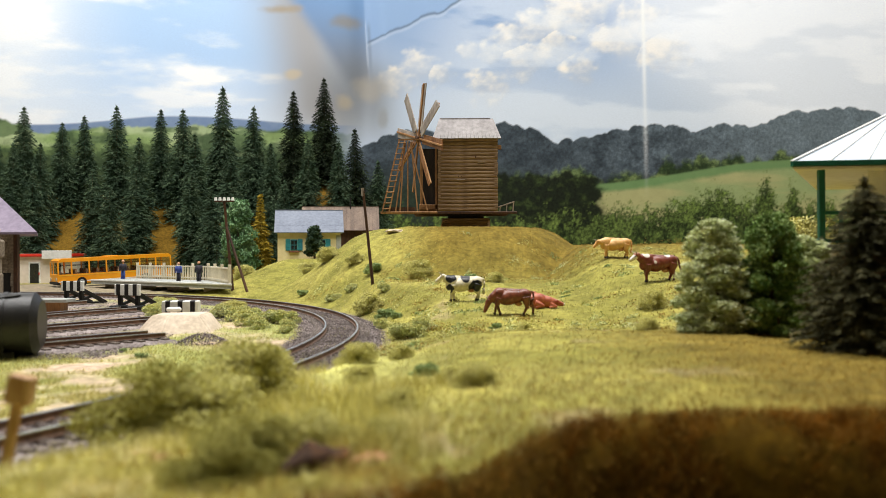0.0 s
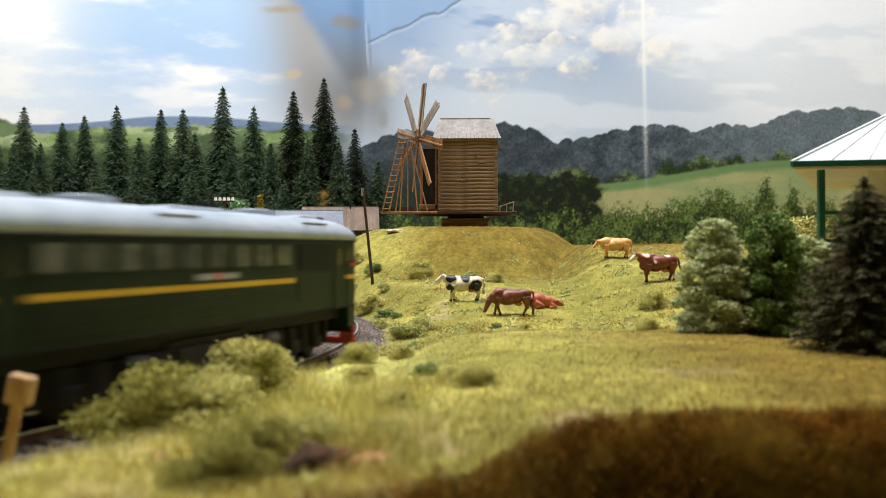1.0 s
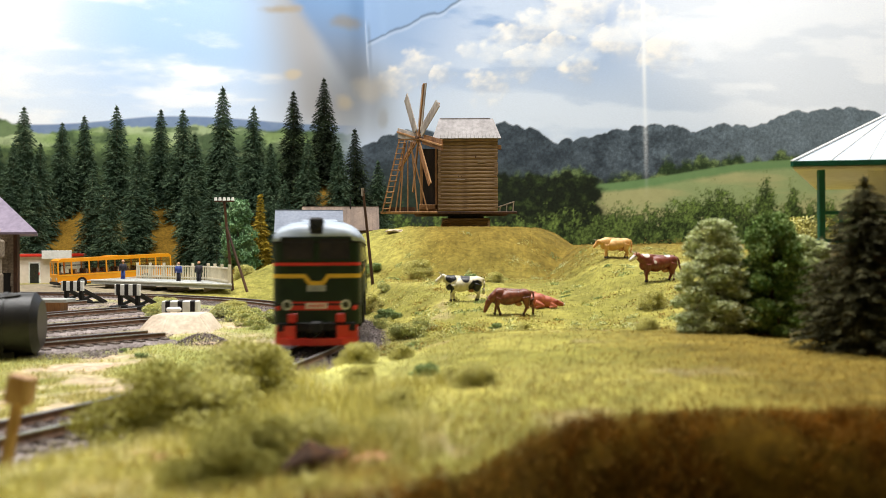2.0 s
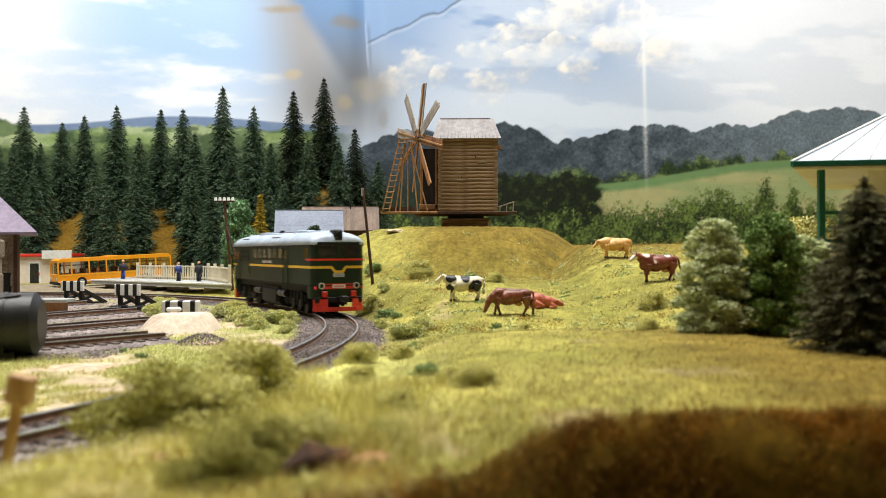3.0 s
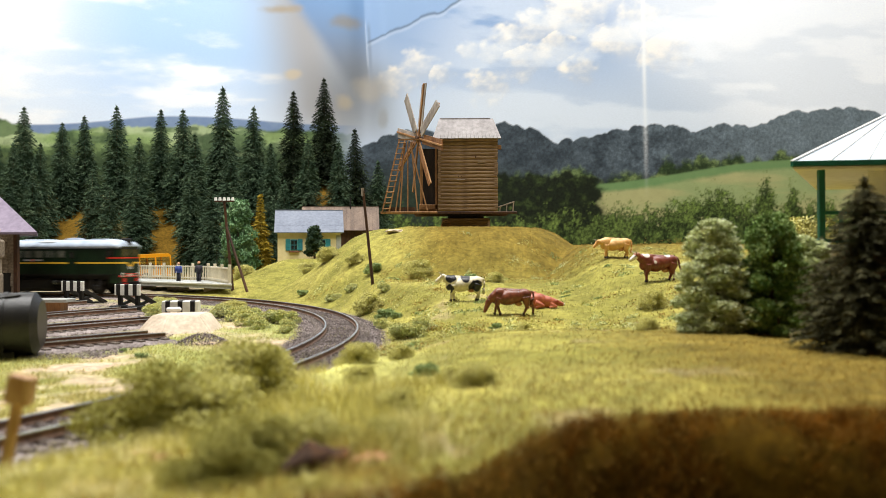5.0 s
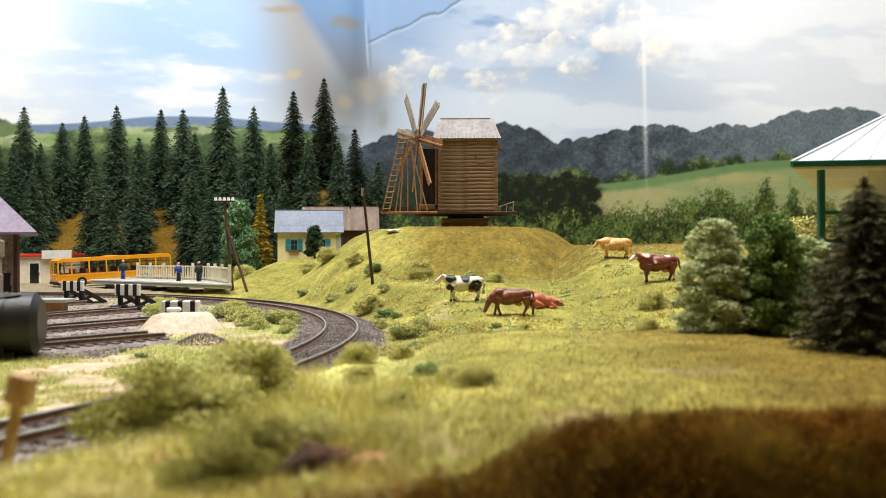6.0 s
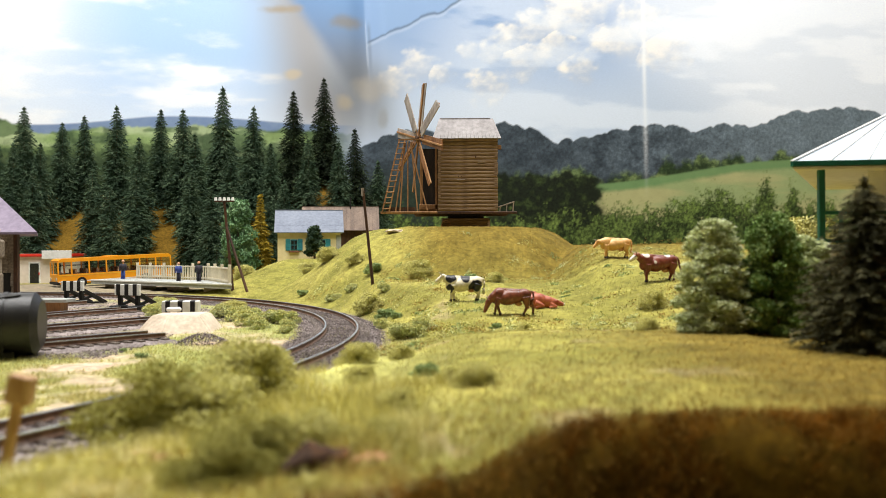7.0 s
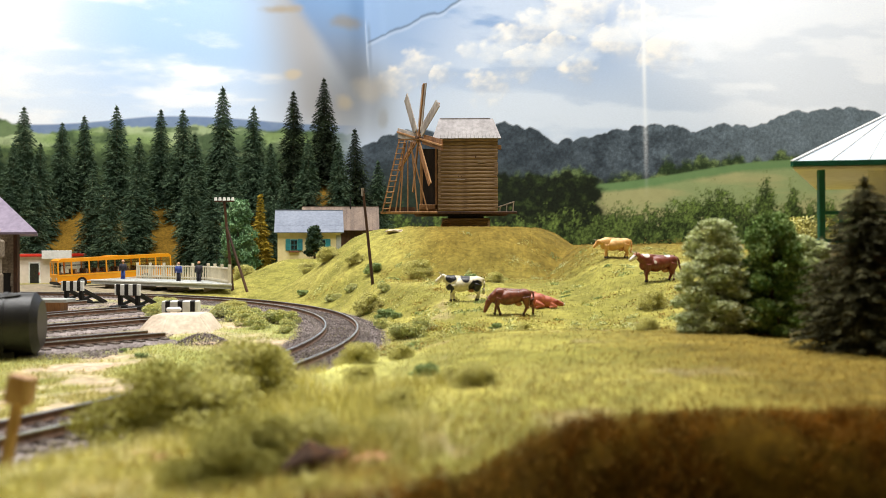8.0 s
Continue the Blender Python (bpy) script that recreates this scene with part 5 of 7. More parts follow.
# ---- the orange bus ----
M_BUS_PANE = glass("bus_window_glass", (0.86, 0.88, 0.84, 1))
M_SEAT = surface("bus_seat", rgb("5a4636"), rgb("84664a"), 0.5, 0.8, 0, 0.1)
def make_bus():
    bus = thing("bus", at(-38.8, 100.0, 0.2, 0, -2.6, 40), "orange city bus with clear windows and brown seats", "bus")
    L, W, H = 13.1, 2.9, 3.25
    h, w = L / 2, W / 2
    low = [(-h + 0.25, 0.42), (h - 0.15, 0.42), (h, 0.7), (h, 1.5), (-h, 1.5), (-h, 0.7)]
    body = part("body", extrude_profile(bmesh.new(), low, "y", -w, w), M_ORANGE, bus, "orange body")
    part("roof", extrude_profile(bmesh.new(), [(-h + 0.2, 2.86), (h, 2.86), (h, 3.0), (h - 0.25, H), (-h + 0.5, H), (-h + 0.15, H - 0.2)], "y", -w, w), M_ORANGE, body)
    part("skirt", box(bmesh.new(), -h + 0.3, h - 0.2, -w + 0.05, w - 0.05, 0.28, 0.45), M_BLACK, body)
    edges = [-h + 0.12, -h + 1.55] + [-h + 1.55 + 1.93 * k for k in range(1, 6)] + [h - 0.09]
    for y in (-w + 0.05, w - 0.05):
        for k, x in enumerate(edges):
            part("pillar", box(bmesh.new(), x - 0.09, x + 0.09, y - 0.05, y + 0.05, 1.48, 2.88, 0.02), M_ORANGE, body)
        for x, x2 in zip(edges, edges[1:]):
            pane = part("window", box(bmesh.new(), x + 0.09, x2 - 0.09, y - 0.012, y + 0.012, 1.5, 2.87), M_BUS_PANE, body, "clear side window")
            pane.visible_shadow = False
            part("window_frame", box(bmesh.new(), x + 0.09, x2 - 0.09, y - 0.03, y + 0.03, 1.5, 1.56), M_BLACK, pane)
            part("window_frame", box(bmesh.new(), x + 0.09, x2 - 0.09, y - 0.03, y + 0.03, 2.42, 2.47), M_BLACK, pane)
    for k in range(9):
        for y in (-0.75, 0.75):
            seat = part("seat", box(bmesh.new(), -h + 2.0 + k * 1.18, -h + 2.2 + k * 1.18, y - 0.5, y + 0.5, 1.3, 2.05, 0.06), M_SEAT, body, "brown bus seat back")
    screen = part("windscreen", box(bmesh.new(), -h + 0.0, -h + 0.03, -w + 0.15, w - 0.15, 1.55, 2.86), M_BUS_PANE, body, "clear windscreen")
    screen.visible_shadow = False
    part("screen_divider", box(bmesh.new(), -h - 0.03, -h + 0.06, -0.05, 0.05, 1.5, 2.88), M_ORANGE, body)
    part("white_stripe", box(bmesh.new(), -h + 0.1, h - 0.05, -w - 0.015, -w, 0.62, 0.72), M_WHITE, body, "white waist line")
    part("trim_line", box(bmesh.new(), -h + 0.1, h - 0.05, -w - 0.02, -w, 1.3, 1.38), M_YELLOW, body)
    part("bumper", box(bmesh.new(), -h - 0.1, -h + 0.3, -w, w, 0.4, 0.7, 0.05), M_BLACK, body)
    for y in (-1, 1):
        part("headlight", rod(bmesh.new(), (-h - 0.06, y * 1.05, 0.95), (-h + 0.05, y * 1.05, 0.95), 0.2, n=12), M_CHROME, body)
    for xx in (-h + 2.6, h - 3.2):
        for y in (-1, 1):
            wh = part("wheel", rod(bmesh.new(), (xx, y * (w - 0.3), 0.55), (xx, y * (w + 0.02), 0.55), 0.55, n=18), M_BLACK, bus)
            part("rim", rod(bmesh.new(), (xx, y * (w + 0.01), 0.55), (xx, y * (w + 0.04), 0.55), 0.3, n=14), M_DECK, wh)
    part("roof_hatch", box(bmesh.new(), -1, 0.5, -0.6, 0.6, H - 0.02, H + 0.1, 0.03), M_ORANGE, body)


make_bus()


# ---- buffer stops ----
def buffer_stop(x, y, turn, label):
    b = thing("buffer_stop", at(x, y, -0.42, 0, 0, turn), label, "buffer stop", "buffer stops")
    beam = part("beam", box(bmesh.new(), -1.15, 1.15, -0.12, 0.12, 1.15, 1.95, 0.03), M_WHITE, b, "black and white striped beam")
    for k in range(3):
        x0 = -0.78 + k * 0.76
        part("stripe", box(bmesh.new(), x0 - 0.19, x0 + 0.19, -0.135, 0.135, 1.14, 1.96, 0.02), M_BLACK, beam)
    for s in (-0.8, 0.8):
        leg = part("leg", box(bmesh.new(), s - 0.14, s + 0.14, -0.02, 0.26, 0, 1.3, 0.02), M_BLACK, b)
        part("brace", plank(bmesh.new(), (s, 0.2, 1.25), (s, 2.7, 0.1), 0.32, 0.26, (0, 0, 1), 0.02), M_BLACK, b)
        part("foot", box(bmesh.new(), s - 0.36, s + 0.36, -0.7, 0.6, 0, 0.42, 0.08), M_BLACK, b)
        part("cross_tie", plank(bmesh.new(), (s, 0.1, 0.4), (s, 1.5, 0.75), 0.2, 0.2, (0, 0, 1), 0.02), M_BLACK, b)
        part("rail_tie", box(bmesh.new(), s - 0.1, s + 0.1, -0.5, 2.9, 0.05, 0.2, 0.02), M_BLACK, b)


buffer_stop(-23.0, 62.0, -22, "black steel buffer stop with striped beam on the siding")
buffer_stop(-30.4, 69.8, -22, "black steel buffer stop with striped beam on the siding")


def concrete_stop():
    b = thing("concrete_buffer_stop", at(-15.3, 49.6, -0.42), "weathered concrete buffer block with black and white stripes", "buffer stop", "buffer stops")
    beam = part("beam", box(bmesh.new(), -1.05, 1.05, -0.3, 0.4, 0.75, 1.45, 0.06), M_WHITE, b, "striped concrete beam")
    for k in range(3):
        x = -0.68 + k * 0.72
        part("stripe", box(bmesh.new(), x - 0.17, x + 0.17, -0.32, 0.42, 0.74, 1.46, 0.05), M_BLACK, beam)
    part("pedestal", box(bmesh.new(), -0.9, 0.9, -0.2, 0.4, 0, 0.8, 0.05), M_STONE, b)
    bm = bmesh.new()
    lo = [(-1.2, -4.2), (0.6, -5.6), (3.1, -4.6), (2.9, -1.4), (-1.2, -1.2)]
    hi = [(-0.5, -3.6), (0.6, -4.2), (2.2, -3.9), (2.2, -1.7), (-0.6, -1.5)]
    a = [bm.verts.new((x, y, -0.1)) for x, y in lo]
    c = [bm.verts.new((x, y, 0.86 + 0.06 * (i % 2))) for i, (x, y) in enumerate(hi)]
    bm.faces.new(a[::-1])
    bm.faces.new(c)
    for i in range(5):
        bm.faces.new((a[i], a[(i + 1) % 5], c[(i + 1) % 5], c[i]))
    bmesh.ops.bevel(bm, geom=list(bm.edges), offset=0.09, segments=2, affect="EDGES")
    part("ramp", bm, M_CONCRETE, b, "pale broken concrete ramp")
    part("snow_cap", box(bmesh.new(), -0.4, 0.4, -1.5, -1.1, 0.9, 1.15, 0.08), M_WHITE, b)


concrete_stop()


def gravel_pile():
    rng = np.random.default_rng(4)
    n = 900
    r, a = np.sqrt(rng.random(n)) * 1.0, rng.random(n) * 2 * np.pi
    x, y = r * np.cos(a) * 1.35, r * np.sin(a) * 0.9
    z = 0.5 * (1 - r ** 1.6) - 0.02
    V, F = [], []
    for i in range(n):
        s = rng.uniform(0.04, 0.08)
        o = len(V)
        q = rng.normal(size=(4, 3))
        q = q / np.linalg.norm(q, axis=1)[:, None] * s + (x[i], y[i], z[i])
        V += list(q)
        F += [(o, o + 1, o + 2), (o, o + 2, o + 3), (o, o + 3, o + 1), (o + 1, o + 3, o + 2)]
    ob = raw_mesh("gravel_pile", V, F, M_BALLAST)
    ob.location = (-11.2 * U, 39.6 * U, -0.42 * U)
    tagged(ob, "low pile of dark grey gravel", "gravel", kind="stuff")


gravel_pile()


def tank():
    t = thing("tank_wagon", at(-19.7, 34.2, 0, 0, 0, 14), "sooty black tank barrel on the siding", "tank")
    bm = rod(bmesh.new(), (-5, 0, 0.95), (3.05, 0, 0.95), 1.28, n=72)
    rod(bm, (3.05, 0, 0.95), (3.3, 0, 0.95), 1.28, 0.95, 72)
    barrel = part("barrel", bm, M_TANK, t, "black riveted barrel", False)
    for x in (1.9, -0.6, -3.2):
        bm = bmesh.new()
        rod(bm, (x, 0, 0.95), (x + 0.16, 0, 0.95), 1.31, n=72)
        part("hoop", bm, M_TANK, barrel)
    part("saddle", box(bmesh.new(), -4.6, 2.4, -0.9, 0.9, -0.42, -0.1, 0.05), M_BLACK, t)
    for x in (-4, 1.6):
        for y in (-1, 1):
            part("wheel", rod(bmesh.new(), (x, y * 0.75, 0.05), (x, y * 0.95, 0.05), 0.46, n=18), M_BLACK, t)
    bm = plank(bmesh.new(), (1.2, -0.85, 1.98), (2.6, -0.55, 2.13), 0.1, 0.06)
    part("strap", bm, M_BLACK, barrel)


tank()

box_thing = thing("trackside_box", at(-28.0, 60.8, -0.42), "small timber trackside box with grey lid", "box")
part("body", box(bmesh.new(), -1.0, 0.9, -0.6, 0.6, 0, 0.75, 0.03), M_WOOD, box_thing)
part("lid", box(bmesh.new(), -2.6, 1.4, -0.8, 0.8, 0.75, 1.0, 0.04), M_DECK, box_thing)


# ---- poles ----
def left_pole():
    p = thing("telegraph_pole", at(-19.6, 79.5, -0.35), "brown telegraph pole with white insulators and brace", "pole", "telegraph poles")
    pole = part("pole", rod(bmesh.new(), (0, 0, -0.3), (-0.85, 0, 9.2), 0.15, 0.12, 10), M_DARK_WOOD, p)
    part("brace", rod(bmesh.new(), (1.85, -1.5, -0.2), (-0.62, -0.1, 6.6), 0.13, 0.11, 10), M_DARK_WOOD, p)
    arm = part("crossarm", plank(bmesh.new(), (-1.7, -0.12, 8.95), (0.1, -0.12, 8.95), 0.14, 0.16), M_DARK_WOOD, pole)
    for k in range(5):
        bm = rod(bmesh.new(), (-1.6 + k * 0.4, -0.12, 9.0), (-1.6 + k * 0.4, -0.12, 9.32), 0.16, 0.11, 10)
        part("insulator", bm, M_WHITE, arm, "white porcelain insulator")


left_pole()
mp = thing("telegraph_pole", at(-5.1, 62.0, gz(-5.1, 62.0)), "plain brown wooden pole on the slope", "pole", "telegraph poles")
pole = part("pole", rod(bmesh.new(), (0, 0, -0.4), (-0.72, 0, 6.95), 0.12, 0.09, 10), M_DARK_WOOD, mp)
part("cap", rod(bmesh.new(), (-0.72, 0, 6.4), (-0.74, 0, 7.0), 0.105, 0.11, 10), M_GREY_WOOD, pole)
part("hook", rod(bmesh.new(), (-0.7, 0, 6.6), (-0.5, -0.2, 6.75), 0.03, n=6), M_BLACK, pole)

sp = thing("wooden_marker_post", at(-7.45, 14.5, 0), "pale leaning wooden marker post with square head", "post")
post = part("post", plank(bmesh.new(), (-0.1, 0, -0.2), (0.22, 0, 1.45), 0.17, 0.14, (0, 1, 0), 0.02), M_RAW_WOOD, sp)
part("head", box(bmesh.new(), -0.21, 0.21, -0.14, 0.14, -0.25, 0.25, 0.03, 0, Matrix.Translation((0.26, -0.03, 1.52)) @ Matrix.Rotation(radians(12), 4, "Y")), M_RAW_WOOD, sp, "brown-faced block")


# ---- cows ----
def hide(name, c1, c2, spots=(), spot_colour=None, rough=0.4):
    """Painted cast hide; spots are (x, z, radius) in centimetres with ragged edges."""
    m = surface(name, c1, c2, 0.8, rough, 0, 0.1)
    nt = m.node_tree
    link = nt.links.new
    bsdf = nt.nodes["Principled BSDF"]
    colour = bsdf.inputs["Base Color"].links[0].from_socket
    tc = nt.nodes.new("ShaderNodeTexCoord")
    wob = nt.nodes.new("ShaderNodeTexNoise")
    wob.inputs["Scale"].default_value, wob.inputs["Detail"].default_value = 220, 2
    link(tc.outputs["Object"], wob.inputs["Vector"])
    for x, z, r in spots:
        flat = nt.nodes.new("ShaderNodeVectorMath")
        flat.operation = "MULTIPLY"
        flat.inputs[1].default_value = (1, 0.25, 1)
        link(tc.outputs["Object"], flat.inputs[0])
        gap = nt.nodes.new("ShaderNodeVectorMath")
        gap.operation = "DISTANCE"
        gap.inputs[1].default_value = (x * U, 0, z * U)
        link(flat.outputs[0], gap.inputs[0])
        ragged = nt.nodes.new("ShaderNodeMath")
        ragged.operation = "MULTIPLY_ADD"
        ragged.inputs[1].default_value = -0.9 * r * U
        link(wob.outputs["Fac"], ragged.inputs[0])
        link(gap.outputs["Value"], ragged.inputs[2])
        inside = nt.nodes.new("ShaderNodeMapRange")
        inside.inputs["From Min"].default_value, inside.inputs["From Max"].default_value = r * U * 0.6, r * U * 0.5
        link(ragged.outputs[0], inside.inputs["Value"])
        mix = nt.nodes.new("ShaderNodeMix")
        mix.data_type = "RGBA"
        link(inside.outputs[0], mix.inputs["Factor"])
        link(colour, mix.inputs["A"])
        mix.inputs["B"].default_value = spot_colour
        colour = mix.outputs["Result"]
    link(colour, bsdf.inputs["Base Color"])
    return m


def ball(bm, x, y, z, rx, ry, rz, pitch=0.0):
    bmesh.ops.create_uvsphere(bm, u_segments=18, v_segments=12, radius=1, matrix=Matrix.Translation((x, y, z)) @ Matrix.Rotation(radians(pitch), 4, "Y") @ Matrix.Diagonal((rx, ry, rz, 1)))


def limb(bm, pts):
    """A chain of tapered round sections through (x, y, z, radius)."""
    for a, b in zip(pts, pts[1:]):
        rod(bm, a[:3], b[:3], a[3], b[3], 12)
        ball(bm, *b[:3], b[3], b[3], b[3])


def fuse(ob, voxel=0.022):
    """Melts the overlapping forms of a casting into one rounded skin."""
    m = ob.modifiers.new("skin", "REMESH")
    m.mode, m.voxel_size, m.use_smooth_shade = "VOXEL", voxel * U, True
    k = ob.modifiers.new("soften", "SMOOTH")
    k.factor, k.iterations = 0.5, 4
    return ob


M_HORN = surface("horn", rgb("8c8474"), rgb("cfc6b2"), 0.3, 0.5, 0, 0)
M_HOOF = surface("hoof", rgb("1c1512"), rgb("3a2c24"), 0.3, 0.5, 0, 0)
# head poses: neck end, poll, muzzle
HEADS = {"up": ((1.02, 1.30), (1.16, 1.40), (1.50, 1.17)), "level": ((1.02, 1.14), (1.18, 1.16), (1.46, 0.82)), "graze": ((1.08, 0.84), (1.16, 0.72), (1.36, 0.24))}
GAITS = {"stand": ((0.04, -0.02), (-0.10, 0.06), (0.02, 0.12), (-0.04, -0.10)), "walk": ((-0.12, 0.10), (-0.34, -0.42), (0.12, -0.06), (0.04, 0.22))}


def make_cow(x, y, turn, label, coat, head_coat, pose_name, gait, size=1.0, tail=((-1.10, 1.30), (-1.20, 1.15), (-1.19, 0.75), (-1.16, 0.45))):
    cow = thing("cow", at(x, y, gz(x, y) - 0.02, 0, 0, turn), label, "cow", "cows on the meadow")
    cow.scale = (size, size, size)
    bm = bmesh.new()
    ball(bm, -0.05, 0, 1.00, 0.78, 0.40, 0.40)
    ball(bm, 0.15, 0, 0.93, 0.62, 0.43, 0.40)
    ball(bm, -0.72, 0, 1.08, 0.42, 0.36, 0.36)
    ball(bm, -0.92, 0, 1.20, 0.22, 0.22, 0.18)
    ball(bm, 0.58, 0, 1.08, 0.40, 0.34, 0.42)
    ball(bm, 0.45, 0, 1.34, 0.26, 0.13, 0.13)
    ball(bm, 0.80, 0, 0.88, 0.22, 0.2, 0.26)
    rod(bm, (-0.95, 0, 1.30), (0.55, 0, 1.36), 0.1, 0.12, 12)
    (nx, nz), (px, pz), (mx, mz) = HEADS[pose_name]
    limb(bm, ((0.62, 0, 1.14, 0.34), (0.5 * (0.66 + nx), 0, 0.5 * (1.16 + nz), 0.27), (nx, 0, nz, 0.2)))
    # the far and near legs: thigh, knee, shank
    hind, fore = (-0.82, 0.9), (0.60, 0.86)
    feet = []
    for (lx, lz), s, (knee, foot) in zip((hind, hind, fore, fore), (1, -1, 1, -1), GAITS[gait]):
        back = lx < 0
        limb(bm, ((lx, s * 0.2, lz + 0.08, 0.27 if back else 0.2), (lx + knee + (0.06 if back else 0), s * 0.2, 0.62, 0.16 if back else 0.12), (lx + 0.5 * (knee + foot) - (0.06 if back else -0.03), s * 0.19, 0.42, 0.085), (lx + foot, s * 0.19, 0.1, 0.062)))
        feet.append((lx + foot, s * 0.19))
    body = fuse(part("body", bm, coat, cow))
    bm = bmesh.new()
    limb(bm, ((nx, 0, nz, 0.18), (px, 0, pz, 0.175), (0.45 * px + 0.55 * mx, 0, 0.45 * pz + 0.55 * mz, 0.13), (mx, 0, mz, 0.1)))
    ball(bm, px, 0, pz + 0.02, 0.16, 0.15, 0.15)
    head = fuse(part("head", bm, head_coat, cow), 0.018)
    d = Vector((mx - px, 0, mz - pz)).normalized()
    up = Vector((-d.z, 0, d.x)) if pose_name != "graze" else Vector((0.3, 0, 0.95))
    p = Vector((px, 0, pz))
    for s in (-1, 1):
        side = Vector((0, s, 0))
        bm = bmesh.new()
        c = p - d * 0.06 + side * 0.24 + up * 0.05
        ball(bm, *c, 0.05, 0.12, 0.07)
        part("ear", bm, head_coat, head, "", True)
        bm = bmesh.new()
        limb(bm, ((*(p + side * 0.09 + up * 0.12), 0.035), (*(p + side * 0.19 + up * 0.2), 0.028), (*(p + side * 0.18 + up * 0.32 + d * 0.05), 0.012)))
        part("horn", bm, M_HORN, head, "pale horn", True)
        bm = bmesh.new()
        ball(bm, *(p + d * 0.13 + side * 0.135 + up * 0.05), 0.025, 0.02, 0.025)
        part("eye", bm, M_HOOF, head, "dark eye", True)
    for fx, fy in feet:
        part("hoof", rod(bmesh.new(), (fx + 0.02, fy, 0.0), (fx, fy, 0.13), 0.085, 0.065, 10), M_HOOF, cow, "dark hoof")
    bm = bmesh.new()
    limb(bm, [(tx, 0.02, tz, r) for (tx, tz), r in zip(tail, (0.06, 0.05, 0.05, 0.075))])
    part("tail", bm, coat, cow, "", True)
    bm = bmesh.new()
    ball(bm, -0.45, 0, 0.62, 0.2, 0.17, 0.13)
    part("udder", bm, M_FLESH, cow, "pinkish udder", True)
    return cow


M_PIED = hide("pied_cow_hide", rgb("d6caa8"), rgb("efe6cc"), ((-0.72, 0.92, 0.34), (-0.1, 1.34, 0.28), (0.78, 0.72, 0.26), (0.72, 1.36, 0.3), (-0.45, 0.8, 0.2)), rgb("17161a"))
M_PIED_HEAD = hide("pale_cow_head", rgb("d6caa8"), rgb("efe6cc"))
M_BROWN_COW = hide("glossy_brown_hide", rgb("4e2216"), rgb("94543a"), rough=0.3)
M_TAN_COW = hide("tan_cow_hide", rgb("d69a54"), rgb("ecbf7e"))
M_FLECKED = hide("brown_hide_with_white", rgb("5c2418"), rgb("8e4a36"), ((-0.5, 1.5, 0.2), (0.72, 1.46, 0.2), (0.28, 1.04, 0.13)), rgb("dccfc0"), 0.3)
M_FLECKED_HEAD = hide("white_faced_head", rgb("8e4a36"), rgb("a56a52"), ((1.48, 1.15, 0.34),), rgb("e2d8cc"))
M_RED_COW = hide("red_cow_hide", rgb("96402a"), rgb("cc7452"))
make_cow(1.15, 48.6, 184, "white cow with black patches standing in grass", M_PIED, M_PIED_HEAD, "up", "stand")
make_cow(3.5, 44.5, 178, "glossy brown cow grazing in grass", M_BROWN_COW, M_BROWN_COW, "graze", "walk", 0.97, ((-1.08, 1.30), (-1.24, 1.22), (-1.26, 0.95), (-1.12, 0.6)))
make_cow(11.9, 58.9, 182, "tan cow grazing on the crest", M_TAN_COW, M_TAN_COW, "level", "stand", 0.98)
make_cow(12.65, 50.2, 192, "brown cow with white face and patches on the slope", M_FLECKED, M_FLECKED_HEAD, "up", "stand", 1.12, ((-1.10, 1.30), (-1.22, 1.1), (-1.28, 0.75), (-1.42, 0.5)))


def lying_cow():
    x, y = 5.45, 46.6
    cow = thing("lying_cow", at(x, y, gz(x, y) - 0.05, 0, 0, 8), "red-brown cow lying in the grass", "cow", "cows on the meadow")
    bm = bmesh.new()
    ball(bm, -0.35, 0, 0.42, 0.62, 0.42, 0.42)
    ball(bm, 0.2, 0, 0.34, 0.55, 0.36, 0.34, 12)
    ball(bm, -0.55, 0, 0.72, 0.26, 0.16, 0.22)
    limb(bm, ((0.45, 0, 0.36, 0.24), (0.8, -0.05, 0.28, 0.17), (1.08, -0.08, 0.2, 0.11)))
    for s in (-1, 1):
        limb(bm, ((-0.5, s * 0.34, 0.3, 0.2), (-0.1, s * 0.46, 0.16, 0.1), (-0.5, s * 0.5, 0.07, 0.06)))
        limb(bm, ((0.35, s * 0.26, 0.22, 0.14), (0.66, s * 0.34, 0.1, 0.08), (0.3, s * 0.4, 0.06, 0.055)))
    fuse(part("body", bm, M_RED_COW, cow))
    bm = bmesh.new()
    ball(bm, 1.14, -0.08, 0.19, 0.1, 0.085, 0.08)
    part("muzzle", bm, M_WHITE, cow, "white muzzle", True)
    for s in (-1, 1):
        bm = bmesh.new()
        ball(bm, 0.78, -0.05 + s * 0.22, 0.42, 0.06, 0.12, 0.05)
        part("ear", bm, M_RED_COW, cow, "", True)
    bm = bmesh.new()
    limb(bm, ((-0.95, 0, 0.5, 0.05), (-1.08, -0.2, 0.25, 0.045), (-0.9, -0.42, 0.08, 0.05)))
    part("tail", bm, M_RED_COW, cow, "", True)


lying_cow()


# ---- trees ----
RNG = np.random.default_rng(11)


def quads(centres, along, across):
    """Flat leaves: centre, half length vector and half width vector each."""
    n = len(centres)
    v = np.stack([centres - along - across * 0.6, centres - along + across * 0.6, centres + along + across, centres + along - across], 1).reshape(-1, 3)
    return v, np.arange(4 * n).reshape(n, 4)


def unit(v):
    return v / np.maximum(np.linalg.norm(v, axis=1), 1e-9)[:, None]


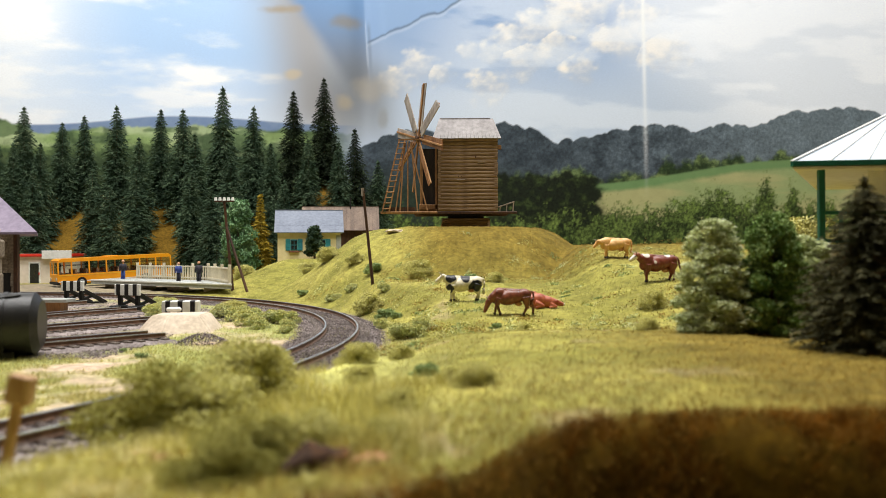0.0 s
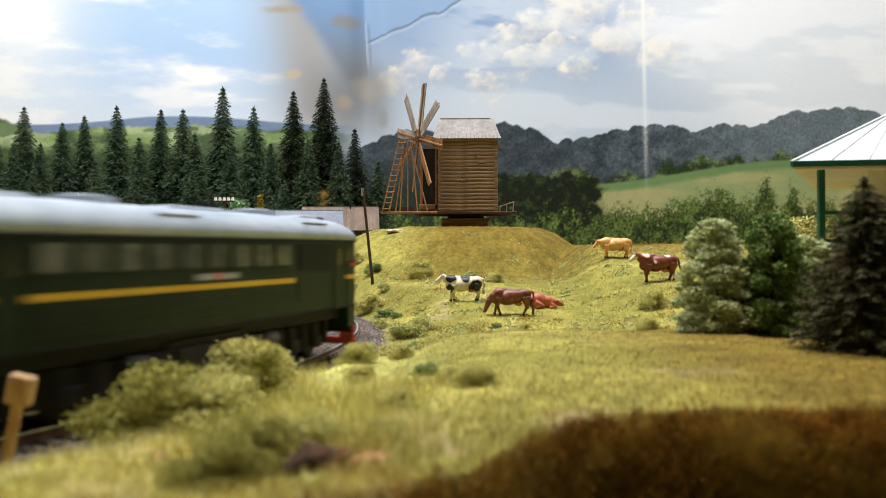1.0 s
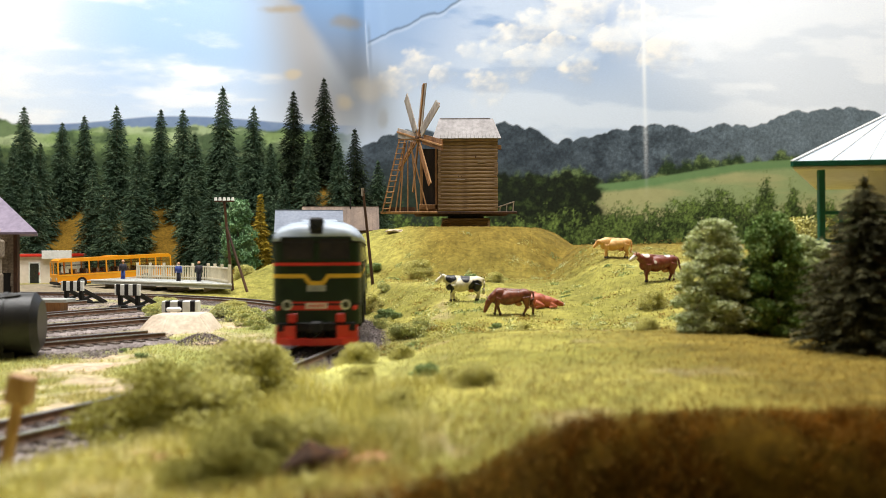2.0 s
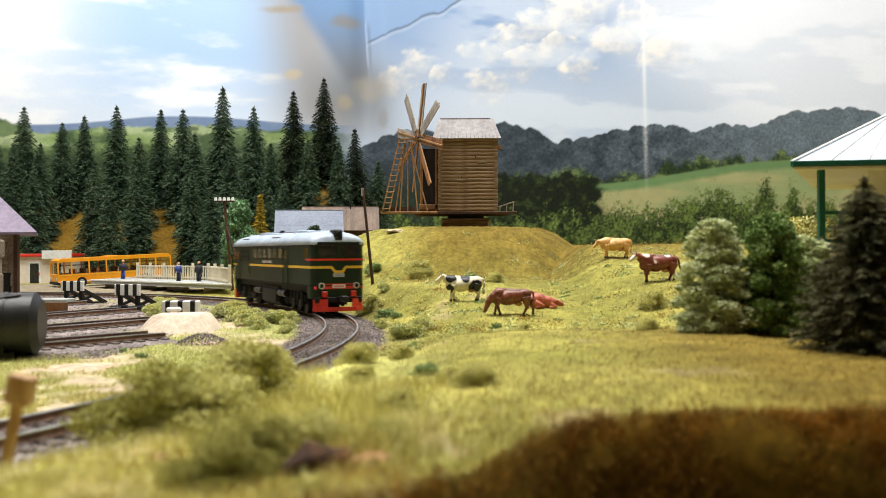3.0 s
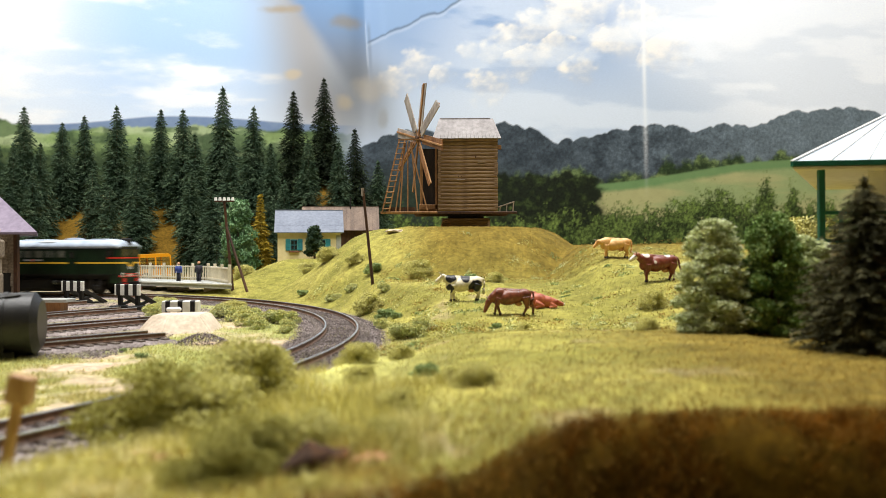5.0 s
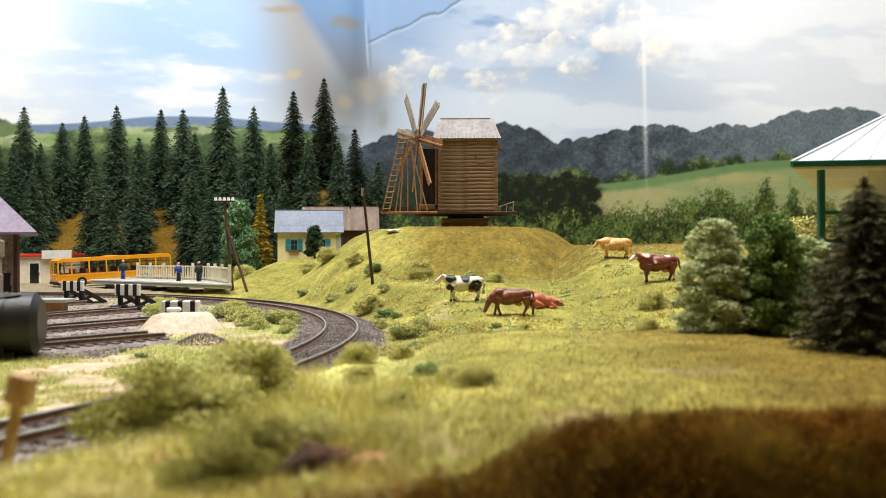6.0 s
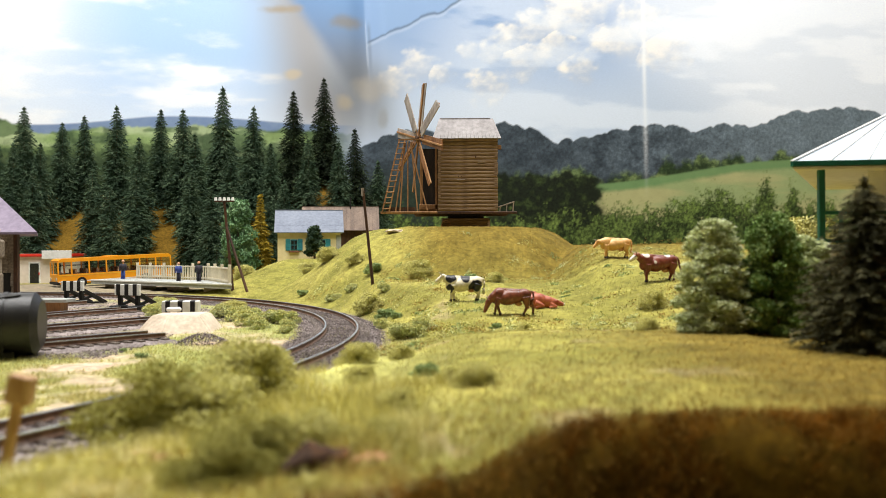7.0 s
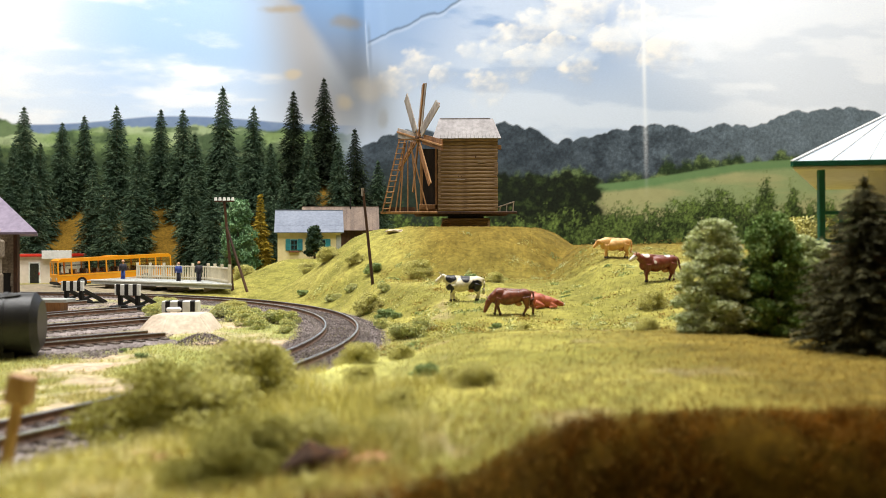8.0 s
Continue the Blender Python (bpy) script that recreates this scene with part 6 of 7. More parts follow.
def conifer(name, label, height, radius, needles, tiers, per, leaf, droop, seed, group, sparse=0.0, shape=0.95, uneven=0.004):
    """A conifer with a trunk and whorls of drooping needle sprays."""
    rng = np.random.default_rng(seed)
    tree = thing(name, at(0, 0, 0), label, "tree", group)
    part("trunk", rod(bmesh.new(), (0, 0, -0.6), (0, 0, height * 0.96), height * 0.018 + 0.05, 0.02, 8), M_BARK, tree)
    C, A, B = [], [], []
    for k in range(tiers):
        q = k / (tiers - 1)
        z = height * (0.05 + 0.93 * q ** 0.92)
        reach = radius * (1 - q) ** shape * rng.uniform(0.78, 1.12) + radius * 0.02
        m = max(7, int(per * (1 - 0.45 * q)))
        off = rng.random() * 6.28
        for j in range(m):
            if rng.random() < sparse:
                continue
            a = off + 6.283 * j / m + rng.normal(0, 0.15)
            r1 = reach * rng.uniform(0.72, 1.12)
            lf = leaf * (0.55 + 0.45 * (1 - q))
            n = max(3, int(r1 / lf * 1.6))
            s = (np.arange(n) + rng.random(n)) / n
            d = np.array([np.cos(a), np.sin(a), 0])
            side = np.array([-np.sin(a), np.cos(a), 0])
            lift = z + rng.normal(0, height * uneven)
            p = d[None] * (r1 * s)[:, None]
            p[:, 2] = lift - droop * r1 * s ** 1.5
            spread = (0.25 + 0.5 * (1 - s)) * lf * 1.3
            for w in (-1, 0, 1):
                jit = rng.normal(0, lf * 0.16, (n, 3))
                c = p + side[None] * (w * spread)[:, None] + jit
                al = unit(d[None] * 1.0 + side[None] * (w * 0.8) + np.array([0, 0, -0.35 * droop - 0.15])[None] + rng.normal(0, 0.2, (n, 3))) * lf * 0.7
                ac = unit(np.cross(al, rng.normal(0, 1, (n, 3)) + np.array([0, 0, 2.0]))) * lf * 0.13
                C.append(c), A.append(al), B.append(ac)
    m = 26
    zt = rng.uniform(0.95, 0.99, m)
    C.append(np.stack([0 * zt, 0 * zt, zt * height], 1) + rng.normal(0, 0.01, (m, 3)) * leaf)
    A.append(np.tile([[0, 0, leaf * 0.42]], (m, 1)) + rng.normal(0, leaf * 0.16, (m, 3)) * (1.3 - zt)[:, None] * 4), B.append(rng.normal(0, leaf * 0.1, (m, 3)))
    v, f = quads(np.concatenate(C), np.concatenate(A), np.concatenate(B))
    crown = raw_mesh("crown", v, f, needles)
    crown.parent = tree
    return tree


def leafy(name, label, blobs, n, leaf, leaves, seed, group, category="tree", flat=0.0, trunk=None, thin=0.45, tips=None):
    """A crown of many small leaves gathered in uneven clumps."""
    rng = np.random.default_rng(seed)
    tree = thing(name, at(0, 0, 0), label, category, group)
    if trunk:
        part("trunk", rod(bmesh.new(), (0, 0, -0.5), (0, 0, trunk[0]), trunk[1], trunk[1] * 0.45, 8), M_BARK, tree)
        for k in range(5 if category == "tree" else 3):
            b = blobs[k % len(blobs)]
            part("limb", rod(bmesh.new(), (0, 0, trunk[0] * (0.35 + 0.1 * k)), (b[0], b[1], b[2]), trunk[1] * 0.5, trunk[1] * 0.15, 6), M_BARK, tree)
    vol = np.array([b[3] * b[4] * b[5] for b in blobs]) ** 0.67
    pick = rng.choice(len(blobs), n, p=vol / vol.sum())
    bl = np.array(blobs)[pick]
    d = unit(rng.normal(0, 1, (n, 3)))
    r = rng.uniform(0.35, 1.06, n) ** 0.5 * np.where(rng.random(n) < 0.16, rng.uniform(1.0, 1.4, n), 1.0)
    c = bl[:, :3] + d * bl[:, 3:] * r[:, None]
    keep = fbm(c[:, 0] * 2.2 / leaf * 0.12 + 3, c[:, 2] * 2.2 / leaf * 0.12 + c[:, 1], seed) > 0.34
    c, d = c[keep], d[keep]
    al = unit(rng.normal(0, 1, c.shape) * np.array([1, 1, 1 - flat]) + d * 0.5) * leaf * rng.uniform(0.6, 1.3, len(c))[:, None]
    ac = unit(np.cross(al, rng.normal(0, 1, c.shape))) * leaf * thin
    v, f = quads(c, al, ac)
    ob = raw_mesh("crown" if category == "tree" else "foliage", v, f, leaves)
    ob.parent = tree
    if tips:
        m = n // 3
        bl = np.array(blobs)[rng.choice(len(blobs), m, p=vol / vol.sum())]
        d = unit(rng.normal(0, 1, (m, 3)) + np.array([0, 0, 1.3]))
        c = bl[:, :3] + d * bl[:, 3:] * rng.uniform(0.96, 1.1, m)[:, None]
        al = unit(rng.normal(0, 1, c.shape) * np.array([1, 1, 1 - flat]) + d * 0.7) * leaf * rng.uniform(0.6, 1.2, m)[:, None]
        v, f = quads(c, al, unit(np.cross(al, rng.normal(0, 1, c.shape))) * leaf * thin)
        ob = raw_mesh("pale_growth", v, f, tips)
        ob.parent = tree
    return tree


def lump(seed, w, h, n, base=0.25, s0=0.2, s1=0.36, taper=0.55):
    """Clump sizes for a shrub w wide and h high."""
    rng = np.random.default_rng(seed)
    out = []
    for k in range(n):
        a, q = rng.random() * 6.28, rng.random() ** 0.7
        z = h * rng.uniform(base, 0.86)
        reach = 0.5 * w * (1 - taper * z / h) * q
        s = rng.uniform(s0, s1) * min(w, h)
        out.append((reach * math.cos(a), reach * math.sin(a), z, s * 1.15, s * 1.15, s * 0.9))
    return out


def pads(seed, w, h, n, base=0.05, taper=0.6, r0=0.3, r1=0.5, flat=0.42):
    """Flattened needle cushions at the branch ends of a pine w wide and h high."""
    rng = np.random.default_rng(seed)
    out = []
    for k in range(n):
        z = h * (base + (0.97 - base) * (k + rng.random()) / n)
        q = z / h
        a = k * 2.4 + rng.normal(0, 0.3)
        reach = 0.5 * w * (1 - q ** 4) ** 0.5 * (1 - taper * q) * rng.uniform(0.42, 1.1)
        s = rng.uniform(r0, r1) * (1 - 0.3 * q)
        out.append((reach * math.cos(a), reach * math.sin(a), z, s * 1.2, s * 1.2, s * flat))
    return out


def place(tree, x, y, size=1.0, turn=0.0, lean=0.0, sink=0.0, first=False, wide=1.0):
    m = at(x, y, gz(x, y) - sink, lean, 0, turn) @ Matrix.Diagonal((size * wide, size * wide, size, 1))
    if first:
        tree.matrix_world = m
        return tree
    made = copy_thing(tree, m)
    made.matrix_basis = m
    return made


# the spruce wood on the bank at the back
SPRUCE = [conifer("spruce", "tall dark green model spruce on the wooded bank", 14.0, 3.3, m, 32, 26, 0.46, 0.5, s, "spruces on the bank", 0.05, 0.6) for m, s in ((M_FIR, 1), (M_FIR, 2), (M_FIR, 3), (M_FIR_BLACK, 4))]
# column: x over depth, height of the tip over eye level by depth, depth, kind
WOOD = ((-0.527, 0.140, 126, 0), (-0.492, 0.173, 128, 1), (-0.473, 0.130, 120, 2), (-0.447, 0.154, 126, 0), (-0.421, 0.162, 129, 2), (-0.383, 0.173, 126, 1), (-0.357, 0.136, 122, 0), (-0.331, 0.169, 129, 2), (-0.305, 0.169, 125, 0), (-0.291, 0.140, 121, 1), (-0.392, 0.080, 110, 0), (-0.360, 0.100, 117, 2), (-0.258, 0.195, 127, 2), (-0.222, 0.171, 125, 1), (-0.249, 0.119, 118, 0), (-0.202, 0.129, 120, 2), (-0.175, 0.190, 127, 3), (-0.158, 0.133, 119, 0), (-0.139, 0.205, 129, 3), (-0.122, 0.130, 122, 2), (-0.103, 0.145, 126, 3), (-0.076, 0.107, 128, 1), (-0.412, 0.100, 113, 1), (-0.295, 0.095, 114, 0), (-0.482, 0.098, 114, 1), (-0.272, 0.075, 111, 1), (-0.186, 0.085, 113, 0), (-0.505, 0.13, 121, 2), (-0.545, 0.16, 127, 1), (-0.56, 0.12, 118, 0), (-0.205, 0.06, 110, 1))
used = set()
for i, (sx, sz, d, kind) in enumerate(WOOD):
    x = sx * d
    tip = 3.84 + sz * d
    size = (tip - gz(x, d)) / 14.0
    if size < 0.25:
        continue
    place(SPRUCE[kind], x, d, size, i * 67.0, 0, 0.1, kind not in used, min(1.1, 0.66 + 0.26 / size))
    used.add(kind)

place(conifer("fir", "small grey-green fir beside the pole", 4.6, 1.15, M_FIR, 16, 10, 0.4, 0.4, 8, "firs", 0.1), -25.4, 95.5, first=True)
place(conifer("larch", "yellow-ochre larch at the wood's edge", 8.0, 1.5, M_YEL_LEAF, 28, 20, 0.36, 0.35, 9, "larches"), -22.7, 105.8, 1.3, first=True, wide=1.05)
place(leafy("broadleaf_tree", "fresh green broadleaf tree at the wood's edge", pads(3, 3.6, 7.6, 60, 0.2, 0.5, 0.5, 0.85, 0.7), 13000, 0.13, M_BROADLEAF, 6, "broadleaf trees", trunk=(5, 0.22)), -24.4, 101.5, 1.32, first=True, wide=0.9)
place(leafy("small_tree", "small dark green tree before the cottage", pads(5, 2.3, 4.0, 40, 0.1, 0.4, 0.3, 0.5, 0.75), 8000, 0.1, M_FIR, 7, "broadleaf trees", trunk=(3, 0.14)), -14.8, 98.0, 0.95, first=True, wide=1.1)

# the near group beside the pavilion
place(conifer("dark_fir", "dark brown-green fir standing beside the pavilion", 4.95, 2.05, M_FIR_DARK, 26, 46, 0.17, 0.2, 12, "near firs", 0.12, 0.55, 0.013), 12.1, 24.4, first=True)
place(leafy("pale_pine", "pale-tipped grey-green pine with layered needles", pads(21, 2.3, 4.1, 90, 0.02, 0.2, 0.3, 0.5, 0.42), 28000, 0.085, M_PINE, 13, "near trees", flat=0.6, trunk=(3.6, 0.14), thin=0.2, tips=M_PINE_TIP), 9.62, 30.2, sink=0.1, first=True)
place(leafy("green_pine", "fresh green pine with dense clustered needles", pads(22, 2.4, 4.3, 90, 0.02, 0.35, 0.26, 0.42, 0.8), 30000, 0.07, M_SHADE_LEAF, 14, "near trees", trunk=(3.6, 0.14), thin=0.3, tips=M_GREEN_TIP), 11.6, 30.0, first=True)
place(leafy("pale_pine", "pale-tipped pine half hidden behind the green one", pads(23, 2.2, 3.7, 60, 0.04, 0.3, 0.26, 0.44, 0.5), 15000, 0.08, M_PINE, 15, "near trees", flat=0.7, trunk=(3, 0.12), thin=0.2, tips=M_PINE_TIP), 13.4, 31.4, first=True)
place(leafy("yellow_shrub", "yellow-green leafy shrub behind the pavilion", lump(24, 3.0, 3.6, 26, 0.15, 0.14, 0.24), 10000, 0.075, M_BUSH, 16, "near trees", trunk=(2, 0.1)), 19.6, 45.5, 1.25, first=True)
place(leafy("dark_shrub", "dark shaded undergrowth below the trees", lump(25, 2.6, 1.6, 14, 0.15), 5000, 0.07, M_FIR_DARK, 17, "near trees", "shrub"), 13.0, 28.6, 0.7, first=True)


# ---- bushes and tufts ----
KINDS = {
    "olive": leafy("bush", "olive green foam bush on the meadow", lump(31, 2.5, 1.5, 44, 0.08, 0.14, 0.26), 26000, 0.03, M_BUSH, 31, "bushes", "bush", trunk=(0.5, 0.05)),
    "round": leafy("bush", "rounded olive foam bush in the grass", lump(32, 2.1, 1.6, 34, 0.08, 0.14, 0.26), 16000, 0.036, M_BUSH, 32, "bushes", "bush", trunk=(0.5, 0.05)),
    "mossy": leafy("bush", "dark olive moss-like bush at the near rim", lump(35, 2.4, 1.5, 40, 0.08, 0.14, 0.26), 24000, 0.03, M_BUSH_DARK, 35, "bushes", "bush", trunk=(0.5, 0.05)),
    "pale": leafy("bush", "pale green low shrub in the grass", lump(33, 2.4, 1.1, 16, 0.15), 8000, 0.045, M_BUSH_PALE, 33, "bushes", "bush", trunk=(0.5, 0.05), tips=M_BUSH),
    "deep": leafy("bush", "small deep green leafy bush in the grass", lump(34, 2.0, 0.9, 14, 0.15), 4500, 0.05, M_WEED, 34, "bushes", "bush", trunk=(0.5, 0.05)),
}
BUSHES = (('mossy', -5.65, 17.2, 1.3, 10), ('round', -4.8, 16.9, 0.9, 80), ('olive', -5.0, 18.6, 0.9, 150), ('round', -4.8, 21.2, 1.1, 40), ('round', -5.5, 19.2, 0.6, 130), ('mossy', -2.85, 12.6, 0.7, 120), ('round', -2.1, 13.9, 0.5, 200), ('round', -1.0, 17.8, 0.42, 130), ('round', -0.9, 13.7, 0.36, 260), ('round', -2.2, 22.2, 0.45, 80), ('olive', -2.6, 26.5, 0.55, 150), ('round', -1.3, 27.5, 0.4, 10), ('round', -3.2, 30.5, 0.6, 30), ('deep', -0.45, 22.6, 0.5, 60), ('olive', 0.75, 20.0, 0.45, 200), ('round', 0.2, 21.3, 0.3, 10), ('round', -4.7, 55.2, 0.95, 10), ('deep', -3.4, 51, 0.75, 50), ('round', -1.85, 64, 1.05, 70), ('olive', -10.2, 76, 1.0, 20), ('pale', -4.0, 58.5, 0.62, 30), ('pale', -1.7, 40.5, 0.85, 80), ('pale', -0.9, 42.5, 0.7, 10), ('round', 7.6, 31.5, 0.4, 20), ('deep', 2.6, 41.5, 0.4, 60), ('round', 3.9, 41.0, 0.36, 20), ('deep', 1.9, 61, 0.8, 110), ('deep', -5.5, 67, 0.9, 130), ('pale', -7.0, 64.5, 0.6, 220), ('pale', -8.3, 64.5, 0.6, 260), ('round', 10.6, 43, 0.7, 20), ('round', 3.6, 58, 0.6, 25), ('pale', -11.2, 49.8, 1.05, 0), ('pale', -9.6, 50.5, 0.95, 90), ('pale', -12.6, 53, 1.0, 0), ('pale', -10.3, 47.5, 0.8, 30), ('pale', -14.6, 55.5, 1.0, 200), ('pale', -8.4, 44.6, 0.55, 200), ('olive', -14.3, 58, 0.85, 120), ('pale', -20.0, 62.5, 1.0, 10), ('pale', -8.7, 47.8, 0.6, 40), ('pale', -22.6, 68.5, 0.8, 70), ('deep', -12.2, 34.5, 0.36, 20), ('deep', -10.4, 31.0, 0.4, 80), ('deep', -13.8, 36.6, 0.3, 90), ('deep', -8.6, 28.5, 0.42, 10), ('deep', 4.9, 36.5, 0.2, 10), ('pale', -3.3, 47.0, 0.6, 10), ('deep', -2.7, 49.5, 0.5, 310), ('round', -7.2, 70, 0.7, 10), ('deep', -11.5, 70, 0.6, 10), ('round', -12.6, 79, 0.8, 80), ('olive', -21.5, 92, 1.1, 80), ('round', 1.6, 53.5, 0.45, 20), ('mossy', -3.1, 11.9, 0.6, 33), ('mossy', -5.3, 17.0, 0.8, 190), ('pale', -19.2, 57.0, 0.95, 20), ('pale', -17.6, 56.0, 0.7, 90))
first = set()
for kind, x, y, s, turn in BUSHES:
    place(KINDS[kind], x, y, s * 0.85, turn, 0, 0.1, kind not in first, 1.25)
    first.add(kind)


# ---- cork bark and stones at the near edge ----
def bark_lump(x, y, z, sx, sy, sz, seed, mat, label):
    bm = bmesh.new()
    bmesh.ops.create_icosphere(bm, subdivisions=4, radius=1)
    for v in bm.verts:
        n = noise.fractal(v.co * 1.7 + Vector((seed, 0, 0)), 1.0, 2.0, 4)
        v.co *= 1 + 0.28 * n
        v.co = Vector((v.co.x * sx, v.co.y * sy, v.co.z * sz))
    ob = part("bark_piece", bm, mat, None, "", True)
    ob.matrix_world = at(x, y, z, 0, 0, seed * 40)
    tagged(ob, label, "bark", "pieces of cork bark")


M_CORK_HOLLOW = surface("cork_and_hollow_shade", rgb("1c1108"), rgb("8a5c2c"), 0.3, 0.95, 0, 1.0, c3=rgb("452a12"))
M_CORK_PALE = surface("pale_cork", rgb("a9764a"), rgb("d8b088"), 0.4, 0.95, 0, 0.8)
# these two dark lumps stand in for the shade inside a hollow
bark_lump(-1.8, 12.2, 0.66, 0.62, 0.4, 0.42, 1.3, M_CORK_HOLLOW, "dark brown lump in place of a shaded hollow at the edge")
bark_lump(-1.3, 11.7, 0.5, 0.5, 0.35, 0.3, 2.3, M_CORK_HOLLOW, "dark brown lump in place of a shaded hollow at the edge")
bark_lump(-1.55, 12.7, 0.72, 0.4, 0.15, 0.16, 7.1, M_CORK_PALE, "pale cork fragment above the hollow")
bark_lump(-0.1, 11.7, 0.72, 0.3, 0.2, 0.12, 3.3, M_CORK_PALE, "pale cork fragment on the rim")
bark_lump(-4.1, 12.7, 0.5, 0.5, 0.22, 0.16, 4.2, M_CORK_HOLLOW, "brown cork bark piece in the grass")
bark_lump(-3.3, 11.7, 0.5, 0.6, 0.25, 0.22, 5.2, M_CORK_HOLLOW, "brown cork bark piece in the grass")
bark_lump(-5.1, 14.2, 0.42, 0.4, 0.16, 0.1, 6.2, M_CORK_PALE, "pale cork fragment in the grass")
bark_lump(-5.6, 11.4, 0.42, 0.6, 0.22, 0.12, 8.2, M_CORK_PALE, "pale cork fragment in the grass")
bark_lump(-4.1, 73.3, gz(-4.1, 73.3), 0.9, 0.6, 0.14, 9.2, M_CONCRETE, "pale sandy stone on the hill")


# ---- static grass ----
def blades(name, x, y, z, length, width, lean, material, label, seed):
    rng = np.random.default_rng(seed)
    n = len(x)
    base = np.stack([x, y, z - 0.03], 1)
    a = rng.random(n) * 6.283
    L = length * rng.uniform(0.5, 1.35, n)
    tilt = np.abs(rng.normal(0, lean, n))
    up = np.stack([np.cos(a) * np.sin(tilt), np.sin(a) * np.sin(tilt), np.cos(tilt)], 1)
    b = rng.random(n) * 6.283
    side = np.stack([np.cos(b), np.sin(b), 0 * b], 1) * (width * rng.uniform(0.7, 1.3, n))[:, None]
    v = np.stack([base - side, base + side, base + up * L[:, None]], 1).reshape(-1, 3)
    ob = raw_mesh(name, v, np.arange(3 * n).reshape(n, 3), material)
    return tagged(ob, label, "grass", kind="stuff")


def meadow(name, n, x0, x1, y0, y1, length, width, lean, material, label, seed, wanted):
    rng = np.random.default_rng(seed)
    q = rng.random(n)
    y = 1 / (1 / y0 + (1 / y1 - 1 / y0) * q)       # thicker towards the viewer
    x = rng.uniform(-0.62, 0.62, n) * y
    r = np.hypot(x - CX, y - CY) - CR
    ok = (r > 2.2) & (x > x0) & (x < x1) & (y > front_edge(x) - 0.15)
    ok &= wanted(x, y) > rng.random(n)
    x, y = x[ok], y[ok]
    blades(name, x, y, ground(x, y), length, width, lean, material, label, seed + 1)


field = lambda x, y: step(-3, 3, x + 3 * (fbm(x * 0.4, y * 0.4, 81) - 0.5)) 
meadow("field_grass", 130000, -3, 16, 9.5, 34, 0.13, 0.009, 1.0, M_BLADE, "short olive-yellow static grass", 101, field)
meadow("meadow_grass", 80000, -12, 4, 9.5, 34, 0.22, 0.010, 1.05, M_BLADE_GREEN, "yellow-green long static grass", 103, lambda x, y: 1 - field(x, y) * 0.8)
meadow("pasture_grass", 150000, -14, 22, 34, 62, 0.14, 0.014, 1.0, M_BLADE_GREEN, "yellow-green static grass on the pasture", 105, lambda x, y: 0.45 + 0.55 * step(0.35, 0.6, fbm(x * 0.5, y * 0.5, 83)))
meadow("hill_grass", 190000, -26, 26, 58, 100, 0.14, 0.016, 1.1, M_BLADE, "olive static grass on the mill hill", 107, lambda x, y: 0.75 * step(-5.5, 0.5, x + 2 * (fbm(x * 0.4, y * 0.4, 84) - 0.5)))
meadow("slope_grass", 130000, -26, 2, 50, 100, 0.15, 0.016, 1.1, M_BLADE_GREEN, "pale green static grass on the cottage slope", 109, lambda x, y: 0.7 * (1 - step(-5.5, 0.5, x)))


def tall_tuft(x0, y0, n, spread, length, seed):
    rng = np.random.default_rng(seed)
    x, y = x0 + rng.normal(0, spread, n), y0 + rng.normal(0, spread, n)
    blades("grass_tuft", x, y, ground(x, y), length, 0.011, 1.1, M_BLADE_GREEN, "tuft of long pale green grass", seed)


for i, (x, y, s) in enumerate(((-3.3, 18.5, 0.6), (-2.6, 16.6, 0.6), (-1.6, 16.2, 0.6), (-1.2, 18.0, 0.6), (-4.2, 19.5, 0.5), (-3.6, 15.5, 0.5), (-0.6, 14.6, 0.5), (-3.9, 22.0, 0.5), (-4.4, 24.5, 0.6), (-2.0, 18.8, 0.7), (-1.0, 20.2, 0.7), (-2.9, 20.2, 0.7), (-4.9, 26.5, 0.5), (-5.2, 15.5, 0.5), (-6.6, 15.0, 0.5), (-1.2, 13.2, 0.5))):
    tall_tuft(x, y, 1100, s * 0.8, 0.42, 200 + i)


def front_fringe():
    rng = np.random.default_rng(301)
    n = 42000
    x = rng.uniform(-1.5, 12, n)
    q = rng.random(n)
    dy = -1.3 * q ** 0.8
    dz = -np.interp(-dy, (0, 0.25, 0.55, 0.8, 1.0, 1.2, 1.3), (0, 0.12, 0.45, 1.0, 1.8, 3.0, 4.2))
    y = front_edge(x) + dy
    blades("edge_grass", x, y + 0.02, ground(x, front_edge(x)) + dz, 0.2, 0.011, 0.9, M_BLADE_BROWN, "brown static grass on the front bank", 302)


front_fringe()


def yard_grass():
    rng = np.random.default_rng(401)
    n = 110000
    y = 1 / rng.uniform(1 / 75.0, 1 / 22.0, n)
    x = rng.uniform(-0.6, -0.08, n) * y
    r = np.hypot(x - CX, y - CY) - CR
    ok = (r < -2.2) & (fbm(x * 0.3, y * 0.3, 51) + 0.25 * (fbm(x * 1.4, y * 1.4, 52) - 0.5) > 0.47) & ((y + 0.55 * (x + 17) < 36) | ((r > -8.5) & (y < 54)))
    blades("yard_grass", x[ok], y[ok], ground(x[ok], y[ok]), 0.16, 0.014, 0.6, M_BLADE_GREEN, "patches of pale grass beside the yard", 402)


yard_grass()


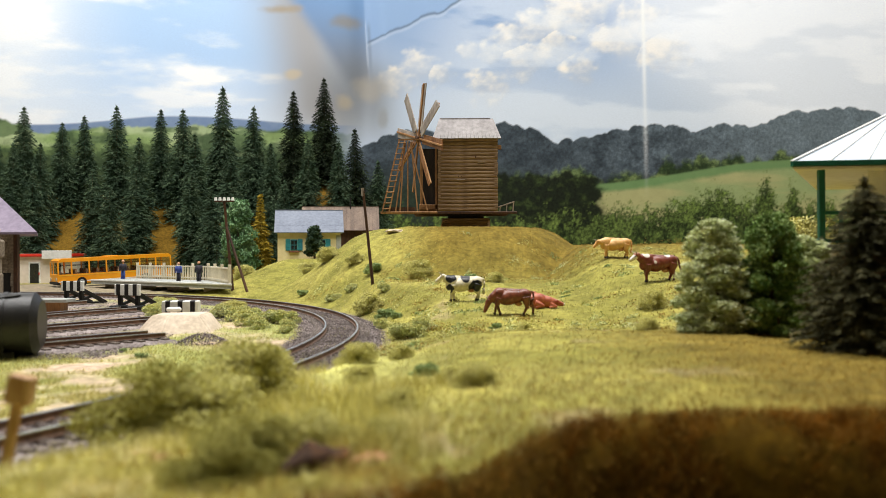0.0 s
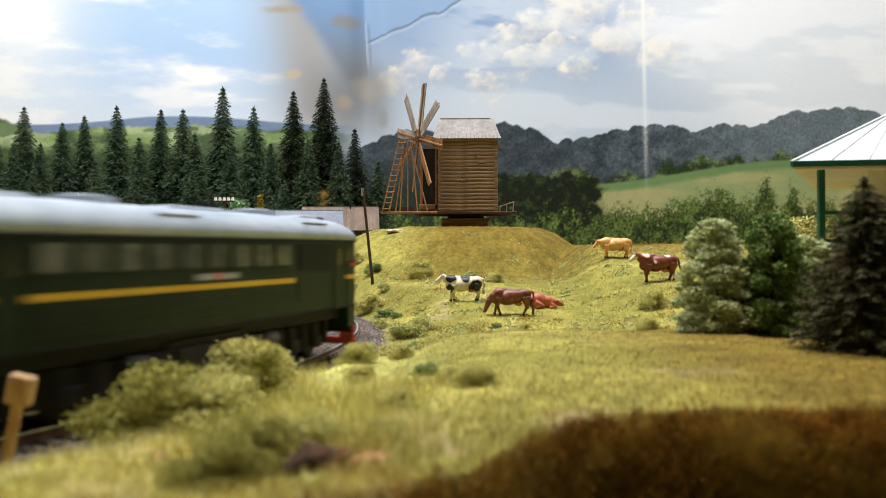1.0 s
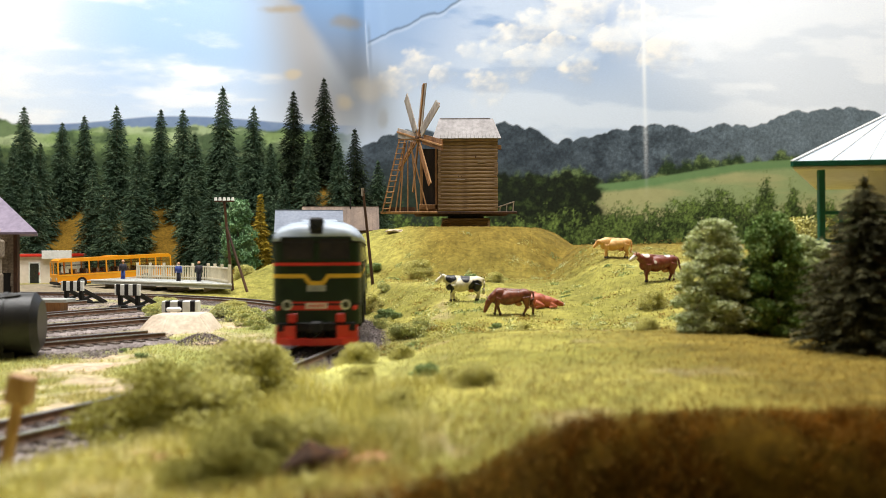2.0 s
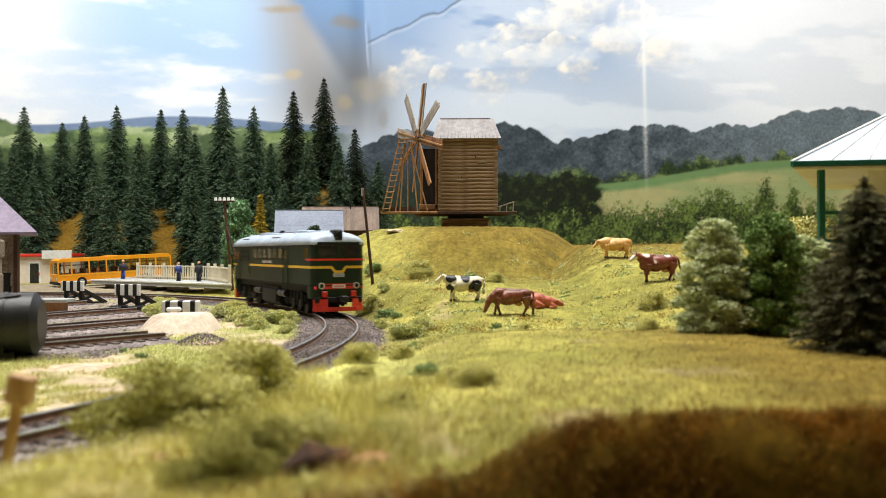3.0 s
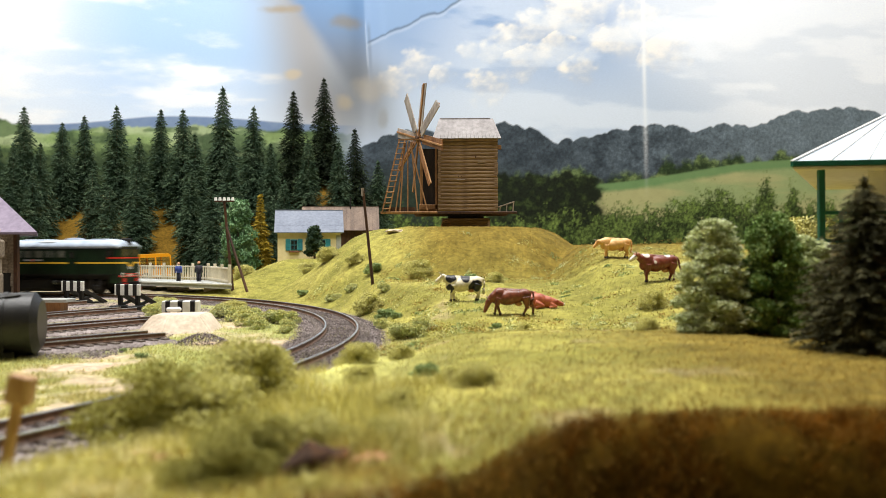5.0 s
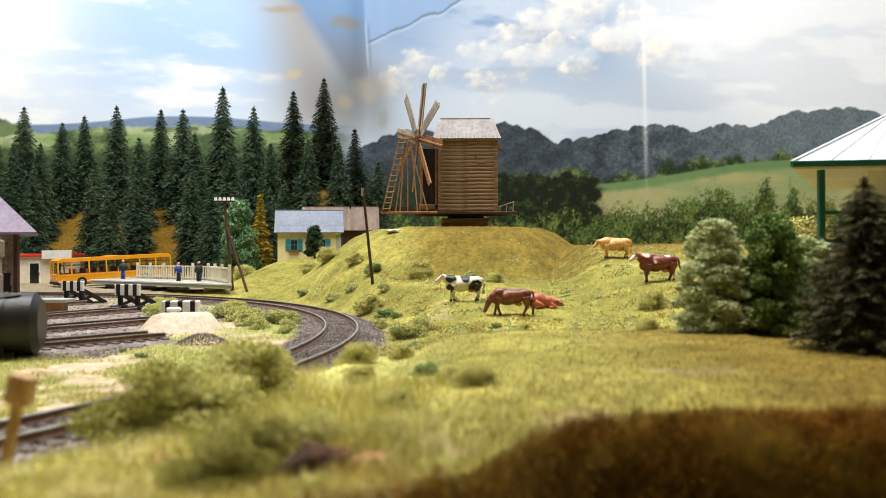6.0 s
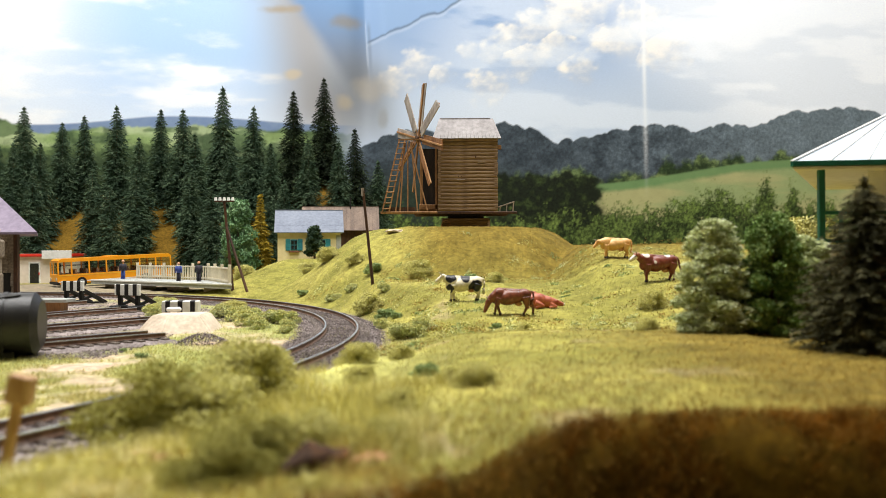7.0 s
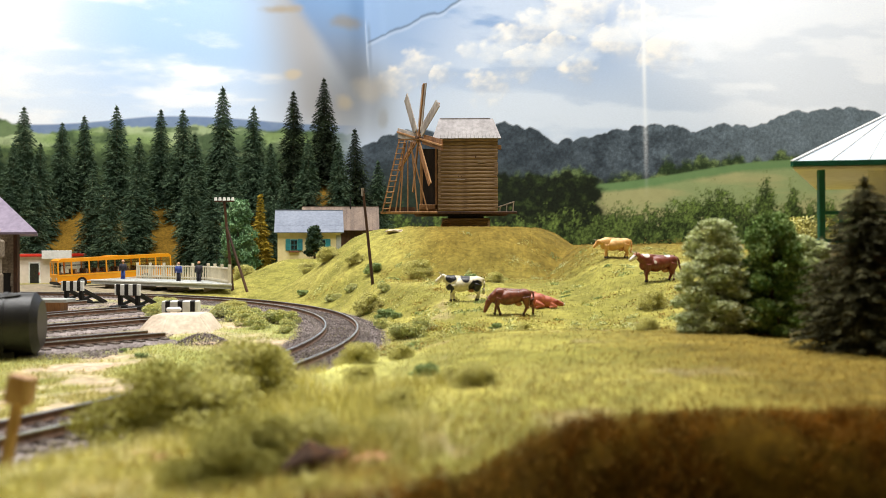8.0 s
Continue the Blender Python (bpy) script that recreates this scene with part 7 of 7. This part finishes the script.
# loose ballast stones along the visible curve
def ballast():
    rng = np.random.default_rng(501)
    n = 34000
    a = np.radians(rng.uniform(-40, 50, n))
    off = rng.uniform(-2.5, 2.9, n)
    far = np.hypot(CX + CR * np.cos(a), CY + CR * np.sin(a))
    z = np.interp(np.abs(off), (0, 0.6, 0.8, 1.0, 1.7, 2.3, 3.0), (-0.21, -0.23, -0.3, -0.24, -0.29, -0.42, -0.42))
    c = np.stack([CX + (CR + off) * np.cos(a), CY + (CR + off) * np.sin(a), z], 1)
    s = rng.uniform(0.03, 0.075, n)
    q = rng.normal(size=(n, 4, 3))
    q = q / np.linalg.norm(q, axis=2)[..., None] * s[:, None, None] + c[:, None]
    o = (np.arange(n) * 4)[:, None, None]
    f = (np.array([(0, 1, 2), (0, 2, 3), (0, 3, 1), (1, 3, 2)])[None] + o).reshape(-1, 3)
    tagged(raw_mesh("ballast_stones", q.reshape(-1, 3), f, M_BALLAST), "loose grey-brown ballast stones along the line", "ballast", kind="stuff")


ballast()


def yard_gravel():
    rng = np.random.default_rng(601)
    n = 26000
    y = 1 / rng.uniform(1 / 78.0, 1 / 34.0, n)
    x = rng.uniform(-0.55, -0.1, n) * y
    r = np.hypot(x - CX, y - CY) - CR
    ok = (r < np.where(y > 52, -2.6, -8.5)) & (y + 0.55 * (x + 17) > 34.5) & (fbm(x * 0.5, y * 0.5, 55) > 0.36)
    x, y = x[ok], y[ok]
    n = len(x)
    c = np.stack([x, y, np.full(n, -0.40)], 1)
    q = rng.normal(size=(n, 4, 3))
    q = q / np.linalg.norm(q, axis=2)[..., None] * rng.uniform(0.03, 0.09, n)[:, None, None] + c[:, None]
    o = (np.arange(n) * 4)[:, None, None]
    f = (np.array([(0, 1, 2), (0, 2, 3), (0, 3, 1), (1, 3, 2)])[None] + o).reshape(-1, 3)
    tagged(raw_mesh("yard_gravel", q.reshape(-1, 3), f, M_BALLAST), "scattered grey gravel between the sidings", "gravel", kind="stuff")


yard_gravel()


def track_weeds():
    rng = np.random.default_rng(611)
    n = 9000
    a = np.radians(rng.uniform(-25, 60, n))
    off = rng.normal(0, 0.35, n)
    ok = fbm(np.degrees(a) * 0.25, 0 * a, 57) > 0.5
    a, off = a[ok], off[ok]
    x, y = CX + (CR + off) * np.cos(a), CY + (CR + off) * np.sin(a)
    blades("track_weeds", x, y, np.full(len(x), -0.3), 0.14, 0.014, 0.8, M_BLADE_GREEN, "pale weeds growing between the rails", 612)


track_weeds()


def hillside_weeds(name, n, leaf, spread, material, label, seed):
    """Low leafy weeds scattered over the pasture and the hill."""
    rng = np.random.default_rng(seed)
    q = rng.random(n)
    y = 1 / (1 / 22.0 + (1 / 70.0 - 1 / 22.0) * q)
    x = rng.uniform(-0.34, 0.34, n) * y
    r = np.hypot(x - CX, y - CY) - CR
    ok = (r > 2.6) & (y > np.where(x < -1, 29, 36))
    x, y = x[ok], y[ok]
    k = 70
    s = rng.uniform(0.4, 1.0, len(x)) * spread * (0.5 + y / 80)
    cx = np.repeat(x, k) + rng.normal(0, 1, len(x) * k) * np.repeat(s, k)
    cy = np.repeat(y, k) + rng.normal(0, 1, len(x) * k) * np.repeat(s, k)
    cz = ground(cx, cy) + np.abs(rng.normal(0, 1, len(cx))) * np.repeat(s, k) * 0.35
    c = np.stack([cx, cy, cz], 1)
    al = unit(rng.normal(0, 1, c.shape)) * leaf * rng.uniform(0.6, 1.3, len(c))[:, None]
    v, f = quads(c, al, unit(np.cross(al, rng.normal(0, 1, c.shape))) * leaf * 0.5)
    tagged(raw_mesh(name, v, f, material), label, "weeds", kind="stuff")


hillside_weeds("pasture_weeds", 230, 0.05, 0.32, M_BUSH, "olive weeds scattered over the pasture", 701)
hillside_weeds("leafy_weeds", 140, 0.05, 0.26, M_WEED, "small green leafy weeds in the grass", 711)
hillside_weeds("straw_weeds", 240, 0.045, 0.5, M_BLADE, "flattened straw-coloured grass clumps on the slope", 731)
hillside_weeds("pale_weeds", 260, 0.05, 0.3, M_BUSH_PALE, "pale green weeds in the grass", 721)


# dry brown grass and cork crumbs along the near rim
meadow("dry_grass", 30000, -9, 0.5, 9.4, 14.5, 0.22, 0.011, 1.1, M_BLADE_BROWN, "dry brown grass at the near rim", 801, lambda x, y: step(0.42, 0.6, fbm(x * 0.9, y * 0.9, 77)) * step(15.0, 12.0, y))
bark_lump(-4.55, 13.4, 0.5, 0.42, 0.16, 0.14, 15.2, M_CORK_PALE, "orange-brown cork strip in the grass")
bark_lump(-3.75, 12.6, 0.52, 0.4, 0.2, 0.2, 16.2, M_CORK_HOLLOW, "dark cork strip in the grass")
bark_lump(-4.9, 11.0, 0.42, 0.55, 0.3, 0.2, 11.2, M_CORK_HOLLOW, "brown cork bark piece at the near rim")
bark_lump(-2.3, 10.7, 0.5, 0.5, 0.25, 0.2, 12.2, M_CORK_HOLLOW, "brown cork bark piece at the near rim")
bark_lump(-1.0, 12.3, 0.72, 0.45, 0.28, 0.2, 13.2, M_CORK_PALE, "orange-brown cork fragment beside the hollow")
bark_lump(-3.9, 11.0, 0.45, 0.4, 0.2, 0.12, 14.2, M_CORK_PALE, "pale cork fragment at the near rim")


# ---- what moves ----
def motions():
    # the locomotive runs evenly round the curve and off behind the shed
    rows = []
    for k in range(0, 41):
        t = k * 0.2
        a = -41.95 + 23.25 * t
        p = arc(a, -0.55)
        rows.append((t, at(p.x, p.y, 0, 0, 0, a + 90)))
    walk(LOCO, rows)


motions()
